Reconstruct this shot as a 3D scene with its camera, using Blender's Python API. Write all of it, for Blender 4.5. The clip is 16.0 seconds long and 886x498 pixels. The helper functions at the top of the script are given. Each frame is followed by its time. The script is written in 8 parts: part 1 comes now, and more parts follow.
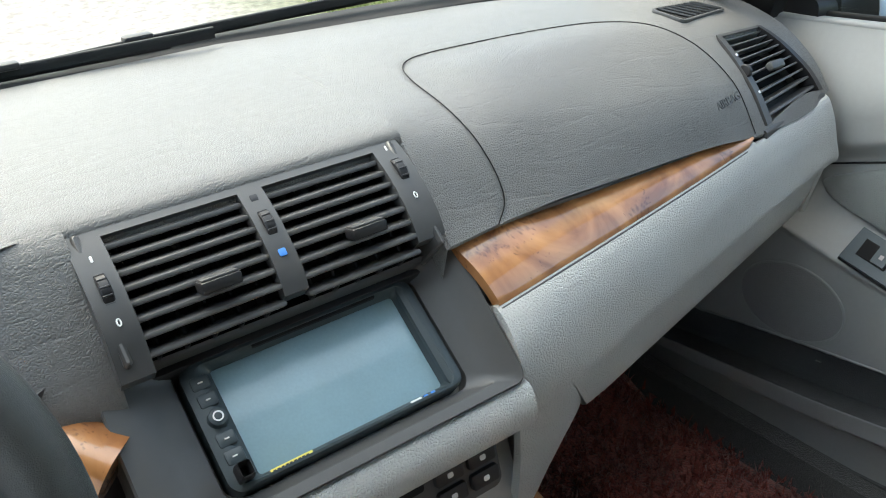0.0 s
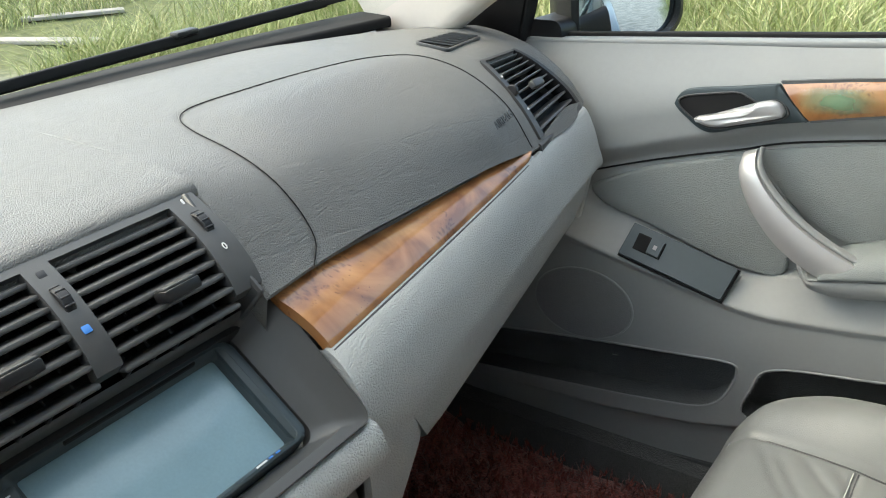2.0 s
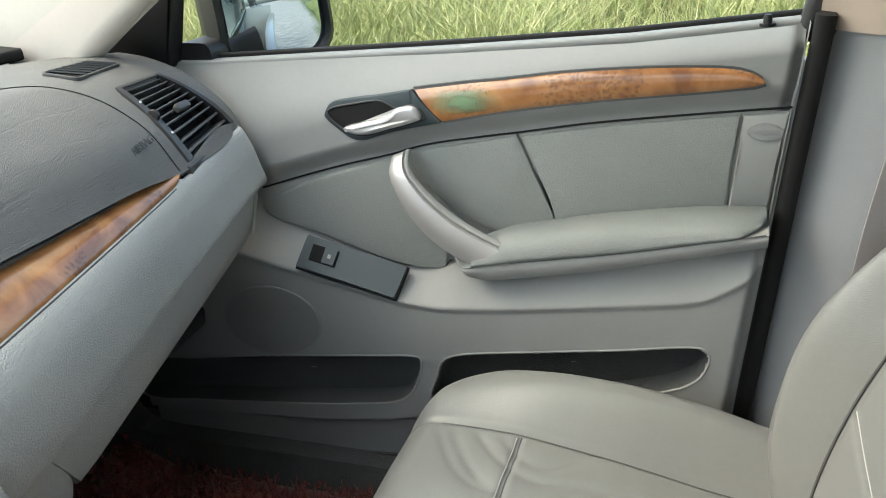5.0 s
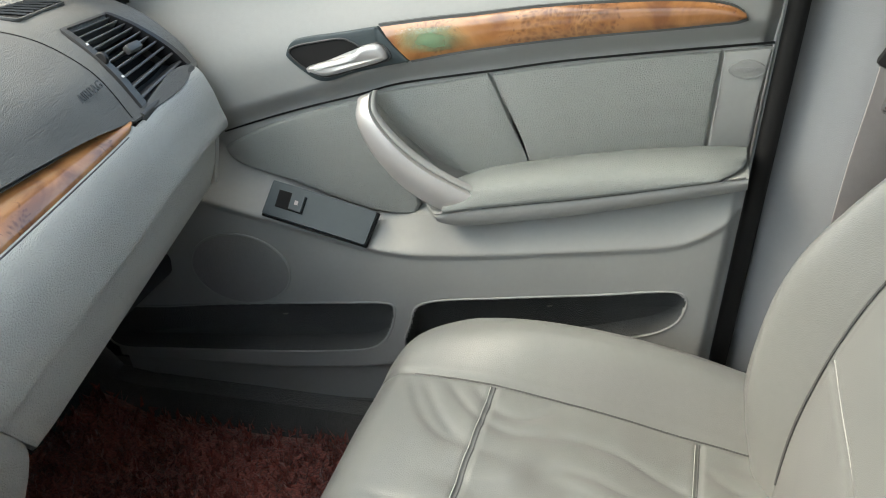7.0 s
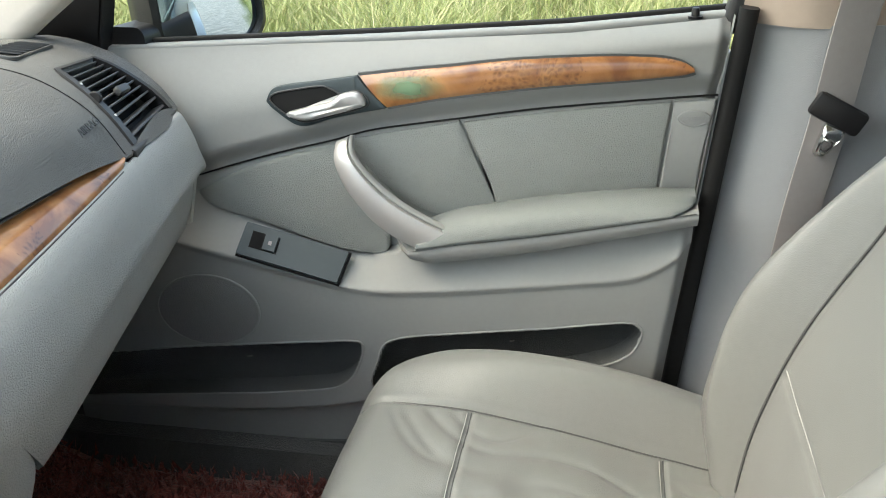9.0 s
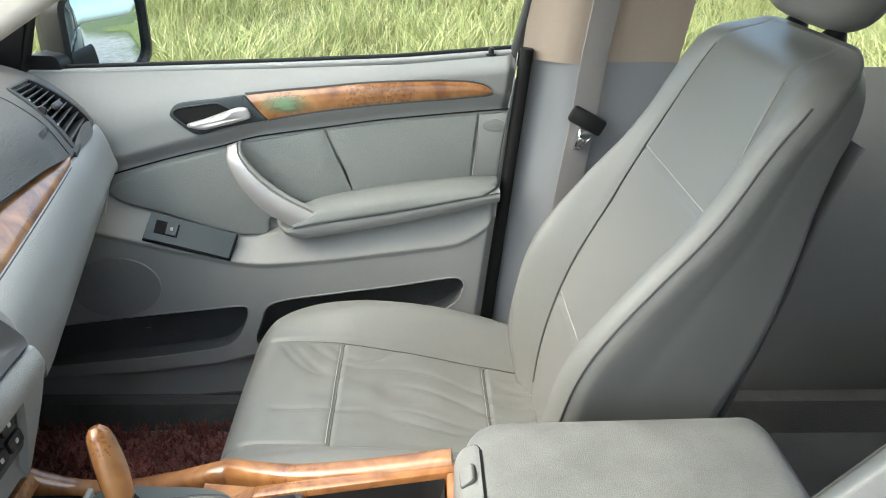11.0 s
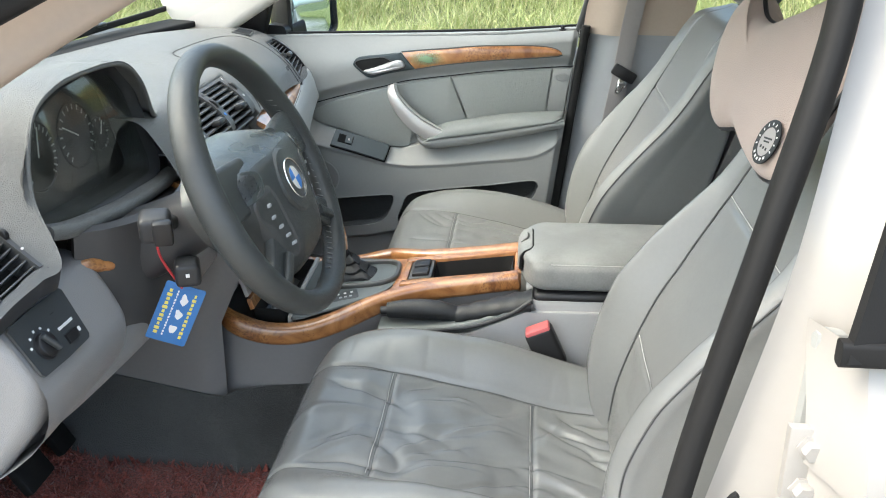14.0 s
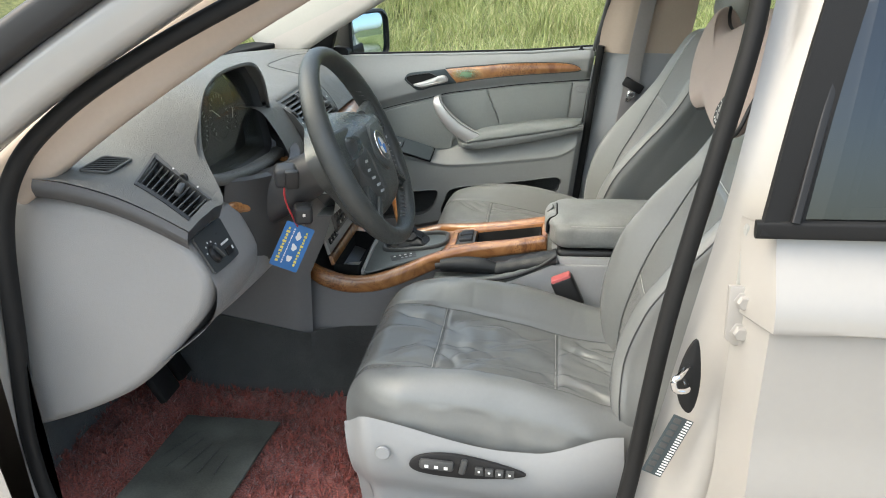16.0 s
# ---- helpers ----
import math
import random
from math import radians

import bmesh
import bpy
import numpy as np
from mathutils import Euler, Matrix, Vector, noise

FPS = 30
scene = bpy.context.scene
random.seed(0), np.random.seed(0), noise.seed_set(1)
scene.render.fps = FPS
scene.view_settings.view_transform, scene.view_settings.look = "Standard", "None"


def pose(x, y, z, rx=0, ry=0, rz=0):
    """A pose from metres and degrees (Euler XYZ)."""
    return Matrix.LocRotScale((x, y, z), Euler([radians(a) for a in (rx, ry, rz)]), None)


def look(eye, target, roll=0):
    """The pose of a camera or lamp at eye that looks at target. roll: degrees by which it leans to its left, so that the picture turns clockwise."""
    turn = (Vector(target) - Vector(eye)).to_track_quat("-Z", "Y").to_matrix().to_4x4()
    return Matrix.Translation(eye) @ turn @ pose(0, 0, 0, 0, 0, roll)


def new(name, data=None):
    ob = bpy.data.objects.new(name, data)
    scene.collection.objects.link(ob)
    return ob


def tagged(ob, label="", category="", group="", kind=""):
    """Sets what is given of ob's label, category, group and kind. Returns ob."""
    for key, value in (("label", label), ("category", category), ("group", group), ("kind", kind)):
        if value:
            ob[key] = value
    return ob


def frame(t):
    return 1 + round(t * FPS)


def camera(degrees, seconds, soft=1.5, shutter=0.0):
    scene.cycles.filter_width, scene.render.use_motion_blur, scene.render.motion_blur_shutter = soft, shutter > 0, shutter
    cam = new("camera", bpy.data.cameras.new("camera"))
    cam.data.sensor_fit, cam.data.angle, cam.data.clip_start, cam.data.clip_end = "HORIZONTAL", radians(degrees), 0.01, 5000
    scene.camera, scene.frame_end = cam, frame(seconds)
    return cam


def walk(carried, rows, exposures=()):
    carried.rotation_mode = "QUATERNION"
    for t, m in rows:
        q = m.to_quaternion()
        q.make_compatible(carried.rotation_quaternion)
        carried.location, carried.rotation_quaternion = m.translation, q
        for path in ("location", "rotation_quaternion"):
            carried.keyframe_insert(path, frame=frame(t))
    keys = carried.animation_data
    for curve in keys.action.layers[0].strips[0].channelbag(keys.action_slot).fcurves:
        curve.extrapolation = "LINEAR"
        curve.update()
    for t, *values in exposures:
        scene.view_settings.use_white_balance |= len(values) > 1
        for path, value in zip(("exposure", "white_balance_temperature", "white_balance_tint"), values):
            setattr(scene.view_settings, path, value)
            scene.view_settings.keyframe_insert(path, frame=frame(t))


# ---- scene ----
cam = camera(55.3, 16.0, soft=1.0)
PATH = [
    (0, (-0.115, -0.276, 1.434), (-1.588, 0.713, 0.51), -4.2),
    (0.5, (-0.128, -0.277, 1.453), (-1.544, 0.822, 0.565), -4.3),
    (1, (-0.133, -0.28, 1.453), (-1.515, 0.885, 0.595), -5.3),
    (1.5, (-0.138, -0.284, 1.44), (-1.431, 0.982, 0.59), -5.8),
    (2, (-0.154, -0.298, 1.412), (-1.282, 1.119, 0.563), -5.7),
    (2.5, (-0.154, -0.314, 1.407), (-1.119, 1.221, 0.562), -6.0),
    (3, (-0.132, -0.312, 1.398), (-0.952, 1.296, 0.536), -5.7),
    (3.5, (-0.101, -0.297, 1.394), (-0.832, 1.351, 0.529), -5.5),
    (4, (-0.083, -0.284, 1.394), (-0.746, 1.405, 0.552), -5.1),
    (4.5, (-0.056, -0.271, 1.397), (-0.677, 1.448, 0.583), -4.9),
    (5, (-0.047, -0.263, 1.396), (-0.674, 1.436, 0.548), -5.4),
    (5.2, (-0.047, -0.258, 1.392), (-0.672, 1.433, 0.525), -5.7),
    (7.3, (-0.043, -0.216, 1.397), (-0.62, 1.416, 0.394), -5.9),
    (7.5, (-0.039, -0.222, 1.371), (-0.631, 1.42, 0.395), -5.7),
    (8, (-0.051, -0.23, 1.387), (-0.626, 1.415, 0.407), -5.2),
    (8.5, (-0.071, -0.254, 1.397), (-0.587, 1.443, 0.475), -3.8),
    (9, (-0.109, -0.315, 1.388), (-0.487, 1.452, 0.529), -2.7),
    (9.5, (-0.144, -0.419, 1.379), (-0.338, 1.397, 0.563), -1.9),
    (10, (-0.137, -0.468, 1.395), (-0.188, 1.372, 0.613), -0.8),
    (10.2, (-0.136, -0.503, 1.407), (-0.128, 1.337, 0.623), -0.3),
    (12.3, (-0.154, -1.078, 1.536), (-0.078, 0.736, 0.697), 1.1),
    (12.5, (-0.144, -1.128, 1.536), (-0.106, 0.689, 0.7), 1.1),
    (13, (-0.145, -1.243, 1.535), (-0.16, 0.585, 0.723), 0.9),
    (13.5, (-0.144, -1.42, 1.531), (-0.205, 0.411, 0.73), 0.8),
    (14, (-0.107, -1.519, 1.539), (-0.28, 0.308, 0.744), 0.6),
    (14.5, (-0.023, -1.589, 1.539), (-0.358, 0.213, 0.739), 0.2),
    (15, (0.008, -1.673, 1.552), (-0.41, 0.125, 0.782), -0.2),
    (15.5, (-0.055, -1.804, 1.557), (-0.41, 0.024, 0.827), -0.1),
    (16, (-0.11, -1.956, 1.55), (-0.34, -0.103, 0.834), 0.1),
]
walk(cam, [(t, look(eye, target, roll)) for t, eye, target, roll in PATH], [(0.0, 2.05, 6650, 4), (0.5, 2.0, 6700, 4), (1.0, 1.85, 6750, 4), (4.0, 1.8, 6850, 4), (8.0, 1.95, 6900, 4), (10.0, 1.98, 6850, 4), (12.5, 2.05, 6450, 4), (14.5, 1.97, 6650, 4), (16.0, 1.60, 6800, 4)])

# ---- world and light ----
world = bpy.data.worlds.new("overcast_sky")
world.use_nodes = True
scene.world = world
wn, wl = world.node_tree.nodes, world.node_tree.links
sky = wn.new("ShaderNodeTexSky")
sky.sky_type = "NISHITA"
sky.sun_disc = False
sky.sun_elevation, sky.sun_rotation = radians(52), radians(255)
sky.air_density, sky.dust_density, sky.ozone_density = 1.0, 4.0, 1.0
wn["Background"].inputs["Strength"].default_value = 0.15
wl.new(sky.outputs["Color"], wn["Background"].inputs["Color"])
sun_data = bpy.data.lights.new("sun", "SUN")
sun_data.energy, sun_data.angle, sun_data.color = 0.9, radians(115), (1.0, 0.98, 0.95)
sun = new("sun", sun_data)
sun.matrix_world = look((-1.0, -1.2, 4.0), (0, 0, 0))


# ---- materials ----
def shader(name):
    m = bpy.data.materials.new(name)
    m.use_nodes = True
    return m, m.node_tree.nodes, m.node_tree.links, m.node_tree.nodes["Principled BSDF"]


def surface(name, color, rough=0.5, metal=0.0, vary=0.08, scale=6.0, grain=None, bump=0.15, coat=0.0, spec=0.5,
            rough_vary=0.08, folds=0.0, sheen=0.0, dist=0.0006, creases=0.0, crease_scale=16.0):
    """A painted, moulded or covered surface: colour varied at two scales, worn gloss, and a fine relief.
    grain: ("cells" or "noise", pieces to the metre)."""
    m, n, l, b = shader(name)
    co = n.new("ShaderNodeTexCoord")
    big, fine = n.new("ShaderNodeTexNoise"), n.new("ShaderNodeTexNoise")
    big.inputs["Scale"].default_value, fine.inputs["Scale"].default_value = scale, scale * 23
    big.inputs["Detail"].default_value = fine.inputs["Detail"].default_value = 4
    for t in (big, fine):
        l.new(co.outputs["Object"], t.inputs["Vector"])
    add = n.new("ShaderNodeMath")
    add.operation = "MULTIPLY_ADD"
    add.inputs[1].default_value = 0.4
    l.new(fine.outputs["Fac"], add.inputs[0])
    l.new(big.outputs["Fac"], add.inputs[2])
    ramp = n.new("ShaderNodeMapRange")
    ramp.inputs["From Min"].default_value, ramp.inputs["From Max"].default_value = 0.45, 0.95
    ramp.inputs["To Min"].default_value, ramp.inputs["To Max"].default_value = 1 - vary, 1 + vary
    l.new(add.outputs[0], ramp.inputs["Value"])
    hue = n.new("ShaderNodeHueSaturation")
    hue.inputs["Color"].default_value = (*color, 1)
    l.new(ramp.outputs["Result"], hue.inputs["Value"])
    l.new(hue.outputs["Color"], b.inputs["Base Color"])
    rr = n.new("ShaderNodeMapRange")
    rr.inputs["From Min"].default_value, rr.inputs["From Max"].default_value = 0.3, 0.7
    rr.inputs["To Min"].default_value, rr.inputs["To Max"].default_value = max(0.02, rough - rough_vary), min(1, rough + rough_vary)
    l.new(big.outputs["Fac"], rr.inputs["Value"])
    l.new(rr.outputs["Result"], b.inputs["Roughness"])
    b.inputs["Metallic"].default_value = metal
    b.inputs["Specular IOR Level"].default_value = spec
    b.inputs["Coat Weight"].default_value, b.inputs["Coat Roughness"].default_value = coat, 0.05
    b.inputs["Sheen Weight"].default_value = sheen
    last = None
    if grain:
        kind, many = grain
        if kind == "cells":
            g = n.new("ShaderNodeTexVoronoi")
            g.feature = "DISTANCE_TO_EDGE"
            warp = n.new("ShaderNodeTexNoise")
            warp.inputs["Scale"].default_value = many * 0.4
            l.new(co.outputs["Object"], warp.inputs["Vector"])
            mixv = n.new("ShaderNodeVectorMath")
            mixv.operation = "MULTIPLY_ADD"
            mixv.inputs[1].default_value = (1.6 / many,) * 3
            l.new(warp.outputs["Color"], mixv.inputs[0])
            l.new(co.outputs["Object"], mixv.inputs[2])
            l.new(mixv.outputs[0], g.inputs["Vector"])
            g.inputs["Scale"].default_value = many
            edge = n.new("ShaderNodeMapRange")
            edge.inputs["From Max"].default_value = 0.25
            l.new(g.outputs["Distance"], edge.inputs["Value"])
            height = edge.outputs["Result"]
        else:
            g = n.new("ShaderNodeTexNoise")
            g.inputs["Scale"].default_value, g.inputs["Detail"].default_value = many, 5
            l.new(co.outputs["Object"], g.inputs["Vector"])
            height = g.outputs["Fac"]
        bu = n.new("ShaderNodeBump")
        bu.inputs["Strength"].default_value, bu.inputs["Distance"].default_value = bump, dist
        l.new(height, bu.inputs["Height"])
        last = bu
    if folds:
        w = n.new("ShaderNodeTexNoise")
        w.inputs["Scale"].default_value, w.inputs["Detail"].default_value, w.inputs["Distortion"].default_value = 22, 2.5, 0.8
        st = n.new("ShaderNodeMapping")
        st.inputs["Scale"].default_value = (1.0, 0.35, 1.0)
        l.new(co.outputs["Object"], st.inputs["Vector"])
        l.new(st.outputs[0], w.inputs["Vector"])
        bf = n.new("ShaderNodeBump")
        bf.inputs["Strength"].default_value, bf.inputs["Distance"].default_value = folds, 0.004
        l.new(w.outputs["Fac"], bf.inputs["Height"])
        if last:
            l.new(last.outputs["Normal"], bf.inputs["Normal"])
        last = bf
    if creases:
        # thin sunken lines where a warped noise passes its middle value
        cn = n.new("ShaderNodeTexNoise")
        cn.inputs["Scale"].default_value, cn.inputs["Detail"].default_value, cn.inputs["Distortion"].default_value = crease_scale, 4.0, 0.3
        lay = n.new("ShaderNodeMapping")
        lay.inputs["Rotation"].default_value, lay.inputs["Scale"].default_value = (0, 0, 0.35), (1.0, 0.22, 1.0)
        l.new(co.outputs["Object"], lay.inputs["Vector"])
        l.new(lay.outputs[0], cn.inputs["Vector"])
        off = n.new("ShaderNodeMath")
        off.operation = "SUBTRACT"
        off.inputs[1].default_value = 0.5
        l.new(cn.outputs["Fac"], off.inputs[0])
        size = n.new("ShaderNodeMath")
        size.operation = "ABSOLUTE"
        l.new(off.outputs[0], size.inputs[0])
        line = n.new("ShaderNodeMapRange")
        line.interpolation_type = "SMOOTHSTEP"
        line.inputs["From Max"].default_value = 0.035
        l.new(size.outputs[0], line.inputs["Value"])
        bc = n.new("ShaderNodeBump")
        bc.inputs["Strength"].default_value, bc.inputs["Distance"].default_value = creases, 0.0016
        l.new(line.outputs["Result"], bc.inputs["Height"])
        if last:
            l.new(last.outputs["Normal"], bc.inputs["Normal"])
        last = bc
    if last:
        l.new(last.outputs["Normal"], b.inputs["Normal"])
    return m


def burl_wood(name):
    """Lacquered walnut burl: honey ground, long clouds, dark eyes, under a clear coat."""
    m, n, l, b = shader(name)
    co = n.new("ShaderNodeTexCoord")
    flow = n.new("ShaderNodeTexNoise")
    flow.inputs["Scale"].default_value, flow.inputs["Detail"].default_value, flow.inputs["Distortion"].default_value = 11, 6, 2.5
    l.new(co.outputs["Object"], flow.inputs["Vector"])
    ramp = n.new("ShaderNodeValToRGB")
    e = ramp.color_ramp.elements
    e[0].position, e[0].color = 0.32, (0.23, 0.088, 0.030, 1)
    e[1].position, e[1].color = 0.72, (0.54, 0.265, 0.098, 1)
    mid = e.new(0.5)
    mid.color = (0.40, 0.172, 0.057, 1)
    l.new(flow.outputs["Fac"], ramp.inputs["Fac"])
    warp = n.new("ShaderNodeVectorMath")
    warp.operation = "MULTIPLY_ADD"
    warp.inputs[1].default_value = (0.05,) * 3
    l.new(flow.outputs["Color"], warp.inputs[0])
    l.new(co.outputs["Object"], warp.inputs[2])
    eyes = n.new("ShaderNodeTexVoronoi")
    eyes.inputs["Scale"].default_value = 150
    l.new(warp.outputs[0], eyes.inputs["Vector"])
    where = n.new("ShaderNodeTexNoise")
    where.inputs["Scale"].default_value = 9
    l.new(co.outputs["Object"], where.inputs["Vector"])
    lim = n.new("ShaderNodeMapRange")
    lim.inputs["From Min"].default_value, lim.inputs["From Max"].default_value = 0.46, 0.60
    lim.inputs["To Min"].default_value, lim.inputs["To Max"].default_value = 0.0, 0.70
    l.new(where.outputs["Fac"], lim.inputs["Value"])
    sm = n.new("ShaderNodeMapRange")
    l.new(lim.outputs["Result"], sm.inputs["From Max"])
    sm.inputs["To Min"].default_value, sm.inputs["To Max"].default_value = 0.75, 0.0
    l.new(eyes.outputs["Distance"], sm.inputs["Value"])
    mix = n.new("ShaderNodeMix")
    mix.data_type = "RGBA"
    mix.inputs["B"].default_value = (0.075, 0.022, 0.008, 1)
    l.new(sm.outputs["Result"], mix.inputs["Factor"])
    l.new(ramp.outputs["Color"], mix.inputs["A"])
    l.new(mix.outputs["Result"], b.inputs["Base Color"])
    b.inputs["Roughness"].default_value = 0.35
    b.inputs["Coat Weight"].default_value, b.inputs["Coat Roughness"].default_value = 1.0, 0.04
    b.inputs["Coat IOR"].default_value = 1.6
    return m


def pane_glass(name, tint=(0.92, 0.97, 0.95), gloss=0.06, dark=0.0):
    m, n, l, b = shader(name)
    n.remove(b)
    tr, gl, mix, _ = n.new("ShaderNodeBsdfTransparent"), n.new("ShaderNodeBsdfGlossy"), n.new("ShaderNodeMixShader"), None
    tr.inputs["Color"].default_value = (*[c * (1 - dark) for c in tint], 1)
    gl.inputs["Roughness"].default_value = 0.02
    mix.inputs[0].default_value = gloss
    l.new(tr.outputs[0], mix.inputs[1])
    l.new(gl.outputs[0], mix.inputs[2])
    l.new(mix.outputs[0], n["Material Output"].inputs["Surface"])
    return m


def painted_reflection(name, color):
    """A reflection painted as a thin layer: colour in soft blotches over what lies beneath."""
    m, n, l, b = shader(name)
    b.inputs["Base Color"].default_value = (*color, 1)
    b.inputs["Roughness"].default_value, b.inputs["Coat Weight"].default_value = 0.3, 0.8
    co, t, r = n.new("ShaderNodeTexCoord"), n.new("ShaderNodeTexNoise"), n.new("ShaderNodeMapRange")
    t.inputs["Scale"].default_value, t.inputs["Detail"].default_value = 3.2, 3
    mp, g, sub = n.new("ShaderNodeMapping"), n.new("ShaderNodeTexGradient"), n.new("ShaderNodeMath")
    mp.inputs["Location"].default_value, mp.inputs["Scale"].default_value = (-1.0, 0.0, -1.0), (2.0, 0.0, 2.0)
    g.gradient_type, sub.operation = "SPHERICAL", "MULTIPLY_ADD"
    sub.inputs[1].default_value = 0.45
    r.inputs["From Min"].default_value, r.inputs["From Max"].default_value, r.inputs["To Max"].default_value = 0.25, 1.0, 0.62
    l.new(co.outputs["Generated"], t.inputs["Vector"])
    l.new(co.outputs["Generated"], mp.inputs["Vector"])
    l.new(mp.outputs["Vector"], g.inputs["Vector"])
    l.new(t.outputs["Fac"], sub.inputs[0])
    l.new(g.outputs["Fac"], sub.inputs[2])
    l.new(sub.outputs[0], r.inputs["Value"])
    l.new(r.outputs["Result"], b.inputs["Alpha"])
    return m


def carpet_mat(name, a, bcol, many=240):
    m, n, l, b = shader(name)
    co = n.new("ShaderNodeTexCoord")
    t, t2 = n.new("ShaderNodeTexNoise"), n.new("ShaderNodeTexNoise")
    t.inputs["Scale"].default_value, t.inputs["Detail"].default_value = many, 4
    t2.inputs["Scale"].default_value, t2.inputs["Detail"].default_value = 9, 4
    l.new(co.outputs["Object"], t.inputs["Vector"])
    l.new(co.outputs["Object"], t2.inputs["Vector"])
    s = n.new("ShaderNodeMath")
    s.operation = "MULTIPLY_ADD"
    s.inputs[1].default_value = 0.5
    l.new(t2.outputs["Fac"], s.inputs[0])
    l.new(t.outputs["Fac"], s.inputs[2])
    r = n.new("ShaderNodeValToRGB")
    r.color_ramp.elements[0].position, r.color_ramp.elements[0].color = 0.58, (*a, 1)
    r.color_ramp.elements[1].position, r.color_ramp.elements[1].color = 0.92, (*bcol, 1)
    l.new(s.outputs[0], r.inputs["Fac"])
    l.new(r.outputs["Color"], b.inputs["Base Color"])
    b.inputs["Roughness"].default_value = 0.95
    b.inputs["Sheen Weight"].default_value = 0.3
    bu = n.new("ShaderNodeBump")
    bu.inputs["Strength"].default_value, bu.inputs["Distance"].default_value = 0.9, 0.004
    l.new(t.outputs["Fac"], bu.inputs["Height"])
    l.new(bu.outputs["Normal"], b.inputs["Normal"])
    return m


M_PAD = surface("dark_grained_dash_skin", (0.150, 0.150, 0.142), 0.46, vary=0.16, grain=("cells", 430), bump=0.8, folds=0.10, creases=0.26, crease_scale=30, dist=0.0005, spec=0.42)
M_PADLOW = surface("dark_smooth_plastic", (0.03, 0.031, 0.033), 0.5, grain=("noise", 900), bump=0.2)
M_STACK = surface("satin_dark_plastic", (0.066, 0.067, 0.066), 0.38, grain=("noise", 1200), bump=0.12)
# lighter copy of the vent plastic: light on the slat edges put into colour
M_SLAT = surface("lit_slat_plastic", (0.085, 0.086, 0.085), 0.34, vary=0.1, grain=("noise", 1200), bump=0.1)
M_GREY = surface("grey_grained_plastic", (0.475, 0.488, 0.468), 0.48, vary=0.07, grain=("cells", 330), bump=1.0, rough_vary=0.06, dist=0.0006)
M_DOOR = surface("grey_door_plastic", (0.305, 0.315, 0.304), 0.5, vary=0.05, grain=("cells", 700), bump=0.2, rough_vary=0.06)
M_DOORLEATHER = surface("grey_door_leather", (0.285, 0.305, 0.291), 0.46, vary=0.06, grain=("cells", 380), bump=0.8, folds=0.12, dist=0.0008)
M_LEATHER = surface("grey_seat_leather", (0.202, 0.207, 0.199), 0.33, vary=0.05, grain=("cells", 450), bump=0.16, folds=0.05, rough_vary=0.03)
M_LEATHER_WORN = surface("worn_grey_seat_leather", (0.190, 0.196, 0.189), 0.24, vary=0.05, grain=("cells", 450), bump=0.16, folds=0.05, rough_vary=0.03, spec=0.6)
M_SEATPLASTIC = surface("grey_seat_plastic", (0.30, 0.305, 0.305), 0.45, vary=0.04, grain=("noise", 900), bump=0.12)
M_ARMLEATHER = surface("soiled_grey_leather", (0.250, 0.256, 0.248), 0.5, vary=0.22, scale=14, grain=("cells", 520), bump=0.4, folds=0.15)
M_ARMREST = surface("dark_armrest_leather", (0.215, 0.235, 0.23), 0.42, vary=0.08, grain=("cells", 420), bump=0.6, folds=0.1)
M_BADGE = surface("pale_moulded_mark", (0.36, 0.37, 0.38), 0.55, vary=0.02)
M_WOOD = burl_wood("walnut_burl")
M_BLACK = surface("black_plastic", (0.012, 0.012, 0.013), 0.45, grain=("noise", 900), bump=0.1)
M_RUBBER = surface("black_rubber", (0.012, 0.012, 0.012), 0.65, grain=("noise", 500), bump=0.2, spec=0.3)
M_WHEEL = surface("black_wheel_leather", (0.034, 0.038, 0.037), 0.37, vary=0.25, grain=("cells", 900), bump=0.3, rough_vary=0.06, spec=0.7)
# wheel leather lifted to teal: sky sheen put into the colour, glossier too
M_WHEELSHEEN = surface("sheen_teal_black_leather", (0.046, 0.056, 0.054), 0.24, vary=0.25, grain=("cells", 900), bump=0.2, rough_vary=0.05, spec=0.8)
M_GAITER = surface("black_gaiter_leather", (0.018, 0.019, 0.02), 0.36, vary=0.2, grain=("cells", 500), bump=0.4, folds=0.3, rough_vary=0.06)
M_SILVER = surface("satin_silver", (0.54, 0.54, 0.53), 0.44, metal=0.55, vary=0.03, rough_vary=0.05)
M_CHROME = surface("chrome", (0.8, 0.8, 0.8), 0.12, metal=1.0, vary=0.02, rough_vary=0.03)
M_WHITE = surface("white_car_paint", (0.335, 0.320, 0.296), 0.32, vary=0.03, scale=3, coat=0.8, rough_vary=0.03)
M_TAN = surface("beige_pillar_cloth", (0.44, 0.365, 0.30), 0.85, vary=0.05, grain=("noise", 1500), bump=0.3)
M_LINER = surface("pale_headliner_cloth", (0.62, 0.58, 0.52), 0.9, vary=0.04, grain=("noise", 1500), bump=0.3)
M_PILLARGREY = surface("blue_grey_pillar_plastic", (0.285, 0.297, 0.310), 0.5, vary=0.04, grain=("cells", 600), bump=0.2)
M_PILLOW = surface("beige_mesh_cloth", (0.43, 0.345, 0.295), 0.8, vary=0.06, grain=("cells", 420), bump=0.5, sheen=0.2)
M_BELT = surface("grey_belt_webbing", (0.33, 0.31, 0.30), 0.75, vary=0.06, grain=("noise", 1400), bump=0.4)
M_BEZEL = surface("blue_black_plastic", (0.04, 0.055, 0.06), 0.4, grain=("noise", 1200), bump=0.1)
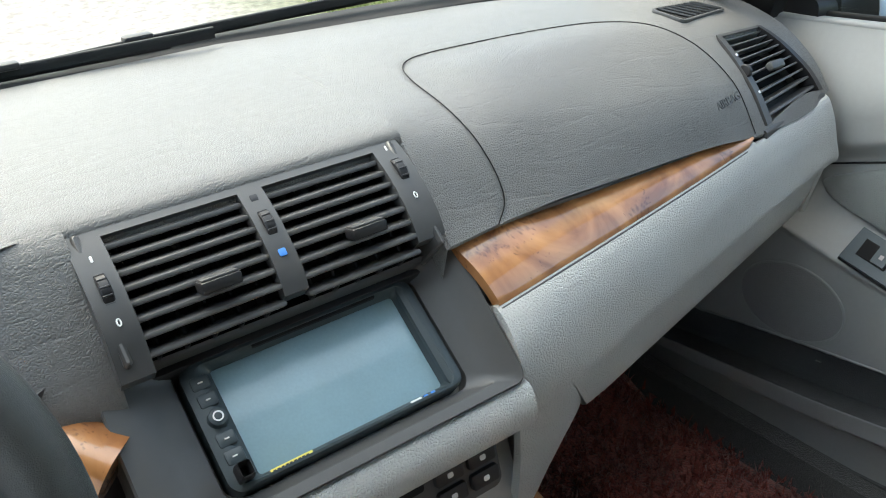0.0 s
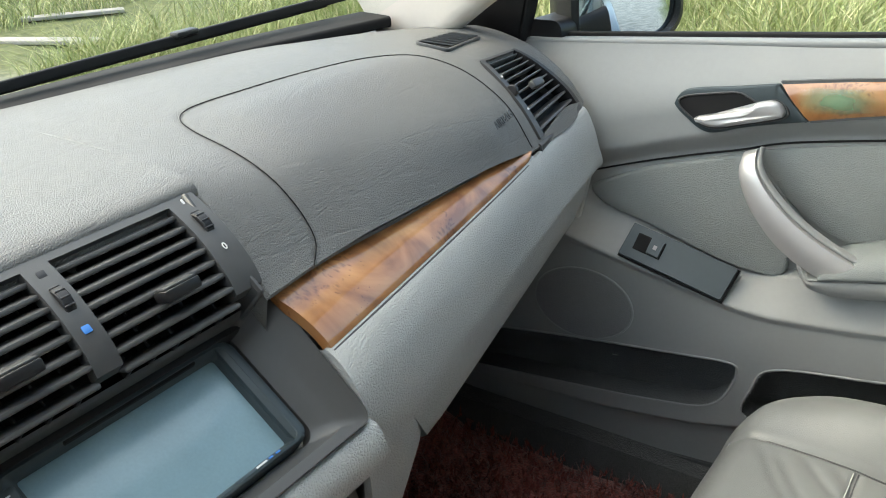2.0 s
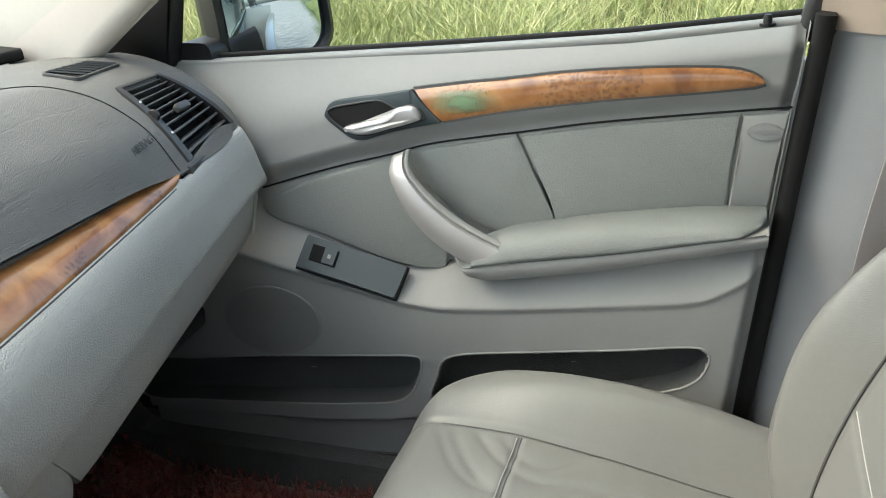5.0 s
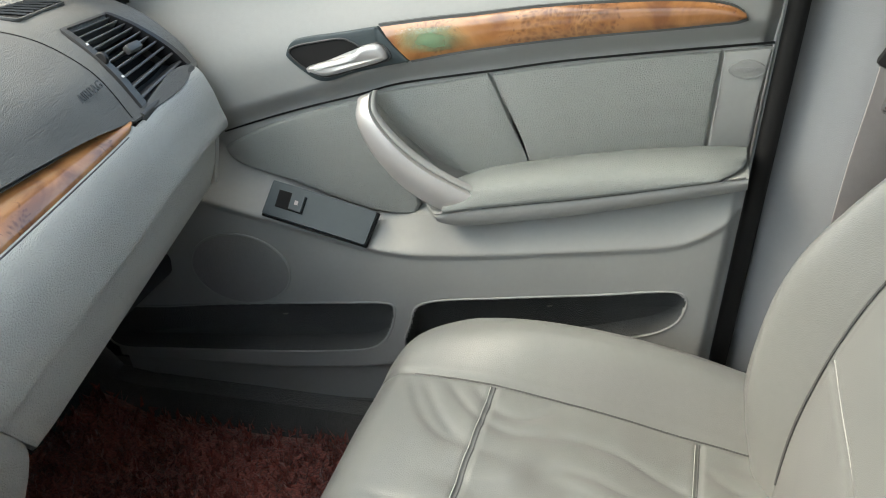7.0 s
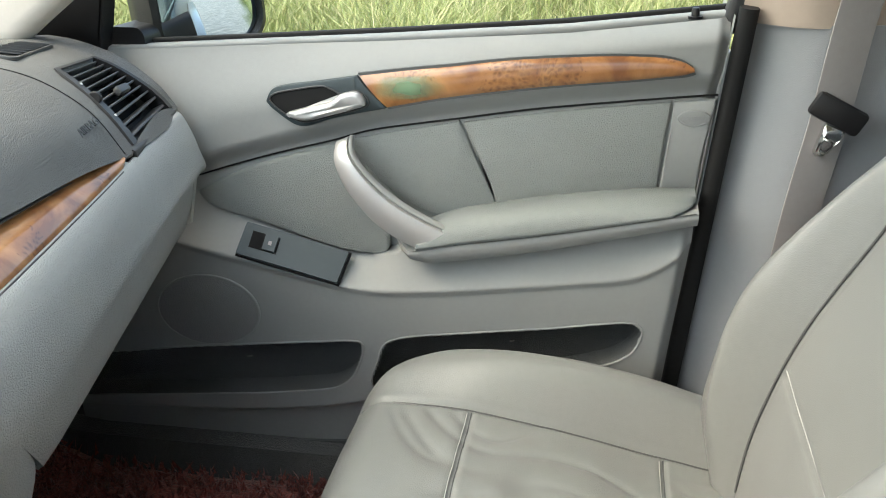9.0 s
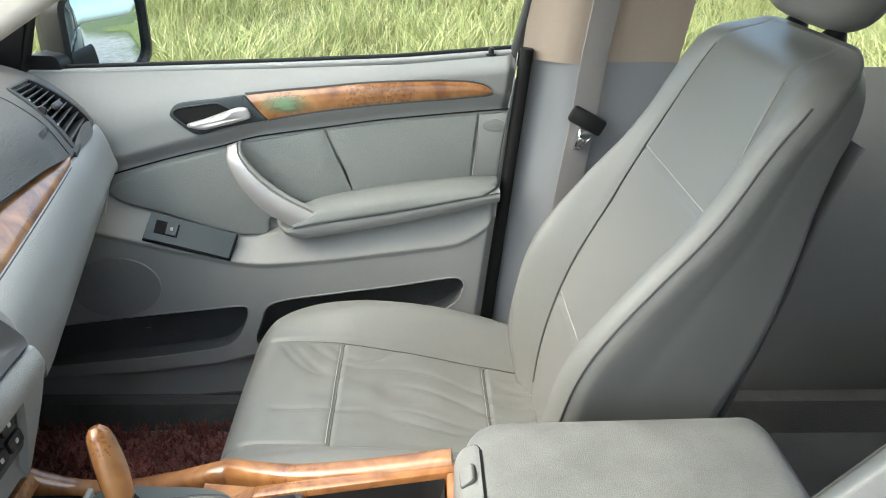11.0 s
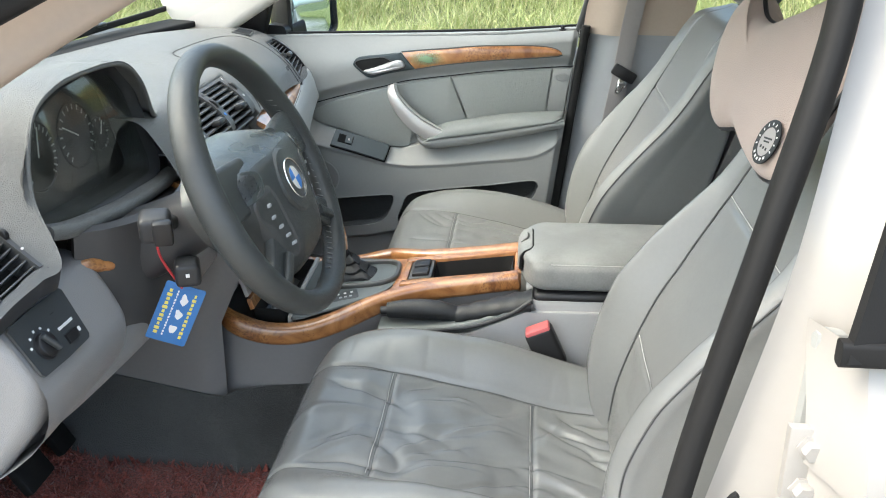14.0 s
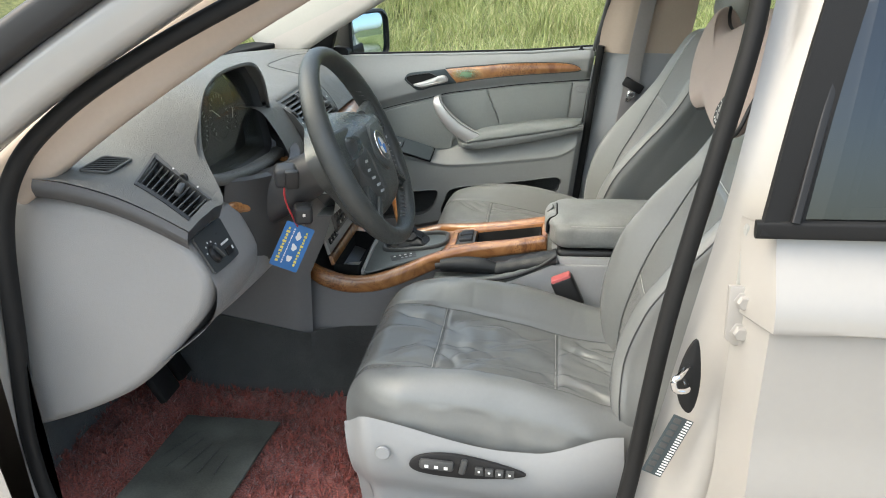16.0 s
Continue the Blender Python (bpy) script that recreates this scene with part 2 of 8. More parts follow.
M_SCREEN = surface("screen_film", (0.27, 0.41, 0.46), 0.32, vary=0.10, scale=18, coat=0.5, rough_vary=0.03)
M_MIRROR = surface("mirror_glass", (0.55, 0.68, 0.78), 0.015, metal=1.0, vary=0.0, rough_vary=0.0)
M_PRINT = surface("white_print", (0.75, 0.75, 0.73), 0.6, vary=0.02)
M_STITCH = surface("pale_stitching", (0.42, 0.42, 0.40), 0.8, vary=0.05)
M_BLUE = surface("card_blue", (0.03, 0.16, 0.42), 0.45, vary=0.06)
M_BLUEMARK = surface("cold_blue_mark", (0.05, 0.22, 0.62), 0.5, vary=0.02)
M_YELLOW = surface("yellow_print", (0.72, 0.62, 0.12), 0.6, vary=0.02)
M_RED = surface("red_cord", (0.55, 0.05, 0.06), 0.7, vary=0.05)
M_REDBTN = surface("faded_red_button", (0.55, 0.12, 0.12), 0.45, vary=0.05)
M_CARPET = carpet_mat("red_loop_carpet", (0.085, 0.020, 0.015), (0.38, 0.10, 0.075))
M_FLOOR = carpet_mat("grey_car_carpet", (0.03, 0.031, 0.030), (0.085, 0.087, 0.082), 500)
M_HEELPAD = surface("dark_ribbed_rubber", (0.085, 0.090, 0.078), 0.6, vary=0.45, scale=11, grain=("noise", 120), bump=0.4)
M_GLASS = pane_glass("clear_glass", gloss=0.03)
M_DARKGLASS = pane_glass("tinted_glass", (0.8, 0.82, 0.8), gloss=0.13, dark=0.90)
M_COVER = pane_glass("instrument_cover", (0.9, 0.92, 0.9), gloss=0.10)
M_CAVITY = surface("matt_black", (0.006, 0.006, 0.006), 0.9, vary=0.0)
M_SEAM = surface("dark_seam_thread", (0.085, 0.088, 0.086), 0.8, vary=0.05)
M_DOORSHADE = surface("dark_door_shade", (0.085, 0.090, 0.089), 0.6, vary=0.08, grain=("noise", 600), bump=0.3)
M_COLUMN = surface("dark_column_plastic", (0.060, 0.059, 0.060), 0.5, vary=0.06, grain=("noise", 900), bump=0.2)
M_POCKET = carpet_mat("dark_pocket_felt", (0.022, 0.026, 0.025), (0.060, 0.066, 0.063), 600)
M_BADGEWHITE = surface("dull_badge_white", (0.36, 0.34, 0.325), 0.7, vary=0.05)
# darker copy of the band's grey: shade on the driver's panels put into colour
M_SIDE = surface("shaded_grey_side_plastic", (0.245, 0.242, 0.24), 0.5, vary=0.05, grain=("cells", 500), bump=0.4)
# darker brown-grey for the driver's side only: shade put into the console colour
M_STACKSIDE = surface("shaded_grey_stack_side", (0.20, 0.193, 0.192), 0.55, vary=0.06, grain=("noise", 700), bump=0.3)
M_PLANK = surface("weathered_plank", (0.30, 0.28, 0.25), 0.85, vary=0.25, scale=9, grain=("noise", 90), bump=0.5)
M_SWITCH = surface("blue_black_switch_plastic", (0.045, 0.050, 0.052), 0.45, grain=("noise", 1100), bump=0.1)
M_SWITCHDARK = surface("matt_instrument_black", (0.040, 0.041, 0.041), 0.55, grain=("noise", 900), bump=0.1)
M_GATE = surface("teal_grey_console_plastic", (0.115, 0.130, 0.130), 0.42, vary=0.06, grain=("noise", 900), bump=0.15)
M_STACKPLATE = surface("silver_grey_panel", (0.42, 0.42, 0.40), 0.45, vary=0.08, grain=("noise", 700), bump=0.12)
M_LACE = surface("grey_lacing", (0.22, 0.22, 0.215), 0.7, vary=0.1)
M_GREENREFLECTION = painted_reflection("painted_green_reflection", (0.26, 0.48, 0.29))


# ---- building tools ----
def thing(name, label, category, group="", kind="", at=(0, 0, 0)):
    ob = new(name)
    ob.empty_display_size = 0.05
    ob.location = at
    return tagged(ob, label, category, group, kind)


def smooth(me, angle=40):
    me.polygons.foreach_set("use_smooth", [True] * len(me.polygons))
    me.update()
    bm = bmesh.new()
    bm.from_mesh(me)
    lim = radians(angle)
    for e in bm.edges:
        e.smooth = not (len(e.link_faces) == 2 and e.calc_face_angle(0) > lim)
    bm.to_mesh(me)
    bm.free()


def placed(ob):
    """Where an object stands in the world."""
    return (placed(ob.parent) @ ob.matrix_parent_inverse if ob.parent else Matrix.Identity(4)) @ ob.matrix_basis


def part(name, bm, material, parent=None, label="", angle=40):
    """One mesh object, its bmesh given in world metres, under a thing or a part."""
    me = bpy.data.meshes.new(name)
    bmesh.ops.recalc_face_normals(bm, faces=bm.faces[:])
    bm.to_mesh(me)
    bm.free()
    smooth(me, angle)
    me.materials.append(material)
    ob = new(name, me)
    if parent is not None:
        ob.parent = parent
        ob.matrix_parent_inverse = placed(parent).inverted()
    if label:
        ob["label"] = label
    return ob


def two_tone(ob, material, test):
    """Gives the faces whose middle passes the test a second material."""
    ob.data.materials.append(material)
    for f in ob.data.polygons:
        if test(placed(ob) @ f.center):
            f.material_index = 1
    return ob


def single(name, bm, material, label, category, group="", kind="", angle=40):
    return tagged(part(name, bm, material, None, "", angle), label, category, group, kind)


def spline(pts, n, closed=False):
    """n points on a smooth curve through the given ones."""
    p = [Vector(q) for q in pts]
    k = len(p)
    out = []
    spans = k if closed else k - 1
    for i in range(n):
        f = i * spans / (n if closed else n - 1)
        s = min(int(f), spans - 1)
        t = f - s
        if closed:
            a, b, c, d = p[s - 1], p[s], p[(s + 1) % k], p[(s + 2) % k]
        else:
            b, c = p[s], p[s + 1]
            a = p[s - 1] if s else b * 2 - c
            d = p[s + 2] if s + 2 < k else c * 2 - b
        out.append(0.5 * (2 * b + (c - a) * t + (2 * a - 5 * b + 4 * c - d) * t * t + (3 * b - a - 3 * c + d) * t ** 3))
    return out


def curve1(x, pts):
    """A smooth height at x through (x, value) pairs in rising x."""
    if x <= pts[0][0]:
        return pts[0][1]
    for (x0, v0), (x1, v1) in zip(pts, pts[1:]):
        if x <= x1:
            t = (x - x0) / (x1 - x0)
            return v0 + (v1 - v0) * t
    return pts[-1][1]


def curve2(x, pts):
    """As curve1, with no corners at the given points."""
    if x <= pts[0][0] or x >= pts[-1][0]:
        return pts[0][1] if x <= pts[0][0] else pts[-1][1]
    k = max(i for i in range(len(pts) - 1) if pts[i][0] <= x)
    slope = lambda i: (pts[min(i + 1, len(pts) - 1)][1] - pts[max(i - 1, 0)][1]) / (pts[min(i + 1, len(pts) - 1)][0] - pts[max(i - 1, 0)][0])
    (x0, v0), (x1, v1) = pts[k], pts[k + 1]
    w = x1 - x0
    t = (x - x0) / w
    return v0 * (1 + 2 * t) * (1 - t) ** 2 + slope(k) * w * t * (1 - t) ** 2 + v1 * t * t * (3 - 2 * t) + slope(k + 1) * w * t * t * (t - 1)


def ease(a, b, x):
    t = min(1, max(0, (x - a) / (b - a)))
    return t * t * (3 - 2 * t)


def grid(fn, nu, nv, wrap_u=False, wrap_v=False, cap=False):
    """A sheet of nu x nv points fn(i, j)."""
    bm = bmesh.new()
    vs = [[bm.verts.new(fn(i, j)) for j in range(nv)] for i in range(nu)]
    for i in range(nu if wrap_u else nu - 1):
        for j in range(nv if wrap_v else nv - 1):
            a, b = (i + 1) % nu, (j + 1) % nv
            bm.faces.new((vs[i][j], vs[a][j], vs[a][b], vs[i][b]))
    if cap:
        bm.faces.new(vs[0][::-1])
        bm.faces.new(vs[-1])
    return bm


def solid(bm, thick, toward):
    """Gives a sheet thickness, laid on the side that lies towards the given way."""
    bmesh.ops.recalc_face_normals(bm, faces=bm.faces[:])
    bm.normal_update()
    way = Vector(toward)
    old = list(bm.verts)
    faces, rim = list(bm.faces), [e for e in bm.edges if len(e.link_faces) == 1]
    sign = 1 if sum(f.normal.dot(way) for f in faces) > 0 else -1
    twin = {v: bm.verts.new(v.co + v.normal * (sign * thick)) for v in old}
    for f in faces:
        bm.faces.new([twin[v] for v in reversed(f.verts)])
    for e in rim:
        a, b = e.verts
        bm.faces.new((a, b, twin[b], twin[a]))
    return bm


def sweep(path, profile, up=(0, 0, 1), closed=False, scales=None):
    """A solid of a closed 2D profile (across, up) carried along a path."""
    p = [Vector(q) for q in path]
    n = len(p)
    up = Vector(up)
    frames = []
    for i in range(n):
        a = p[(i - 1) % n] if closed or i else p[0]
        b = p[(i + 1) % n] if closed or i < n - 1 else p[-1]
        t = (b - a).normalized()
        s = t.cross(up).normalized()
        frames.append((s, s.cross(t).normalized()))
    sc = scales or [1] * n

    def at(i, j):
        s, u = frames[i]
        return p[i] + s * (profile[j][0] * sc[i]) + u * (profile[j][1] * sc[i])
    return grid(at, n, len(profile), closed, True, not closed)


def round_profile(w, h, r, seg=4):
    """A rounded rectangle about the middle."""
    out = []
    r = min(r, w / 2 - 1e-5, h / 2 - 1e-5)
    for cx, cy, a0 in ((1, 1, 0), (-1, 1, 90), (-1, -1, 180), (1, -1, 270)):
        for k in range(seg + 1):
            a = radians(a0 + 90 * k / seg)
            out.append((cx * (w / 2 - r) + r * math.cos(a), cy * (h / 2 - r) + r * math.sin(a)))
    return out


def ring_profile(r, seg=12):
    return [(r * math.cos(2 * math.pi * k / seg), r * math.sin(2 * math.pi * k / seg)) for k in range(seg)]


def plate(outline, place, depth, edge=0.002, seg=2):
    """A slab from a 2D outline; place(u, v, w) gives the world point; w runs from 0 to depth, its rim rounded by edge."""
    bm = bmesh.new()
    n = len(outline)
    c = Vector((sum(q[0] for q in outline) / n, sum(q[1] for q in outline) / n))
    pts = [Vector((q[0], q[1])) for q in outline]
    area = sum(pts[i].x * pts[(i + 1) % n].y - pts[(i + 1) % n].x * pts[i].y for i in range(n))
    sign = 1 if area > 0 else -1
    norm = []
    for i in range(n):
        t = (pts[(i + 1) % n] - pts[i - 1])
        t = t.normalized() if t.length > 1e-9 else Vector((1, 0))
        norm.append(Vector((-t.y, t.x)) * sign)
    rows = [(0.0, 0.0)] + [(edge * (1 - math.sin(a)) * 0 + edge * (1 - math.cos(a)), depth - edge + edge * math.sin(a))
                           for a in [math.pi / 2 * k / seg for k in range(seg + 1)]]
    loops = [[bm.verts.new(place(*(pts[i] + norm[i] * ins), w)) for i in range(n)] for ins, w in rows]
    for a, b in zip(loops, loops[1:]):
        for i in range(n):
            bm.faces.new((a[i], a[(i + 1) % n], b[(i + 1) % n], b[i]))
    bm.faces.new(loops[0][::-1])
    bm.faces.new(loops[-1])
    bmesh.ops.triangulate(bm, faces=[f for f in bm.faces if len(f.verts) > 4])
    return bm


def rbox(sx, sy, sz, m, r=0.004, seg=2):
    bm = bmesh.new()
    bmesh.ops.create_cube(bm, size=1, matrix=Matrix.Diagonal((sx, sy, sz, 1)))
    r = min(r, sx * 0.49, sy * 0.49, sz * 0.49)
    bmesh.ops.bevel(bm, geom=bm.edges[:], offset=r, segments=seg, profile=0.5, affect="EDGES")
    bmesh.ops.transform(bm, matrix=m, verts=bm.verts)
    return bm


def lathe(profile, m, seg=32):
    """A turned solid: (radius, height) pairs round the local z axis."""
    def at(i, j):
        a = 2 * math.pi * i / seg
        return m @ Vector((profile[j][0] * math.cos(a), profile[j][0] * math.sin(a), profile[j][1]))
    bm = grid(at, seg, len(profile), True, False)
    bmesh.ops.remove_doubles(bm, verts=bm.verts, dist=1e-6)
    return bm


def join(*bms):
    out = bmesh.new()
    for b in bms:
        me = bpy.data.meshes.new("tmp")
        b.to_mesh(me)
        b.free()
        out.from_mesh(me)
        bpy.data.meshes.remove(me)
    return out


def basis(origin, right, up):
    """A pose whose local x and y are the given ways; z looks out of the face."""
    x = Vector(right).normalized()
    y = Vector(up)
    y = (y - x * y.dot(x)).normalized()
    z = x.cross(y)
    m = Matrix((x, y, z)).transposed().to_4x4()
    m.translation = origin
    return m


def flat(m):
    return lambda u, v, w: m @ Vector((u, v, w))


def lettering(text, m, size, material, parent, depth=0.0004):
    cu = bpy.data.curves.new("lettering", "FONT")
    cu.body, cu.size, cu.extrude, cu.align_x, cu.align_y = text, size, depth, "CENTER", "CENTER"
    ob = new("lettering_tmp", cu)
    me = bpy.data.meshes.new_from_object(ob.evaluated_get(bpy.context.evaluated_depsgraph_get()))
    bpy.data.objects.remove(ob)
    bm = bmesh.new()
    bm.from_mesh(me)
    bmesh.ops.transform(bm, matrix=m, verts=bm.verts)
    return part("lettering", bm, material, parent)


# ---- outside: ground, grass bank, gravel ----
def ground_height(x, y):
    bank = 2.6 * ease(7.5, 18, y) + 0.9 * ease(6, 14, -x) * ease(-4, 3, y)
    rough = 0.05 * noise.noise(Vector((x * 0.35, y * 0.35, 0))) + 0.25 * ease(3.5, 9, y) * noise.noise(Vector((x * 0.2, y * 0.2, 3)))
    return bank + rough - 0.03


def ground_material():
    m, n, l, b = shader("gravel_and_turf")
    co = n.new("ShaderNodeTexCoord")
    big, small = n.new("ShaderNodeTexNoise"), n.new("ShaderNodeTexNoise")
    big.inputs["Scale"].default_value, big.inputs["Detail"].default_value = 0.35, 6
    small.inputs["Scale"].default_value, small.inputs["Detail"].default_value = 14, 8
    sep = n.new("ShaderNodeSeparateXYZ")
    for t in (big, small):
        l.new(co.outputs["Object"], t.inputs["Vector"])
    l.new(co.outputs["Object"], sep.inputs[0])
    gravel, turf = n.new("ShaderNodeValToRGB"), n.new("ShaderNodeValToRGB")
    gravel.color_ramp.elements[0].position, gravel.color_ramp.elements[0].color = 0.35, (0.22, 0.20, 0.175, 1)
    gravel.color_ramp.elements[1].position, gravel.color_ramp.elements[1].color = 0.7, (0.40, 0.37, 0.33, 1)
    turf.color_ramp.elements[0].position, turf.color_ramp.elements[0].color = 0.3, (0.05, 0.065, 0.018, 1)
    turf.color_ramp.elements[1].position, turf.color_ramp.elements[1].color = 0.75, (0.16, 0.17, 0.06, 1)
    l.new(small.outputs["Fac"], gravel.inputs["Fac"])
    l.new(small.outputs["Fac"], turf.inputs["Fac"])
    edge = n.new("ShaderNodeMath")
    edge.operation = "MULTIPLY_ADD"
    edge.inputs[1].default_value = 3.0
    l.new(big.outputs["Fac"], edge.inputs[0])
    l.new(sep.outputs["Y"], edge.inputs[2])
    fac = n.new("ShaderNodeMapRange")
    fac.inputs["From Min"].default_value, fac.inputs["From Max"].default_value = 3.4, 4.4
    l.new(edge.outputs[0], fac.inputs["Value"])
    mix = n.new("ShaderNodeMix")
    mix.data_type = "RGBA"
    l.new(fac.outputs["Result"], mix.inputs["Factor"])
    l.new(gravel.outputs["Color"], mix.inputs["A"])
    l.new(turf.outputs["Color"], mix.inputs["B"])
    l.new(mix.outputs["Result"], b.inputs["Base Color"])
    b.inputs["Roughness"].default_value = 0.95
    bu = n.new("ShaderNodeBump")
    bu.inputs["Strength"].default_value, bu.inputs["Distance"].default_value = 0.6, 0.03
    l.new(small.outputs["Fac"], bu.inputs["Height"])
    l.new(bu.outputs["Normal"], b.inputs["Normal"])
    return m


def ground_point(i, j):
    f = lambda k: math.copysign(abs(k) ** 2.2, k) * 400
    x, y = f((i - 60) / 60), f((j - 60) / 60)
    return Vector((x, y, ground_height(x, y)))


ground = single("ground", grid(ground_point, 121, 121), ground_material(), "pale gravel ground running into a rough grassy bank", "ground", kind="structure")


def grass_material():
    m, n, l, b = shader("meadow_grass")
    geo = n.new("ShaderNodeNewGeometry")
    r = n.new("ShaderNodeValToRGB")
    e = r.color_ramp.elements
    e[0].position, e[0].color = 0.0, (0.20, 0.23, 0.075, 1)
    e[1].position, e[1].color = 1.0, (0.50, 0.45, 0.25, 1)
    k = e.new(0.55)
    k.color = (0.31, 0.36, 0.13, 1)
    l.new(geo.outputs["Random Per Island"], r.inputs["Fac"])
    l.new(r.outputs["Color"], b.inputs["Base Color"])
    b.inputs["Roughness"].default_value = 0.7
    b.inputs["Subsurface Weight"].default_value = 0.0
    return m


def grass(name, many, area, tall, label, seed, width=0.008, bare=None):
    """Bent blades, three faces each, thickest in tufts."""
    rng = np.random.default_rng(seed)
    x = rng.uniform(area[0], area[1], many)
    y = rng.uniform(area[2], area[3], many)
    tuft = np.array([noise.noise(Vector((a * 0.9, b * 0.9, 7))) for a, b in zip(x, y)])
    keep = rng.uniform(-0.6, 0.6, many) < tuft + 0.25
    x, y, tuft = x[keep], y[keep], tuft[keep]
    z = np.array([ground_height(a, b) for a, b in zip(x, y)])
    h = tall * rng.uniform(0.4, 1.1, len(x)) * (1 + 0.9 * np.clip(tuft, -0.4, 0.6))
    a, lean = rng.uniform(0, 2 * np.pi, len(x)), rng.uniform(0.15, 1.15, len(x)) * h
    turn = rng.uniform(0, np.pi, len(x))
    sx, sy = np.cos(turn) * width, np.sin(turn) * width
    dx, dy = np.cos(a) * lean, np.sin(a) * lean
    v = np.stack([np.stack([x - sx, y - sy, z], -1), np.stack([x + sx, y + sy, z], -1),
                  np.stack([x - sx * 0.8 + dx * 0.35, y - sy * 0.8 + dy * 0.35, z + h * 0.6], -1),
                  np.stack([x + sx * 0.8 + dx * 0.35, y + sy * 0.8 + dy * 0.35, z + h * 0.6], -1),
                  np.stack([x + dx, y + dy, z + h * 0.95], -1)], 1).reshape(-1, 3)
    k = np.arange(len(x))[:, None] * 5
    f = np.concatenate([k + [0, 1, 3], k + [0, 3, 2], k + [2, 3, 4]], 0)
    me = bpy.data.meshes.new(name)
    me.from_pydata(v.tolist(), [], f.tolist())
    me.materials.append(M_GRASS)
    return tagged(new(name, me), label, "grass", kind="stuff")


M_GRASS = grass_material()
grass("meadow_grass", 170000, (-7, 12, 3.0, 12), 0.40, "tall yellow-green grass on the roadside bank", 1, 0.0045)
grass("meadow_grass", 70000, (-12, 20, 11, 20), 0.6, "tall yellow-green grass high on the bank", 2, 0.008)
grass("verge_grass", 50000, (-18, -8.6, 2.0, 9), 0.22, "low green weeds beyond the bonnet", 3, 0.006)
for px, py, turn, ln in ((-7.9, 3.9, 25, 1.3), (-8.6, 4.6, 60, 1.0)):
    single("plank", rbox(ln, 0.16, 0.035, pose(px, py, ground_height(px, py) + 0.05, 2, 3, turn), 0.006), M_PLANK, "grey weathered plank lying in the weeds", "plank", "planks in the weeds")

# ---- car shell: floor, pillars, roof, sills, glass ----
MID = -0.035  # the car's middle line


def floor_pan(i, j):
    x = -1.25 + 2.75 * i / 44
    y = -0.80 + 1.54 * j / 40
    z = 0.47 + 0.30 * ease(-0.98, -1.2, x) + 0.10 * ease(0.18, 0.05, abs(y - MID)) + 0.05 * ease(0.70, 0.74, abs(y - MID))
    return Vector((x, y, z))


single("floor", grid(floor_pan, 45, 41), M_FLOOR, "grey carpeted car floor with raised tunnel", "floor", kind="structure")
single("wall_firewall", rbox(0.03, 1.66, 0.7, pose(-1.27, MID, 0.75), 0.005), M_FLOOR, "dark carpeted firewall behind the dashboard", "bulkhead", kind="structure")


def mats(name, x0, x1, y0, y1, label, slope=0.0, seed=0, thick=0.018):
    t = thing(name, label, "floor mat", "red loop floor mats", at=((x0 + x1) / 2, (y0 + y1) / 2, 0.47))

    def at(i, j):
        u, v = i / 40, j / 30
        x, y = x0 + (x1 - x0) * u, y0 + (y1 - y0) * v
        lip = min(1, min(u, 1 - u, v, 1 - v) * 12)
        bump = 0.004 * noise.noise(Vector((x * 60, y * 60, seed))) + 0.006 * noise.noise(Vector((x * 9, y * 9, seed)))
        return Vector((x, y, 0.474 + thick * lip ** 0.5 + bump + max(0, -0.9 - x) * slope))
    bm = grid(at, 41, 31)
    part("mat_body", bm, M_CARPET, t)
    # looped yarn standing out of the pile
    rng = np.random.default_rng(seed + 5)
    k = 5200
    x, y = rng.uniform(x0 + 0.01, x1 - 0.01, k), rng.uniform(y0 + 0.01, y1 - 0.01, k)
    z = 0.478 + thick + np.maximum(0, -0.9 - x) * slope
    d = rng.normal(0, 0.006, (k, 4))
    v = np.stack([np.stack([x, y, z - 0.006], -1), np.stack([x + d[:, 0], y + d[:, 1], z + 0.012], -1), np.stack([x + d[:, 2], y + d[:, 3], z - 0.004], -1)], 1).reshape(-1, 3)
    me = bpy.data.meshes.new("yarn")
    me.from_pydata(v.tolist(), [], (np.arange(k)[:, None] * 3 + [0, 1, 2]).tolist())
    me.materials.append(M_CARPET)
    ob = new("yarn", me)
    ob["kind"] = "stuff"
    ob.parent = t
    ob.matrix_parent_inverse = t.matrix_basis.inverted()
    return t


mats("floor_mat", -1.16, -0.38, -0.755, -0.20, "dark red looped yarn mat on the driver's floor", 0.35, 1)
mats("floor_mat", -1.02, -0.35, 0.13, 0.68, "dark red looped yarn mat on the passenger floor", 0.35, 2)
def heel_point(i, j):
    x, y = -0.905 + 0.215 * i / 20 + 0.02 * j / 20, -0.70 + 0.31 * j / 20
    return Vector((x, y, 0.514 + 0.004 * noise.noise(Vector((x * 12, y * 12, 3))) + 0.35 * max(0, -0.9 - x)))


hp_ = thing("heel_pad", "dark scuffed rubber heel pad on the red mat", "heel pad", at=(-0.8, -0.54, 0.50))
part("pad", solid(grid(heel_point, 21, 21), 0.006, (0, 0, -1)), M_HEELPAD, hp_)
for k in range(5):
    part("scuff", rbox(0.0025, 0.13 - 0.015 * k, 0.0012, pose(-0.86 + 0.03 * k, -0.52 - 0.012 * k, 0.5185, 0, 0, -24 + 5 * k), 0.0004, 1), M_STACK, hp_)


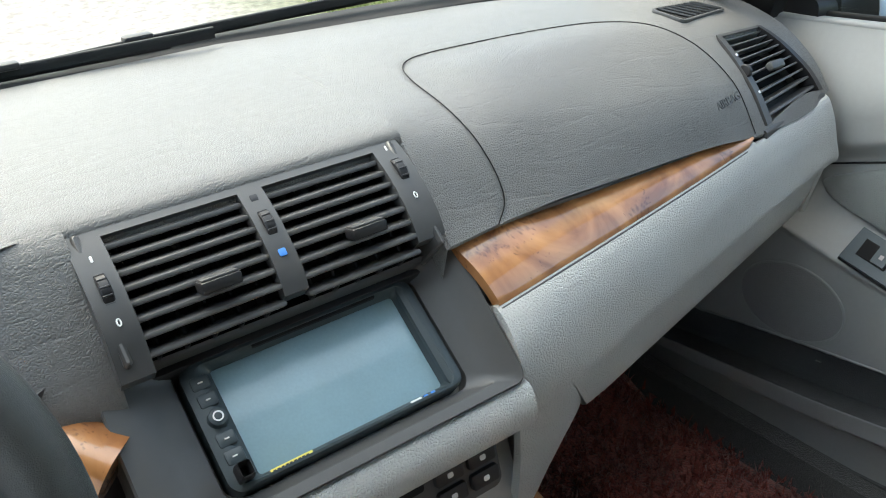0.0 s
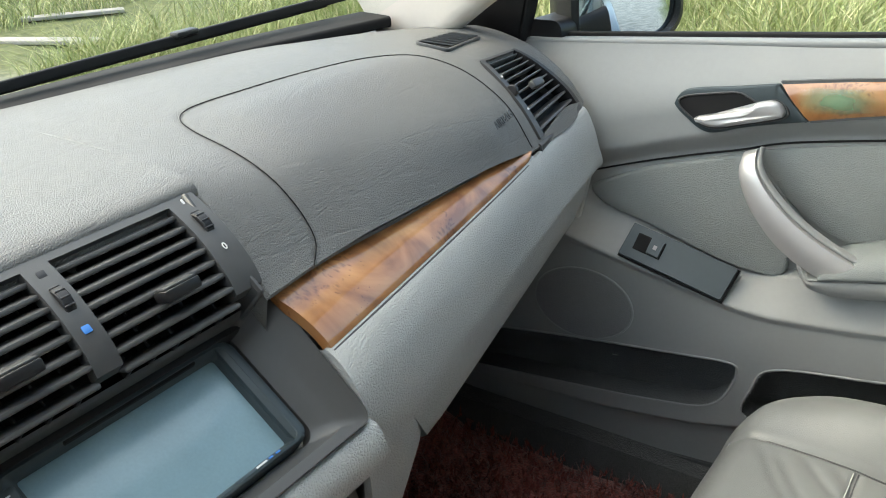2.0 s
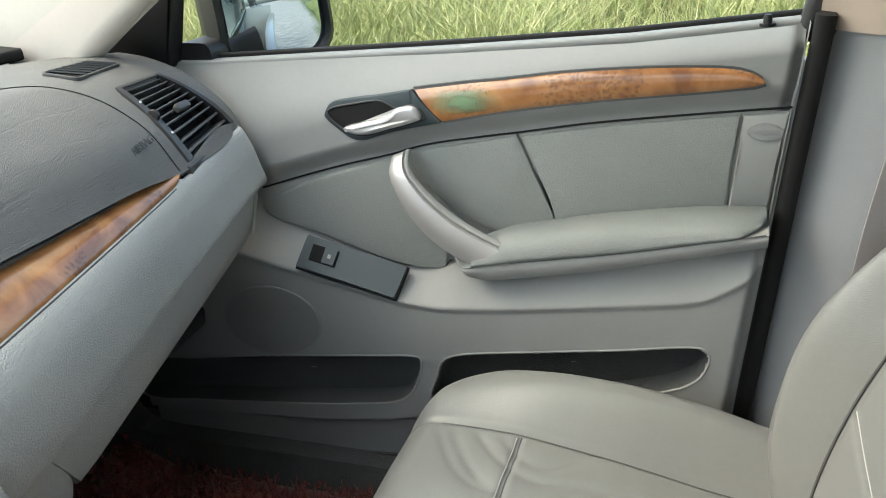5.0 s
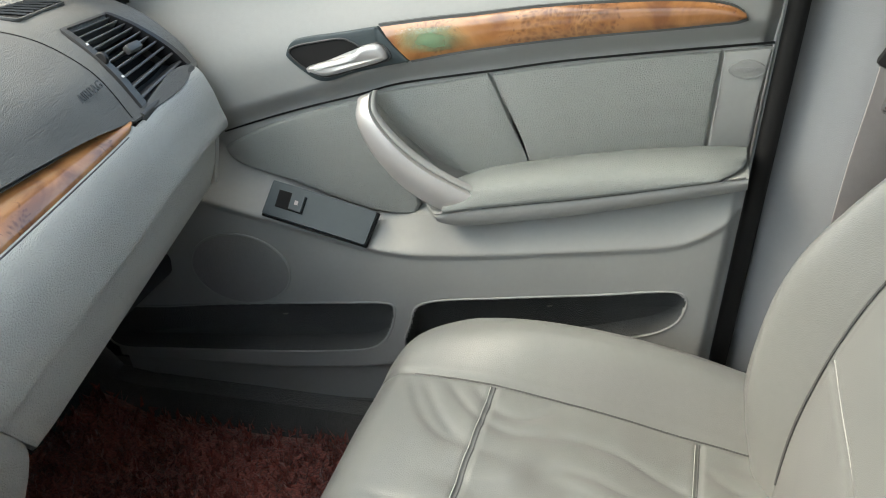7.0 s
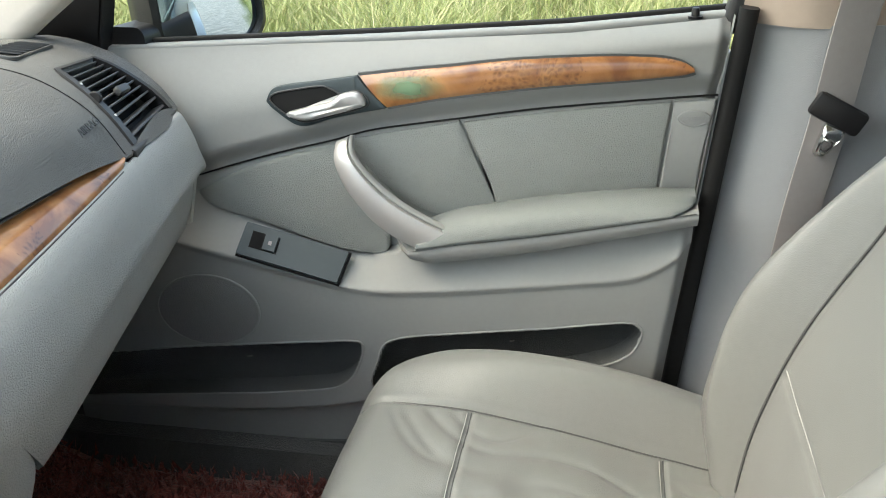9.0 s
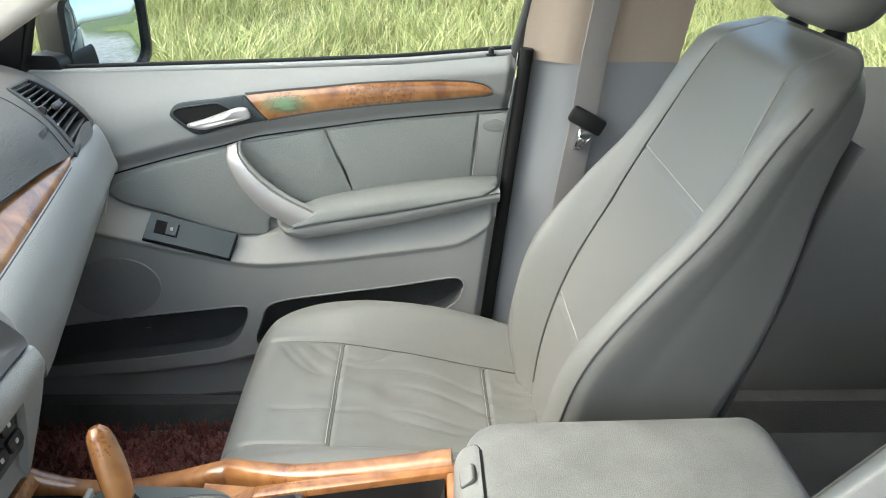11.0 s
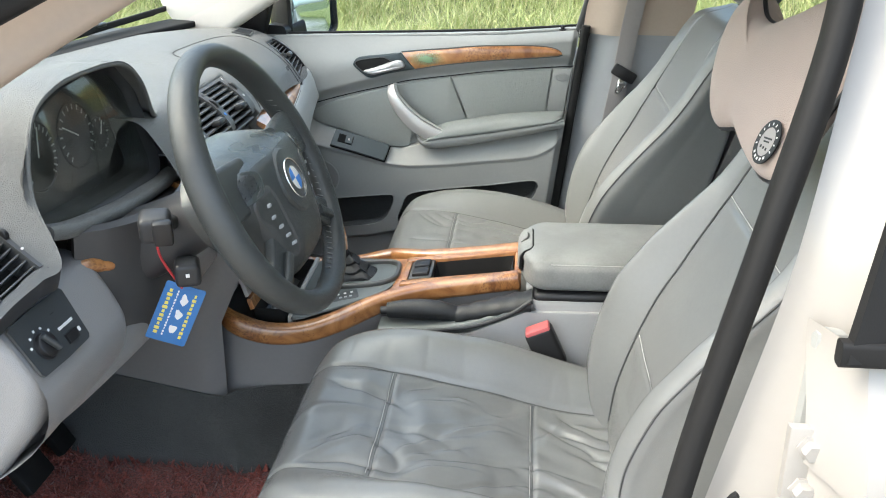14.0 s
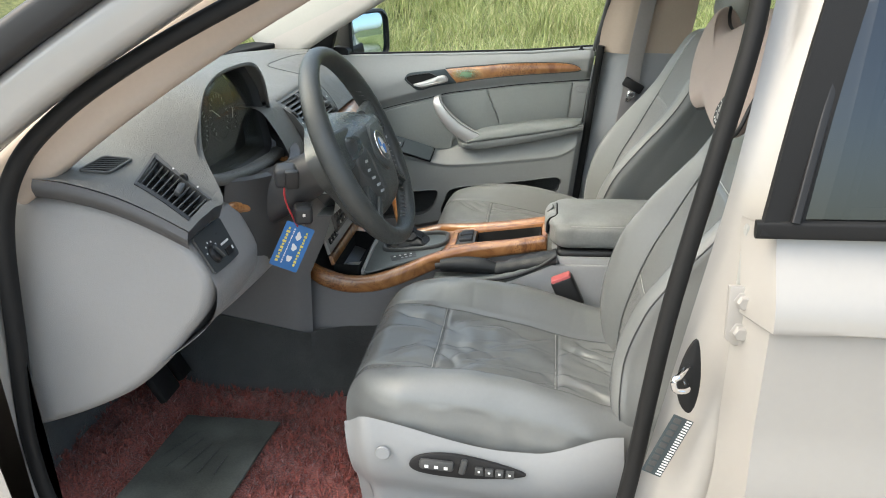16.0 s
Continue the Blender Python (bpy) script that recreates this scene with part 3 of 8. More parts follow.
def sheet(stations, nv, thick=0.0):
    """A skin through rows of points, each row smoothed to nv points."""
    rows = [spline(s, nv) for s in stations]
    bm = grid(lambda i, j: rows[i][j], len(rows), nv)
    if thick:
        solid(bm, thick, (0, math.copysign(1, sum(p.y for r in rows for p in r)), 0))
    return bm


# windscreen, bonnet and cowl
def screen_pt(u, v):
    """v across from the driver's to the passenger's pillar, u from the base to the roof."""
    y = MID + (v * 2 - 1) * (0.70 - 0.10 * u)
    bow = 0.11 * (v * 2 - 1) ** 2
    return Vector((-1.115 + bow + 0.78 * u, y, 1.20 + 0.40 * u - 0.03 * (v * 2 - 1) ** 2 * u))


ws = single("window_windscreen", grid(lambda i, j: screen_pt(i / 12, j / 24), 13, 25), M_GLASS, "clear raked windscreen of the car", "windscreen", kind="structure")
ws.visible_shadow = False
single("trim_windscreen", sweep([screen_pt(0.0, k / 24) + Vector((0.0, 0, -0.004)) for k in range(25)], round_profile(0.085, 0.016, 0.005)), M_CAVITY, "black ceramic border along the windscreen base", "trim", kind="structure")


def bonnet(i, j):
    u, v = i / 20, j / 20
    x = -2.3 + 1.12 * u
    y = MID + (v * 2 - 1) * 0.78
    e = abs(v * 2 - 1)
    return Vector((x + 0.10 * e ** 2 * u, y, 1.02 + 0.12 * u ** 0.8 - 0.10 * e ** 4 - 0.25 * (1 - u) ** 4 + 0.012 * ease(0.45, 0.6, e) * ease(0.75, 0.6, e)))


single("bonnet", grid(bonnet, 21, 21), M_WHITE, "white painted bonnet of the car", "bonnet", kind="structure")
single("cowl", sheet([[(-1.24, MID - 0.72 + 1.44 * k / 12, 1.135), (-1.18, MID - 0.72 + 1.44 * k / 12, 1.15), (-1.10 + 0.11 * (k / 6 - 1) ** 2, MID - 0.72 + 1.44 * k / 12, 1.19)] for k in range(13)], 8), M_BLACK, "black plastic cowl under the wipers", "cowl", kind="structure")


def wiper(tag, y0, y1, xoff, rise):
    t = thing("windscreen_wiper", tag, "wiper", "windscreen wipers", at=(-1.15, y0, 1.19))
    path = spline([(-1.165 + xoff, y0, 1.195), (-1.130 + xoff, y0 * 0.6 + y1 * 0.4, 1.232 + rise), (-1.060 + xoff, y1, 1.245 + rise)], 14)
    part("arm", sweep(path, round_profile(0.012, 0.009, 0.003)), M_RUBBER, t)
    part("blade", sweep([p + Vector((0.012, 0.05, 0.006)) for p in path[3:]], round_profile(0.007, 0.013, 0.002)), M_RUBBER, t)
    for k in (5, 10):
        part("bracket", rbox(0.018, 0.035, 0.008, Matrix.Translation(path[k] + Vector((0.01, 0.03, 0.012))), 0.003), M_BLACK, t)
    part("pivot", lathe([(0.0, 0.02), (0.018, 0.02), (0.022, 0.0), (0.022, -0.05), (0.0, -0.05)], Matrix.Translation(path[0]), 16), M_BLACK, t)


wiper("black wiper lying along the passenger's half of the windscreen", -0.30, 0.62, 0.0, -0.020)
wiper("black wiper lying along the driver's half of the windscreen", -0.68, 0.02, -0.02, -0.028)

# roof and headliner
def roof(i, j, dz):
    u, v = i / 20, j / 20
    y = MID + (v * 2 - 1) * 0.60
    return Vector((-0.34 + 2.3 * u, y, 1.60 + dz + 0.06 * math.sin(math.pi * min(1, u * 1.2 + 0.15)) - 0.05 * (v * 2 - 1) ** 4))


single("ceiling", grid(lambda i, j: roof(i, j, 0), 21, 21), M_LINER, "pale cloth headliner", "headliner", kind="structure")
single("roof", grid(lambda i, j: roof(i, j, 0.035), 21, 21), M_WHITE, "white painted car roof", "roof", kind="structure")
for s, nm in ((-1, "driver"), (1, "passenger")):
    rail = spline([(-0.46, MID + s * 0.66, 1.555), (-0.2, MID + s * 0.645, 1.61), (0.5, MID + s * 0.635, 1.635), (1.9, MID + s * 0.62, 1.60)], 24)
    single("roof_rail", sweep(rail, round_profile(0.11, 0.07, 0.02)), M_WHITE, f"white body rail over the {nm} doors", "roof rail", kind="structure")
# rear of the cabin, to close it
single("wall_tailgate", rbox(0.05, 1.4, 0.75, pose(2.0, MID, 0.85), 0.01), M_PILLARGREY, "grey inner face of the tailgate", "tailgate", kind="structure")
tg = single("window_rear", rbox(0.006, 1.2, 0.42, pose(1.98, MID, 1.42), 0.002), M_DARKGLASS, "tinted rear window", "window", kind="structure")
tg.visible_shadow = False

single("quarter_panel_passenger", rbox(1.0, 0.03, 0.80, pose(1.55, 0.80, 0.80), 0.01), M_PILLARGREY, "grey rear side trim on the passenger's side", "side trim", kind="structure")
single("quarter_panel_driver", rbox(1.0, 0.03, 0.80, pose(1.58, -0.84, 0.80), 0.01), M_PILLARGREY, "grey rear side trim on the driver's side", "side trim", kind="structure")
single("boot_floor", rbox(0.9, 1.62, 0.03, pose(1.72, MID, 0.62), 0.006), M_FLOOR, "dark carpeted boot floor", "boot floor", kind="structure")
single("underbody", rbox(3.4, 1.66, 0.02, pose(0.35, MID, 0.39), 0.004), M_BLACK, "dark underside of the car body", "underbody", kind="structure")
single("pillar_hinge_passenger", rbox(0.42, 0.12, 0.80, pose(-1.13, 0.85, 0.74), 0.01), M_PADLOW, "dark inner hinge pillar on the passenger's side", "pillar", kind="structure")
single("dash_bulkhead_top", rbox(0.20, 1.50, 0.02, pose(-1.18, MID, 1.115), 0.004), M_BLACK, "black closing panel under the cowl", "bulkhead", kind="structure")
# pillars
single("pillar_a_trim", sweep(spline([(-0.38, -0.655, 1.545), (-0.62, -0.70, 1.405), (-0.80, -0.735, 1.285), (-0.955, -0.755, 1.165)], 24), round_profile(0.085, 0.05, 0.02), (0, 1, 0)), M_TAN, "beige cloth-covered windscreen pillar on the driver's side", "pillar trim", kind="structure")
single("pillar_a_outer", sweep(spline([(-0.42, -0.76, 1.60), (-0.62, -0.80, 1.475), (-0.80, -0.83, 1.36), (-0.95, -0.845, 1.25), (-1.10, -0.86, 1.13)], 24), round_profile(0.07, 0.07, 0.02), (0, 1, 0)), M_WHITE, "white painted windscreen pillar on the driver's side", "pillar", kind="structure")
single("pillar_a_moulding", sweep(spline([(-0.475, -0.79, 1.632), (-0.675, -0.83, 1.507), (-0.855, -0.86, 1.392), (-1.005, -0.875, 1.282), (-1.16, -0.885, 1.158)], 24), round_profile(0.052, 0.05, 0.014), (0, 1, 0)), M_BLACK, "dark moulding along the windscreen pillar", "moulding", kind="structure")
single("pillar_passenger_trim", sweep(spline([(-0.40, 0.62, 1.56), (-0.62, 0.655, 1.43), (-0.84, 0.685, 1.30), (-1.02, 0.70, 1.185)], 24), round_profile(0.17, 0.05, 0.024), (0, 1, 0)), M_LINER, "pale windscreen pillar trim on the passenger's side", "pillar trim", kind="structure")
# body side below the driver's windscreen pillar (the hinge pillar) and sill
hinge_face = [(-0.975, 1.17), (-1.10, 1.14), (-1.32, 1.05), (-1.32, 0.36), (-0.92, 0.36), (-0.955, 0.5), (-0.988, 0.70), (-0.978, 0.92)]
single("pillar_hinge", plate(hinge_face, lambda u, v, w: Vector((u, -0.80 - w, v)), 0.06, 0.01), M_WHITE, "white painted hinge pillar of the open driver's door", "pillar", kind="structure")
single("sill", sweep(spline([(-1.0, -0.80, 0.44), (-0.5, -0.81, 0.43), (0.1, -0.81, 0.43), (0.3, -0.82, 0.44)], 16), round_profile(0.11, 0.12, 0.02)), M_WHITE, "white painted door sill", "sill", kind="structure")
single("sill_passenger", sweep(spline([(-1.1, 0.78, 0.44), (1.0, 0.78, 0.44)], 4), round_profile(0.13, 0.12, 0.02)), M_BLACK, "dark inner sill under the passenger door", "sill", kind="structure")

# door opening seal of the driver's door
seal = spline([(-0.30, -0.685, 1.575), (-0.546, -0.755, 1.452), (-0.704, -0.785, 1.367), (-0.825, -0.80, 1.286), (-0.905, -0.805, 1.205), (-0.945, -0.805, 1.10), (-0.964, -0.80, 0.909), (-0.974, -0.80, 0.70), (-0.935, -0.80, 0.54), (-0.80, -0.80, 0.50), (-0.40, -0.79, 0.495), (-0.06, -0.785, 0.50), (0.02, -0.78, 0.56), (0.05, -0.775, 0.70), (0.084, -0.77, 0.995), (0.13, -0.755, 1.244), (0.168, -0.725, 1.44), (0.16, -0.69, 1.56), (0.05, -0.68, 1.60), (-0.15, -0.68, 1.605)], 140, True)
single("door_seal", sweep(seal, round_profile(0.026, 0.034, 0.012), (0, 1, 0), True), M_RUBBER, "black rubber seal round the driver's door opening", "door seal", kind="structure")

# driver's B pillar: inner trim, painted face, lock striker, hinge, sticker
bt = thing("pillar_b", "white painted centre pillar with striker and hinge", "pillar", kind="structure", at=(0.12, -0.82, 0.45))


def b_face(i, j):
    z = 0.40 + 1.22 * i / 40
    x0 = 0.045 + 0.105 * (z - 0.66) / 0.6 if z > 0.66 else 0.045 - 0.12 * ease(0.66, 0.40, z)
    v = j / 14
    lean = -0.10 * ease(1.15, 1.6, z)
    x = x0 + 0.012 + 0.155 * v
    y = -0.772 - 0.055 * ease(0.05, 0.55, v) - 0.014 * ease(0.62, 0.72, v) + 0.03 * ease(0.86, 1.0, v)
    return Vector((x, y - lean, z))


part("face", grid(b_face, 41, 15), M_WHITE, bt)
part("inner_trim", sheet([[(0.13 - 0.02 * k / 8, -0.765 + 0.05 * k / 8, 0.55), (0.15 + 0.0 * k, -0.755 + 0.05 * k / 8, 0.9), (0.20, -0.74 + 0.05 * k / 8, 1.2), (0.25, -0.67 + 0.04 * k / 8, 1.56)] for k in range(9)], 20), M_TAN, bt, "beige inner pillar trim")
striker = thing("door_striker", "bright steel door striker on a dark plate", "striker", at=(0.12, -0.835, 0.93))
part("plate", plate([(p.x, p.y) for p in spline([(0.098, 0.93), (0.108, 0.975), (0.122, 0.99), (0.131, 0.93), (0.128, 0.885), (0.118, 0.87), (0.103, 0.89)], 24, True)], lambda u, v, w: Vector((u, -0.824 - w, v)), 0.006, 0.002), M_RUBBER, striker)
loop = spline([(0.108, -0.828, 0.926), (0.108, -0.858, 0.926), (0.09, -0.868, 0.93), (0.086, -0.868, 0.945), (0.095, -0.862, 0.95), (0.112, -0.828, 0.95)], 24)
part("loop", sweep(loop, ring_profile(0.0045, 10), (0.3, 0.2, 1)), M_CHROME, striker)
hg = part("hinge_leaf", plate([(0.153, 1.005), (0.150, 1.085), (0.195, 1.085), (0.20, 1.06), (0.20, 0.995), (0.165, 0.995)], lambda u, v, w: Vector((u, -0.838 - w, v)), 0.009, 0.003), M_WHITE, bt, "white painted hinge leaf")
for z in (1.065, 1.018):
    b = part("bolt", lathe([(0.0, 0.012), (0.009, 0.012), (0.0105, 0.010), (0.0105, 0.003), (0.014, 0.002), (0.014, 0.0), (0, 0)], basis((0.172, -0.847, z), (1, 0, 0), (0, 0, 1)), 6), M_WHITE, hg, angle=20)
st = thing("tyre_pressure_sticker", "dark printed sticker on the painted pillar", "sticker", at=(0.09, -0.825, 0.80))
lab = basis((0.095, -0.822, 0.806), (0.36, 0.0, 0.93), (-0.93, 0, 0.36))
part("sheet", plate([(-0.055, -0.016), (0.055, -0.016), (0.055, 0.016), (-0.055, 0.016)], flat(lab), 0.0012, 0.0003), M_BEZEL, st)
for k in range(9):
    part("print_bar", plate([(-0.052 + k * 0.0118, 0.001), (-0.0435 + k * 0.0118, 0.001), (-0.0435 + k * 0.0118, 0.012), (-0.052 + k * 0.0118, 0.012)], flat(lab), 0.0018, 0.0002), M_STACK, st)
for k in range(22):
    part("print_bar", plate([(-0.052 + k * 0.0049, -0.0145), (-0.0495 + k * 0.0049, -0.0145), (-0.0495 + k * 0.0049, -0.006), (-0.052 + k * 0.0049, -0.006)], flat(lab), 0.0018, 0.0002), M_PRINT, st)

# rear door on the driver's side, closed
rd = thing("rear_door", "closed white rear door with black-framed tinted window", "car door", at=(0.6, -0.9, 0.45))


def rear_skin(i, j):
    x = 0.163 + 0.95 * i / 30
    z = 0.42 + 0.75 * j / 160
    front = 0.018 * (0.9 - z) * ease(0.5, 0, i / 30) * -1 - 0.03 * ease(0.8, 0.5, z) * ease(0.4, 0, i / 30)
    crease = 1.046 + 0.012 * i / 30
    out = 0.016 * ease(crease - 0.004, crease + 0.003, z) - 0.05 * ease(1.02, 1.17, z) ** 2 - 0.04 * ease(0.75, 0.45, z) + 0.012 * ease(0.9, 0.78, z)
    roll = 0.02 * ease(0.02, 0, i / 30)
    return Vector((x + front, -0.893 - out - 0.012 * math.sin(math.pi * j / 160) + roll + (0.05 if i == 0 else 0), z))


skin = grid(rear_skin, 31, 161)
part("skin", skin, M_WHITE, rd)
part("belt_trim", sweep(spline([(0.168, -0.868, 1.178), (0.6, -0.874, 1.19), (1.1, -0.87, 1.205)], 10), round_profile(0.016, 0.024, 0.005)), M_RUBBER, rd, "black belt moulding")
part("window_frame", sheet([[(0.172 + 0.052 * k / 3, -0.866 + 0.002 * k, 1.17), (0.205 + 0.05 * k / 3, -0.83, 1.36), (0.255 + 0.05 * k / 3, -0.775, 1.58)] for k in range(4)], 14, 0.012), M_RUBBER, rd, "black window frame")
gl = part("pane", sheet([[(0.222 + 0.28 * k, -0.862, 1.17), (0.255 + 0.28 * k, -0.822, 1.36), (0.305 + 0.28 * k, -0.765, 1.58)] for k in range(4)], 12), M_DARKGLASS, rd, "tinted glass")
part("inner_panel", rbox(0.9, 0.02, 0.75, pose(0.62, -0.80, 0.79), 0.008), M_DOOR, rd)
part("edge_strip", sweep(spline([(0.215, -0.872, 1.19), (0.245, -0.835, 1.36), (0.29, -0.78, 1.58)], 14), round_profile(0.012, 0.014, 0.003), (0, 1, 0)), M_BLACK, rd)


# ---- dashboard ----
dash = thing("dashboard", "dark grained dashboard over light grey lower panels", "dashboard", at=(-0.85, MID, 0.48))


def stations(rows, ys, ny, nx):
    """A skin over profiles (x, z) given at stations along y, smooth both ways."""
    prof = [[Vector((x, y, z)) for x, z in spline2(r, nx)] for r, y in zip(rows, ys)]
    cols = [spline([p[k] for p in prof], ny) for k in range(nx)]
    return grid(lambda i, j: cols[j][i], ny, nx)


def spline2(pts, n):
    return [(v.x, v.y) for v in spline([(a, b, 0) for a, b in pts], n)]


# profiles from the windscreen to the lip, station by station
PAD_RIGHT = [
    [(-1.085, 1.205), (-0.95, 1.212), (-0.80, 1.207), (-0.70, 1.190), (-0.630, 1.110)],
    [(-1.065, 1.205), (-0.92, 1.214), (-0.79, 1.204), (-0.70, 1.176), (-0.643, 1.106)],
    [(-1.04, 1.205), (-0.91, 1.216), (-0.79, 1.203), (-0.70, 1.159), (-0.655, 1.094)],
    [(-1.01, 1.205), (-0.89, 1.212), (-0.785, 1.196), (-0.70, 1.146), (-0.663, 1.085)],
    [(-0.985, 1.20), (-0.875, 1.204), (-0.78, 1.187), (-0.705, 1.138), (-0.665, 1.078)],
    [(-0.955, 1.195), (-0.86, 1.194), (-0.775, 1.178), (-0.708, 1.128), (-0.668, 1.073)],
    [(-0.915, 1.188), (-0.845, 1.184), (-0.765, 1.162), (-0.708, 1.118), (-0.676, 1.073)],
    [(-0.875, 1.178), (-0.830, 1.170), (-0.772, 1.148), (-0.725, 1.112), (-0.700, 1.078)]]
Y_RIGHT = [0.078, 0.16, 0.30, 0.42, 0.50, 0.58, 0.66, 0.735]
LID = [(0.137, -0.640), (0.154, -0.652), (0.158, -0.665), (0.155, -0.684), (0.151, -0.709), (0.150, -0.745), (0.153, -0.785), (0.162, -0.815), (0.180, -0.832), (0.209, -0.836), (0.266, -0.831), (0.344, -0.825), (0.409, -0.818), (0.454, -0.805), (0.492, -0.786), (0.523, -0.753), (0.538, -0.715), (0.541, -0.69), (0.540, -0.668)]
lid_line = [(v.x, v.y) for v in spline([(a, b, 0) for a, b in LID], 90)]
lid_np = np.array(lid_line)


def groove(x, y, width=0.0024, depth=0.0028):
    d = np.hypot(lid_np[:, 0] - y, lid_np[:, 1] - x).min()
    return depth * math.exp(-(d / width) ** 2)


prof = [[Vector((x, y, z)) for x, z in spline2(r, 130)] for r, y in zip(PAD_RIGHT, Y_RIGHT)]
cols = [spline([p[k] for p in prof], 190) for k in range(130)]


def pad_at(x, y, cs):
    """The point of a pad's skin over (x, y), and its normal."""
    arr = np.array([[tuple(q) for q in c] for c in cs]) if not isinstance(cs, np.ndarray) else cs

    def height(a, b):
        ys = arr[0, :, 1]
        f = float(np.interp(b, ys, np.arange(len(ys))))
        k = min(int(f), len(ys) - 2)
        row = arr[:, k] * (1 - f + k) + arr[:, k + 1] * (f - k)
        return float(np.interp(a, row[:, 0], row[:, 2]))
    z = height(x, y)
    n = Vector((-(height(x + 0.004, y) - height(x - 0.004, y)) / 0.008, -(height(x, y + 0.004) - height(x, y - 0.004)) / 0.008, 1)).normalized()
    return Vector((x, y, z)), n


VENT_R = [(-0.754, 0.568), (-0.766, 0.671), (-0.697, 0.712), (-0.671, 0.562)]   # front inner, front outer, rear outer, rear inner
VENT_L = [(-0.760, -0.636), (-0.754, -0.733), (-0.664, -0.752), (-0.660, -0.664)]


def within(quad, x, y):
    """How far (x, y) lies inside a quad that runs anticlockwise; below nought outside."""
    return min(((x1 - x0) * (y - y0) - (y1 - y0) * (x - x0)) / math.hypot(x1 - x0, y1 - y0) for (x0, y0), (x1, y1) in zip(quad, quad[1:] + quad[:1]))


def within_any(quad, x, y):
    return max(within(quad, x, y), within(quad[::-1], x, y))


def sunk(p, quad):
    """Lets the skin drop into a vent's opening."""
    d = within_any(quad, p.x, p.y)
    if d > 0:
        p.z -= 0.055 * ease(0.0, 0.006, d)
        p.x -= 0.02 * ease(0.0, 0.006, d)
    return p


def pad_right(i, j):
    p = cols[j][i].copy()
    sunk(p, VENT_R)
    if 0.14 < p.y < 0.55:
        inside = ease(0.155, 0.22, p.y) * ease(0.54, 0.46, p.y) * ease(-0.835, -0.77, p.x)
        p.z -= groove(p.x, p.y)
        p.z += 0.006 * inside
        p.x += 0.006 * inside * ease(1.17, 1.11, p.z)
    return p


pr = grid(pad_right, 190, 130)
part("pad", pr, M_PAD, dash, "dark grained passenger pad with airbag lid seam")
seam_pts = []
for ly, lx in lid_line:
    q, nn = pad_at(lx, ly, cols)
    inside = ease(0.155, 0.22, ly) * ease(0.54, 0.46, ly) * ease(-0.835, -0.77, lx)
    seam_pts.append(q + nn * (0.006 * inside + 0.0002))
part("lid_seam", sweep(seam_pts, ring_profile(0.0006, 6)), M_CAVITY, dash)


def under_lip(i, j):
    p = cols[129][i] + Vector((-0.001, 0, 0.0))
    u = min(1, max(0, (p.y - 0.088) / 0.444))
    w = Vector((-0.650 - 0.024 * u, p.y, 1.103 - 0.026 * u))
    if p.y > 0.53:
        w = p + Vector((-0.008, 0, -0.004))
    return (p, p + Vector((-0.001, 0, -0.004)), w, w + Vector((-0.03, 0, -0.03)), p + Vector((-0.04, 0, 0.012)))[j]


part("pad_underside", grid(under_lip, 190, 5, False, True, True), M_PAD, dash)
part("pad_side", grid(lambda i, j: cols[i][0] + Vector((-0.004 * (j > 1), -0.004 * j, (0, -0.003, -0.03)[j])), 130, 3), M_PAD, dash)
# dark cheek between the vents and the instruments
part("vent_cheek", stations([[(-0.74, 1.203), (-0.695, 1.196), (-0.668, 1.165), (-0.640, 1.115), (-0.632, 1.082), (-0.645, 1.062), (-0.69, 1.055)]] * 4, [-0.305, -0.27, -0.24, -0.198], 16, 40), M_PAD, dash)
# middle pad behind the vents
PAD_MID = [[(-1.085, 1.205), (-0.95, 1.212), (-0.82, 1.208), (-0.74, 1.203), (-0.699, 1.196), (-0.692, 1.178)]] * 2
part("middle_pad", stations([PAD_MID[0]] * 4, [-0.225, -0.14, 0.0, 0.078], 40, 70), M_PAD, dash)
# driver's side with the instrument hood
PAD_LEFT = [
    [(-0.90, 1.180), (-0.845, 1.174), (-0.775, 1.157), (-0.715, 1.133), (-0.655, 1.103)],
    [(-0.93, 1.187), (-0.85, 1.183), (-0.77, 1.167), (-0.712, 1.144), (-0.652, 1.110)],
    [(-0.965, 1.194), (-0.86, 1.191), (-0.77, 1.175), (-0.71, 1.151), (-0.648, 1.114)],
    [(-0.99, 1.20), (-0.88, 1.207), (-0.79, 1.194), (-0.72, 1.161), (-0.648, 1.118)],
    [(-1.01, 1.205), (-0.90, 1.230), (-0.82, 1.238), (-0.755, 1.225), (-0.690, 1.190)],
    [(-1.03, 1.205), (-0.91, 1.246), (-0.83, 1.268), (-0.77, 1.275), (-0.70, 1.268)],
    [(-1.05, 1.205), (-0.93, 1.252), (-0.84, 1.283), (-0.77, 1.297), (-0.70, 1.297)],
    [(-1.065, 1.205), (-0.94, 1.252), (-0.85, 1.283), (-0.77, 1.300), (-0.695, 1.304)],
    [(-1.075, 1.205), (-0.95, 1.246), (-0.85, 1.275), (-0.77, 1.293), (-0.685, 1.298)],
    [(-1.08, 1.205), (-0.95, 1.232), (-0.85, 1.252), (-0.77, 1.262), (-0.680, 1.262)],
    [(-1.083, 1.205), (-0.95, 1.215), (-0.83, 1.215), (-0.75, 1.212), (-0.685, 1.205)],
    [(-1.085, 1.205), (-0.95, 1.212), (-0.82, 1.208), (-0.74, 1.203), (-0.695, 1.196)]]
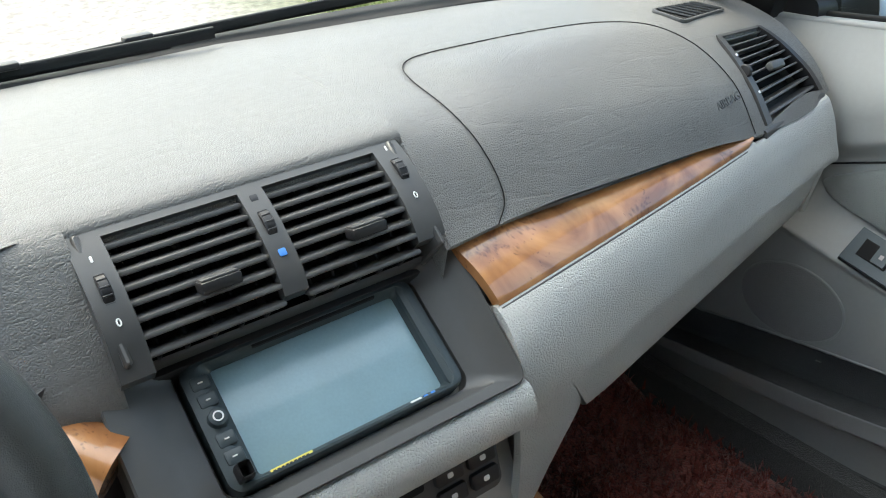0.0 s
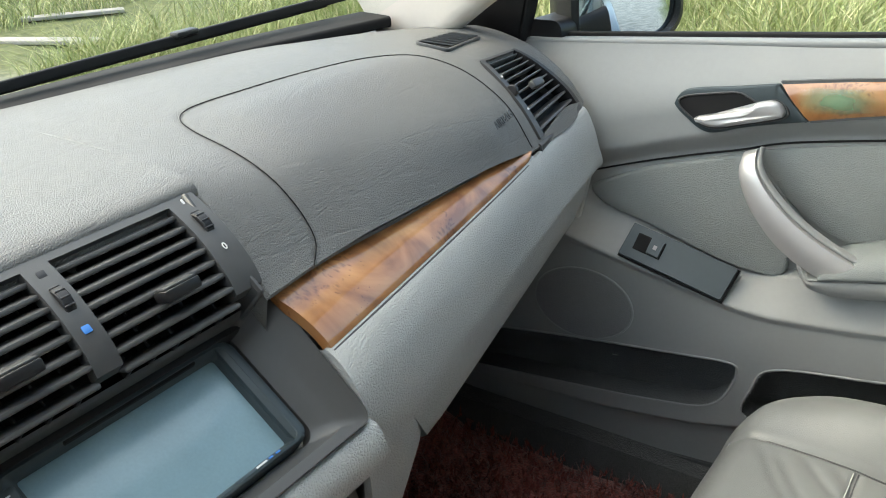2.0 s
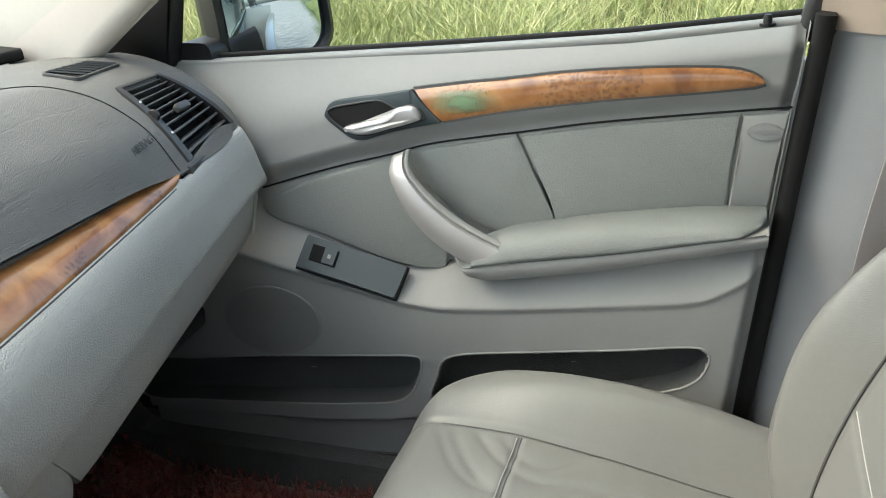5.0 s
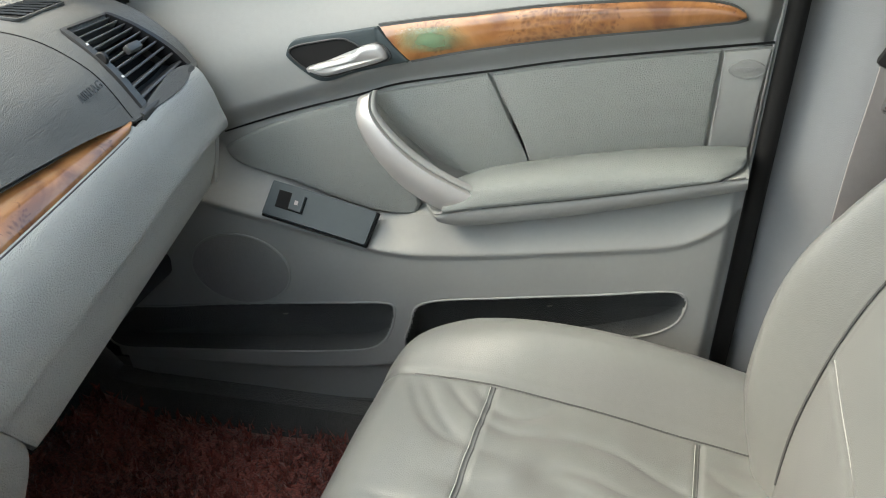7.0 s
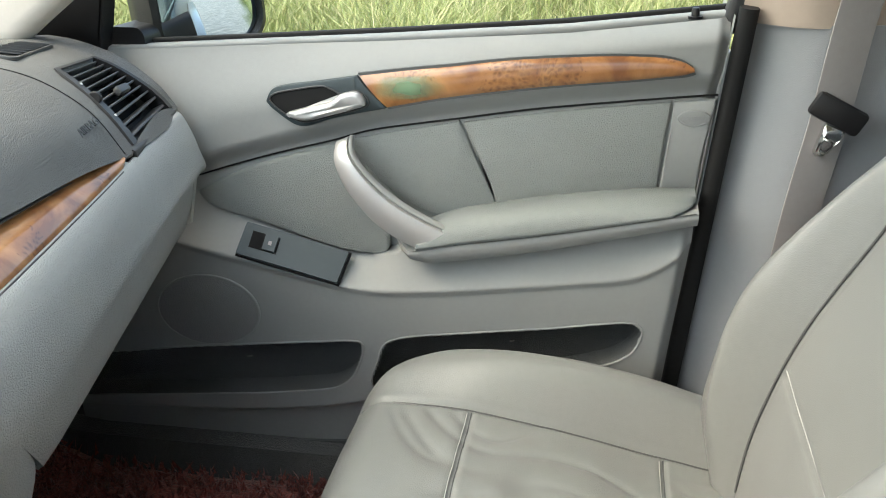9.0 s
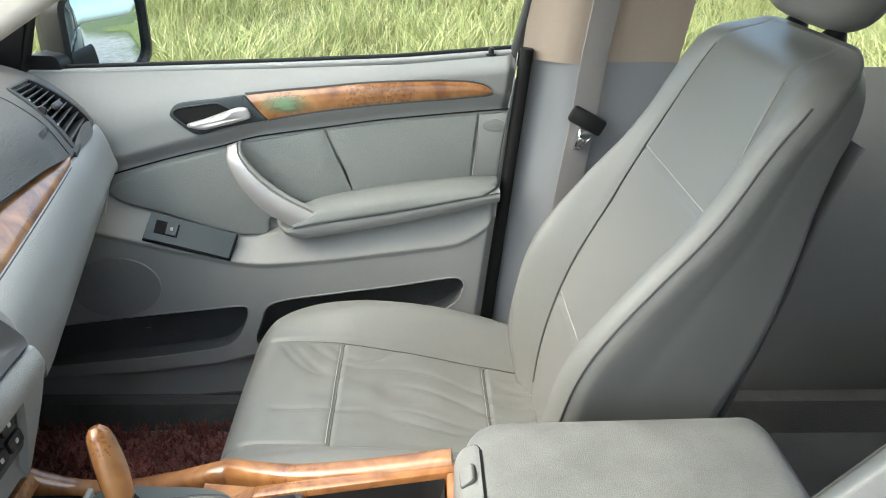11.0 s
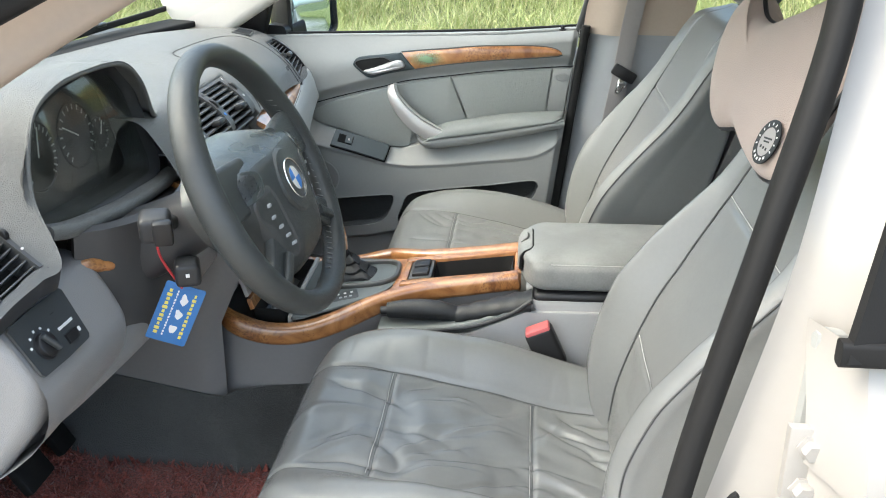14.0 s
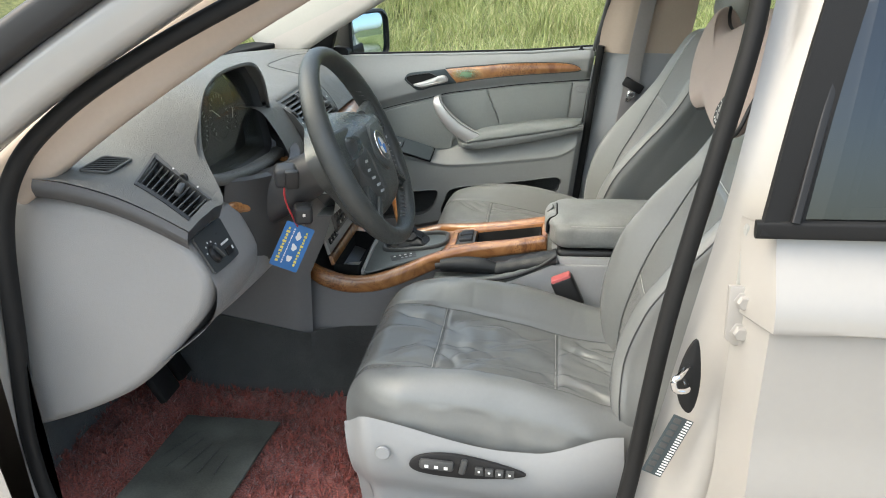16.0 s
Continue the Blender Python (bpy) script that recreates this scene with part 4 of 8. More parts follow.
Y_LEFT = [-0.775, -0.735, -0.69, -0.645, -0.61, -0.57, -0.51, -0.43, -0.345, -0.30, -0.262, -0.225]
profL = [[Vector((x, y, z)) for x, z in spline2(r, 110)] for r, y in zip(PAD_LEFT, Y_LEFT)]
colsL = [spline([p[k] for p in profL], 240) for k in range(110)]
part("driver_pad", grid(lambda i, j: sunk(colsL[j][i].copy(), VENT_L), 240, 110), M_PAD, dash, "dark grained driver's pad with instrument hood")
# end face of the pad, seen through the open door
part("pad_end", sheet([[p + Vector((0, -0.004, 0)), p + Vector((0.0, -0.010, -0.014)), p + Vector((-0.003, 0.002, -0.031))] for p in profL[0][::7] + [profL[0][-1]]], 6), M_COLUMN, dash)
part("pad_lip_left", grid(lambda i, j: colsL[109][i] + Vector((-0.004 * j, 0, -0.012 * j)), 96, 3), M_PADLOW, dash)

# instrument cavity under the hood
HOOD = [(-0.612, 1.19), (-0.585, 1.235), (-0.54, 1.272), (-0.47, 1.292), (-0.39, 1.297), (-0.335, 1.288), (-0.298, 1.25), (-0.280, 1.18), (-0.272, 1.118), (-0.34, 1.110), (-0.46, 1.116), (-0.54, 1.122), (-0.59, 1.142)]
rim = [(v.x, v.y) for v in spline([(a, b, 0) for a, b in HOOD], 60, True)]
hc = Vector((-0.45, 1.205))
cluster = thing("instrument_cluster", "dark instrument cluster with round dials under its hood", "instrument cluster", at=(-0.76, -0.45, 1.12))
def cav(i, j):
    y, z = rim[i]
    f = (1.055, 1.0, 0.95, 0.90)[j]
    x = (-0.688, -0.694, -0.712, -0.735)[j] - 0.12 * (z - 1.13)
    return Vector((x, hc.x + (y - hc.x) * f, hc.y + (z - hc.y) * f))
part("surround", grid(cav, 60, 4, True, False), M_SWITCHDARK, cluster)
part("hood_lip", sweep([colsL[109][i] + Vector((-0.003, 0, -0.004)) for i in range(70, 228, 2)], ring_profile(0.0035, 10)), M_PAD, dash)
facem = basis((-0.736, -0.45, 1.195), (0, 1, 0), (-0.12, 0, 1))
part("dial_plate", plate([((y - hc.x) * 0.93, (z - hc.y) * 0.93) for y, z in rim], flat(facem @ Matrix.Translation((0, 0.01, -0.012))), 0.004, 0.001), M_SWITCHDARK, cluster)
for cx, cy, r, n, a0, needle in ((-0.055, 0.0, 0.048, 22, 225, 70), (0.05, 0.0, 0.048, 16, 225, 150), (-0.118, -0.015, 0.026, 9, 200, 120), (0.112, -0.015, 0.026, 9, 200, 60)):
    d = part("dial", lathe([(r, 0.0), (r, 0.002), (r - 0.0015, 0.0025), (r - 0.003, 0.001), (r - 0.003, 0.0), (0, 0)], facem @ Matrix.Translation((cx, cy + 0.008, -0.006)), 40), M_BLACK, cluster)
    for k in range(n):
        a = radians(a0 - 270 * k / (n - 1))
        tm = facem @ Matrix.Translation((cx, cy + 0.008, -0.004)) @ Matrix.Rotation(a, 4, "Z") @ Matrix.Translation((r * 0.84, 0, 0))
        part("tick", rbox(r * 0.16, 0.0022, 0.0008, tm, 0.0002, 1), M_BADGE, d)
    tm = facem @ Matrix.Translation((cx, cy + 0.008, -0.0025)) @ Matrix.Rotation(radians(needle), 4, "Z") @ Matrix.Translation((r * 0.38, 0, 0))
    part("needle", rbox(r * 0.85, 0.0022, 0.0012, tm, 0.0004, 1), M_PRINT, d)
cov = part("cover", plate([((y - hc.x) * 0.95, (z - hc.y) * 0.95) for y, z in rim], flat(basis((-0.708, -0.45, 1.2), (0, 1, 0), (-0.12, 0, 1))), 0.002, 0.0005), M_COVER, cluster, "clear instrument cover")
cov.visible_shadow = False

# ledge and slot under the instruments
part("instrument_ledge", sweep(spline([(-0.690, -0.605, 1.136), (-0.682, -0.55, 1.122), (-0.678, -0.43, 1.104), (-0.678, -0.32, 1.096), (-0.682, -0.225, 1.092)], 30), round_profile(0.032, 0.020, 0.009)), M_PAD, dash)
part("slot_panel", sweep(spline([(-0.678, -0.50, 1.092), (-0.670, -0.40, 1.078), (-0.670, -0.24, 1.064)], 16), round_profile(0.03, 0.03, 0.006)), M_BLACK, dash)

# passenger side: walnut strip
def wood_strip(i, j):
    u, v = i / 60, j / 14
    y = 0.088 + 0.444 * u
    top = Vector((-0.642 - 0.024 * u, y, 1.1015 - 0.026 * u))
    wid = Vector((0.043, 0, -0.036)) * (1 - u) ** 0.92 + Vector((0.004, 0, -0.006))
    wid *= min(1, (1 - u) * 30 + 0.30)
    bulge = 0.007 * math.sin(math.pi * min(1, max(0, v))) ** 0.7 * (0.35 + 0.65 * (1 - u))
    tuck = Vector((-0.007, 0, 0.004)) * ease(0.12, 0.0, v)
    return top + wid * v + tuck + Vector((0.78, 0, 0.62)) * bulge + Vector((0, 0.012 * v * (1 - u), 0))


ws1 = grid(wood_strip, 61, 15)
solid(ws1, 0.010, (-0.78, 0, -0.62))
part("wood_strip", ws1, M_WOOD, dash, "glossy walnut burl strip")
part("strip_edge", sweep([wood_strip(i, 14) + Vector((0.002, 0, -0.002)) for i in range(0, 60, 3)], round_profile(0.0022, 0.0022, 0.0008, 2)), M_COLUMN, dash)


# light grey lower band: outer face, rounded crease, lower strip turning under
def band_lines(y):
    """Top edge, crease and foot of the band at one station, and how far its face bulges."""
    w = min(1, max(0, (y - 0.09) / 0.442))
    t = wood_strip(60 * w, 14) if y < 0.532 else Vector((curve1(y, [(0.532, -0.664), (0.60, -0.672), (0.715, -0.690)]), y, curve1(y, [(0.532, 1.067), (0.60, 1.072), (0.715, 1.077)])))
    r = Vector((curve2(y, [(0.06, -0.563), (0.166, -0.577), (0.35, -0.609), (0.55, -0.643), (0.703, -0.665)]), y, curve2(y, [(0.06, 0.955), (0.166, 0.957), (0.40, 0.972), (0.703, 0.994)])))
    b = Vector((curve1(y, [(0.06, -0.590), (0.207, -0.609), (0.715, -0.703)]), y, curve1(y, [(0.06, 0.886), (0.207, 0.892), (0.715, 0.913)])))
    return Vector((t.x, y, t.z)), r, b, curve1(y, [(0.09, 0.022), (0.2, 0.016), (0.4, 0.012), (0.715, 0.008)])


def band(i, j):
    y = 0.0955 + 0.62 * i / 70
    t, r, b, g = band_lines(y)
    way = Vector((0.85, 0, 0.5))
    row = spline([t - Vector((0.02, 0, 0.02)), t, t * 0.66 + r * 0.34 + way * g * 0.9, t * 0.3 + r * 0.7 + way * g * 0.8, r + Vector((0.003, 0, 0.010)), r, r + Vector((-0.012, 0, -0.006))], 44)
    return row[j]


def lower_strip(i, j):
    y = 0.172 + 0.52 * i / 50
    t, r, b, g = band_lines(y)
    skew = 0.040 * (1 - i / 50)
    a = r + Vector((-0.007, 0, -0.003))
    p = (a, a * 0.5 + b * 0.5 + Vector((0.003, 0, 0)), b + Vector((0.001, 0, 0.003)), b + Vector((-0.006, 0, -0.002)), b + Vector((-0.12, 0, 0.05)))[j]
    return p + Vector((0, skew * (0, 0.5, 1, 1, 1)[j], 0))


part("lower_band", grid(band, 71, 44), M_GREY, dash, "light grey grained lower dashboard band", 60)
part("band_end", grid(lambda i, j: band(0, i) + Vector((-0.03 * j, 0, -0.008 * j)), 44, 3), M_GREY, dash)
end_rows = [band(70, j) for j in range(44)]
part("band_end", grid(lambda i, j: end_rows[i] + Vector((-0.012 * j, 0.010 * min(j, 1), 0)), 44, 4), M_GREY, dash)
part("glove_box_lid", grid(lower_strip, 51, 5), M_GREY, dash, "light grey edge of the glove box lid")
part("lid_end", plate([(-0.705, 0.985), (-0.672, 0.985), (-0.690, 0.920), (-0.715, 0.918)], lambda u, v, w: Vector((u, 0.694 + w, v)), 0.012, 0.004), M_GREY, dash)
# body added below the sight line, near-black, to keep light off the footwell
part("glove_box", plate([(-0.715, 0.905), (-0.73, 0.885), (-0.80, 0.845), (-0.98, 0.765), (-1.12, 0.72), (-1.12, 0.95), (-0.75, 0.95)], lambda u, v, w: Vector((u, 0.690 - w, v)), 0.52, 0.008), M_PADLOW, dash, "dark glove box body, added to shade the footwell")
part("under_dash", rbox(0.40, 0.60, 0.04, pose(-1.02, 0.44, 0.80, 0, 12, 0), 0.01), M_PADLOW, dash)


def lip(i, j):
    """Rounded light grey lip under the radio, carried on from the band."""
    y = 0.0955 - 0.345 * i / 40
    turn = ease(-0.19, -0.25, y)
    row = spline([(-0.600, y, 1.006), (-0.560, y, 1.006), (-0.550 - 0.01 * turn, y, 1.001), (-0.544 - 0.014 * turn, y, 0.985), (-0.549 - 0.012 * turn, y, 0.966), (-0.566, y, 0.957), (-0.600, y, 0.955)], 24)
    return row[j]


part("stack_lip", grid(lip, 41, 24), M_GREY, dash, "light grey lip under the radio")

# centre stack: dark surround with the recessed radio, sides sloping down to the console
STACK_L, STACK_R = -0.235, 0.112
SX, SZ = 0.788, -0.616   # way down the face
face_m = basis((-0.615, -0.056, 1.05), (0, 1, 0), (-SX, 0, -SZ))


def surround(inner, outer, w0, w1):
    bm = bmesh.new()
    n = len(inner)
    loops = []
    for k in range(5):
        t = k / 4
        loops.append([bm.verts.new(face_m @ Vector((o[0] + (q[0] - o[0]) * t, o[1] + (q[1] - o[1]) * t, w0 + (w1 - w0) * t + 0.006 * math.sin(math.pi * t)))) for o, q in zip(outer, inner)])
    for a, b in zip(loops, loops[1:]):
        for i in range(n):
            bm.faces.new((a[i], a[(i + 1) % n], b[(i + 1) % n], b[i]))
    back = [bm.verts.new(face_m @ Vector((o[0], o[1], w0 - 0.05))) for o in outer]
    for i in range(n):
        bm.faces.new((back[i], back[(i + 1) % n], loops[0][(i + 1) % n], loops[0][i]))
    well = [bm.verts.new(face_m @ Vector((o[0], o[1], w1 - 0.03))) for o in inner]
    for i in range(n):
        bm.faces.new((loops[-1][i], loops[-1][(i + 1) % n], well[(i + 1) % n], well[i]))
    return bm


def rr(w, h, r, seg=5, dx=0, dy=0):
    return [(a + dx, b + dy) for a, b in round_profile(w, h, r, seg)]


inner = rr(0.209, 0.109, 0.012, 5, 0, 0)
outer = rr(0.311, 0.130, 0.010, 5, -0.005, -0.008)
def dished():
    """Radio surround: a broad satin border that rises towards its outer edge, stepping down to the radio."""
    bm = bmesh.new()
    n = len(inner)
    edge = [0.019 - 0.014 * ease(-0.03, -0.073, q[1]) for q in outer]
    steps = ((0.0, -0.055), (0.0, 0.0), (0.03, 0.002), (0.50, -0.002), (0.60, -0.006), (0.96, -0.013), (1.0, -0.018), (1.0, -0.045))
    loops = []
    for f, d in steps:
        loops.append([bm.verts.new(face_m @ Vector((o[0] + (q[0] - o[0]) * f, o[1] + (q[1] - o[1]) * f, e * (1 - f) + (0.010 * f if d > -0.04 else 0) + d))) for o, q, e in zip(outer, inner, edge)])
    for a, b in zip(loops, loops[1:]):
        for i in range(n):
            bm.faces.new((a[i], a[(i + 1) % n], b[(i + 1) % n], b[i]))
    return bm


part("stack_surround", dished(), M_STACK, dash, "dark satin radio surround", 35)


def stack_edge(i, j):
    left = spline([(-0.578, 0.104, 0.957), (-0.590, 0.112, 0.87), (-0.612, 0.118, 0.78), (-0.64, 0.118, 0.70)], 20)
    right = spline([(-0.579, 0.168, 0.957), (-0.607, 0.205, 0.892), (-0.640, 0.188, 0.80), (-0.67, 0.172, 0.70)], 20)
    f = j / 8
    return left[i] * (1 - f) + right[i] * f + Vector((0.006, 0, 0)) * math.sin(math.pi * f)


part("stack_edge", solid(grid(stack_edge, 20, 9), 0.01, (-1, 0, 0)), M_GREY, dash, "light grey end piece beside the climate panel")

# radio
radio = thing("car_radio", "black double-height car radio with a blank bluish screen", "car radio", at=tuple(face_m @ Vector((0, 0, 0))))
fm = face_m @ Matrix.Translation((0, 0, -0.009))
part("frame", surround(rr(0.162, 0.087, 0.003, 5, 0.003, -0.001), rr(0.203, 0.104, 0.012, 5), 0.001, -0.005), M_BEZEL, radio, "black plastic front frame")
part("screen", plate(rr(0.164, 0.089, 0.002, 2, 0.003, -0.001), flat(fm), 0.002, 0.0004), M_SCREEN, radio, "blank bluish touch screen under a film")
for k, dy in enumerate((0.034, 0.020, -0.012, -0.026)):
    part("button", plate(rr(0.014, 0.011, 0.002, 3, -0.0895, dy), flat(fm), 0.0135, 0.001), M_BEZEL, radio)
    part("print_mark", plate(rr(0.004, 0.0012, 0.0004, 1, -0.0895, dy), flat(fm), 0.0141, 0.0002), M_PRINT, radio)
kn = fm @ Matrix.Translation((-0.0895, 0.004, 0.008))
part("knob", lathe([(0.0, 0.012), (0.0055, 0.012), (0.0068, 0.011), (0.0075, 0.004), (0.0085, 0.003), (0.0085, 0), (0, 0)], kn, 24), M_BEZEL, radio)
part("knob_ring", lathe([(0.004, 0.0122), (0.004, 0.0126), (0.0028, 0.0126), (0.0028, 0.0122)], kn, 24), M_PRINT, radio)
part("usb_socket", surround(rr(0.006, 0.009, 0.001, 2, -0.0895, -0.040), rr(0.012, 0.013, 0.002, 2, -0.0895, -0.040), 0.0125, 0.0125), M_BLACK, radio)
part("sticker", plate(rr(0.034, 0.0046, 0.0005, 1, -0.055, -0.0482), flat(fm), 0.0122, 0.0002), M_YELLOW, radio, "yellow printed sticker")
for k in range(9):
    part("print_bar", plate(rr(0.0022, 0.0022, 0.0002, 1, -0.069 + k * 0.0033, -0.0482), flat(fm), 0.0126, 0.0001), M_BLACK, radio)
for w, dx, c in ((0.010, 0.054, M_PRINT), (0.004, 0.063, M_BLUEMARK), (0.004, 0.070, M_BLUEMARK)):
    part("print_bar", plate(rr(w, 0.0034, 0.0005, 1, dx, -0.0480), flat(fm), 0.0122, 0.0001), c, radio)
part("slot", plate(rr(0.11, 0.005, 0.001, 2, 0.012, 0.0470), flat(fm), 0.0122, 0.0005), M_CAVITY, radio)
part("side_rail", plate(rr(0.012, 0.096, 0.003, 3, 0.0925, 0.0), flat(fm), 0.0125, 0.001), M_BEZEL, radio)

# centre vents: dark frame on a slope, two openings, slats, thumb wheels and tabs
vent = thing("centre_vent", "black twin centre air vent with slats and tabs", "air vent", "dashboard vents", at=(-0.66, -0.062, 1.14))
vm = basis((-0.663, -0.064, 1.158), (0, 1, 0), (-0.71, 0, 0.70))


def vent_face(y, v):
    """Frame face: v runs down the slope from the top edge; it bows out towards the driver."""
    return vm @ Vector((y, 0.048 - v, 0.010 * math.sin(math.pi * min(1, v / 0.11)) - 0.3 * max(0, v - 0.085)))


def vent_bar(y0, y1, v0, v1, name, thick=0.014, lab=""):
    n = 14
    bm = bmesh.new()
    rows = []
    for k in range(n + 1):
        v = v0 + (v1 - v0) * k / n
        rows.append([bm.verts.new(vent_face(y0, v) + vm.to_3x3() @ Vector((0, 0, -thick))), bm.verts.new(vent_face(y0, v)), bm.verts.new(vent_face(y1, v)), bm.verts.new(vent_face(y1, v) + vm.to_3x3() @ Vector((0, 0, -thick)))])
    for a, b in zip(rows, rows[1:]):
        for i in range(3):
            bm.faces.new((a[i], a[i + 1], b[i + 1], b[i]))
    bm.faces.new(rows[0])
    bm.faces.new(rows[-1][::-1])
    return part(name, bm, M_STACK, vent, lab, 30)


vent_bar(-0.136, -0.112, 0.0, 0.112, "side_frame")
vent_bar(-0.010, 0.010, 0.006, 0.097, "middle_frame")
vent_bar(0.110, 0.136, 0.0, 0.095, "side_frame")
vent_bar(-0.114, 0.112, 0.0, 0.010, "top_frame")
part("backing", rbox(0.26, 0.10, 0.004, vm @ pose(0, -0.01, -0.05), 0.001, 1), M_CAVITY, vent)
for s in (-1, 1):
    part("cheek", rbox(0.006, 0.10, 0.07, vm @ pose(s * 0.128, -0.006, -0.03), 0.002, 1), M_STACK, vent)
part("lower_sill", rbox(0.26, 0.016, 0.03, vm @ pose(0, -0.058, -0.060, -20), 0.004), M_BLACK, vent)
for s0, s1 in ((-0.113, -0.009), (0.009, 0.111)):
    for k in range(8):
        v = 0.014 + 0.0118 * k
        c = vent_face((s0 + s1) / 2, v) + vm.to_3x3() @ Vector((0, 0, -0.006))
        sm = vm.copy()
        sm.translation = c
        part("slat", rbox(s1 - s0, 0.0044, 0.022, sm @ pose(0, 0, -0.006, 28), 0.0022, 2), M_SLAT, vent)
    for k in range(5):
        y = s0 + (s1 - s0) * (k + 0.5) / 5
        c = vent_face(y, 0.055) + vm.to_3x3() @ Vector((0, 0, -0.034))
        sm = vm.copy()
        sm.translation = c
        part("fin", rbox(0.003, 0.09, 0.016, sm, 0.001, 1), M_BLACK, vent)
    c = vent_face((s0 + s1) / 2 + 0.008, 0.014 + 0.0118 * 5) + vm.to_3x3() @ Vector((0, 0, 0.004))
    sm = vm.copy()
    sm.translation = c
    part("tab", rbox(0.030, 0.009, 0.018, sm @ pose(0, 0, 0, 28, 0, 0), 0.002), M_BLACK, vent)
    part("tab_cap", rbox(0.027, 0.002, 0.012, sm @ pose(0, 0, 0, 28, 0, 0) @ pose(0, 0.0052, 0.001), 0.0008), M_STACK, vent)
for y, v in ((-0.124, 0.050), (0.0, 0.042), (0.123, 0.034)):
    c = vent_face(y, v) + vm.to_3x3() @ Vector((0, 0, -0.0095))
    wm = vm.copy()
    wm.translation = c
    tw = part("thumb_wheel", lathe([(0.0, 0.004), (0.013, 0.004), (0.014, 0.003), (0.014, -0.003), (0.013, -0.004), (0, -0.004)], wm @ pose(0, 0, 0, 0, 90, 0), 28), M_BLACK, vent)
    for k in range(14):
        a = 2 * math.pi * k / 14
        part("rib", rbox(0.0075, 0.0014, 0.0014, wm @ pose(0, 0.014 * math.sin(a), 0.014 * math.cos(a)), 0.0004, 1), M_PADLOW, tw)
    for dv, w, hgt in ((-0.024, 0.002, 0.005), (0.025, 0.005, 0.006)):
        c2 = vent_face(y, v + dv)
        pm = vm.copy()
        pm.translation = c2
        if abs(y) < 0.005:
            part("print_mark", plate(rr(0.006, 0.006, 0.001, 2), flat(pm), 0.0006, 0.0001), M_BLUEMARK if dv > 0 else M_PADLOW, vent)
        elif w > 0.003:
            part("print_mark", sweep([pm @ Vector((0.0013 * math.cos(a), 0.0026 * math.sin(a), 0.0006)) for a in [2 * math.pi * q / 14 for q in range(14)]], ring_profile(0.0006, 4), pm.to_3x3() @ Vector((0, 0, 1)), True), M_PRINT, vent)
        else:
            part("print_mark", plate(rr(w, hgt, 0.0006, 1), flat(pm), 0.0006, 0.0001), M_PRINT, vent)


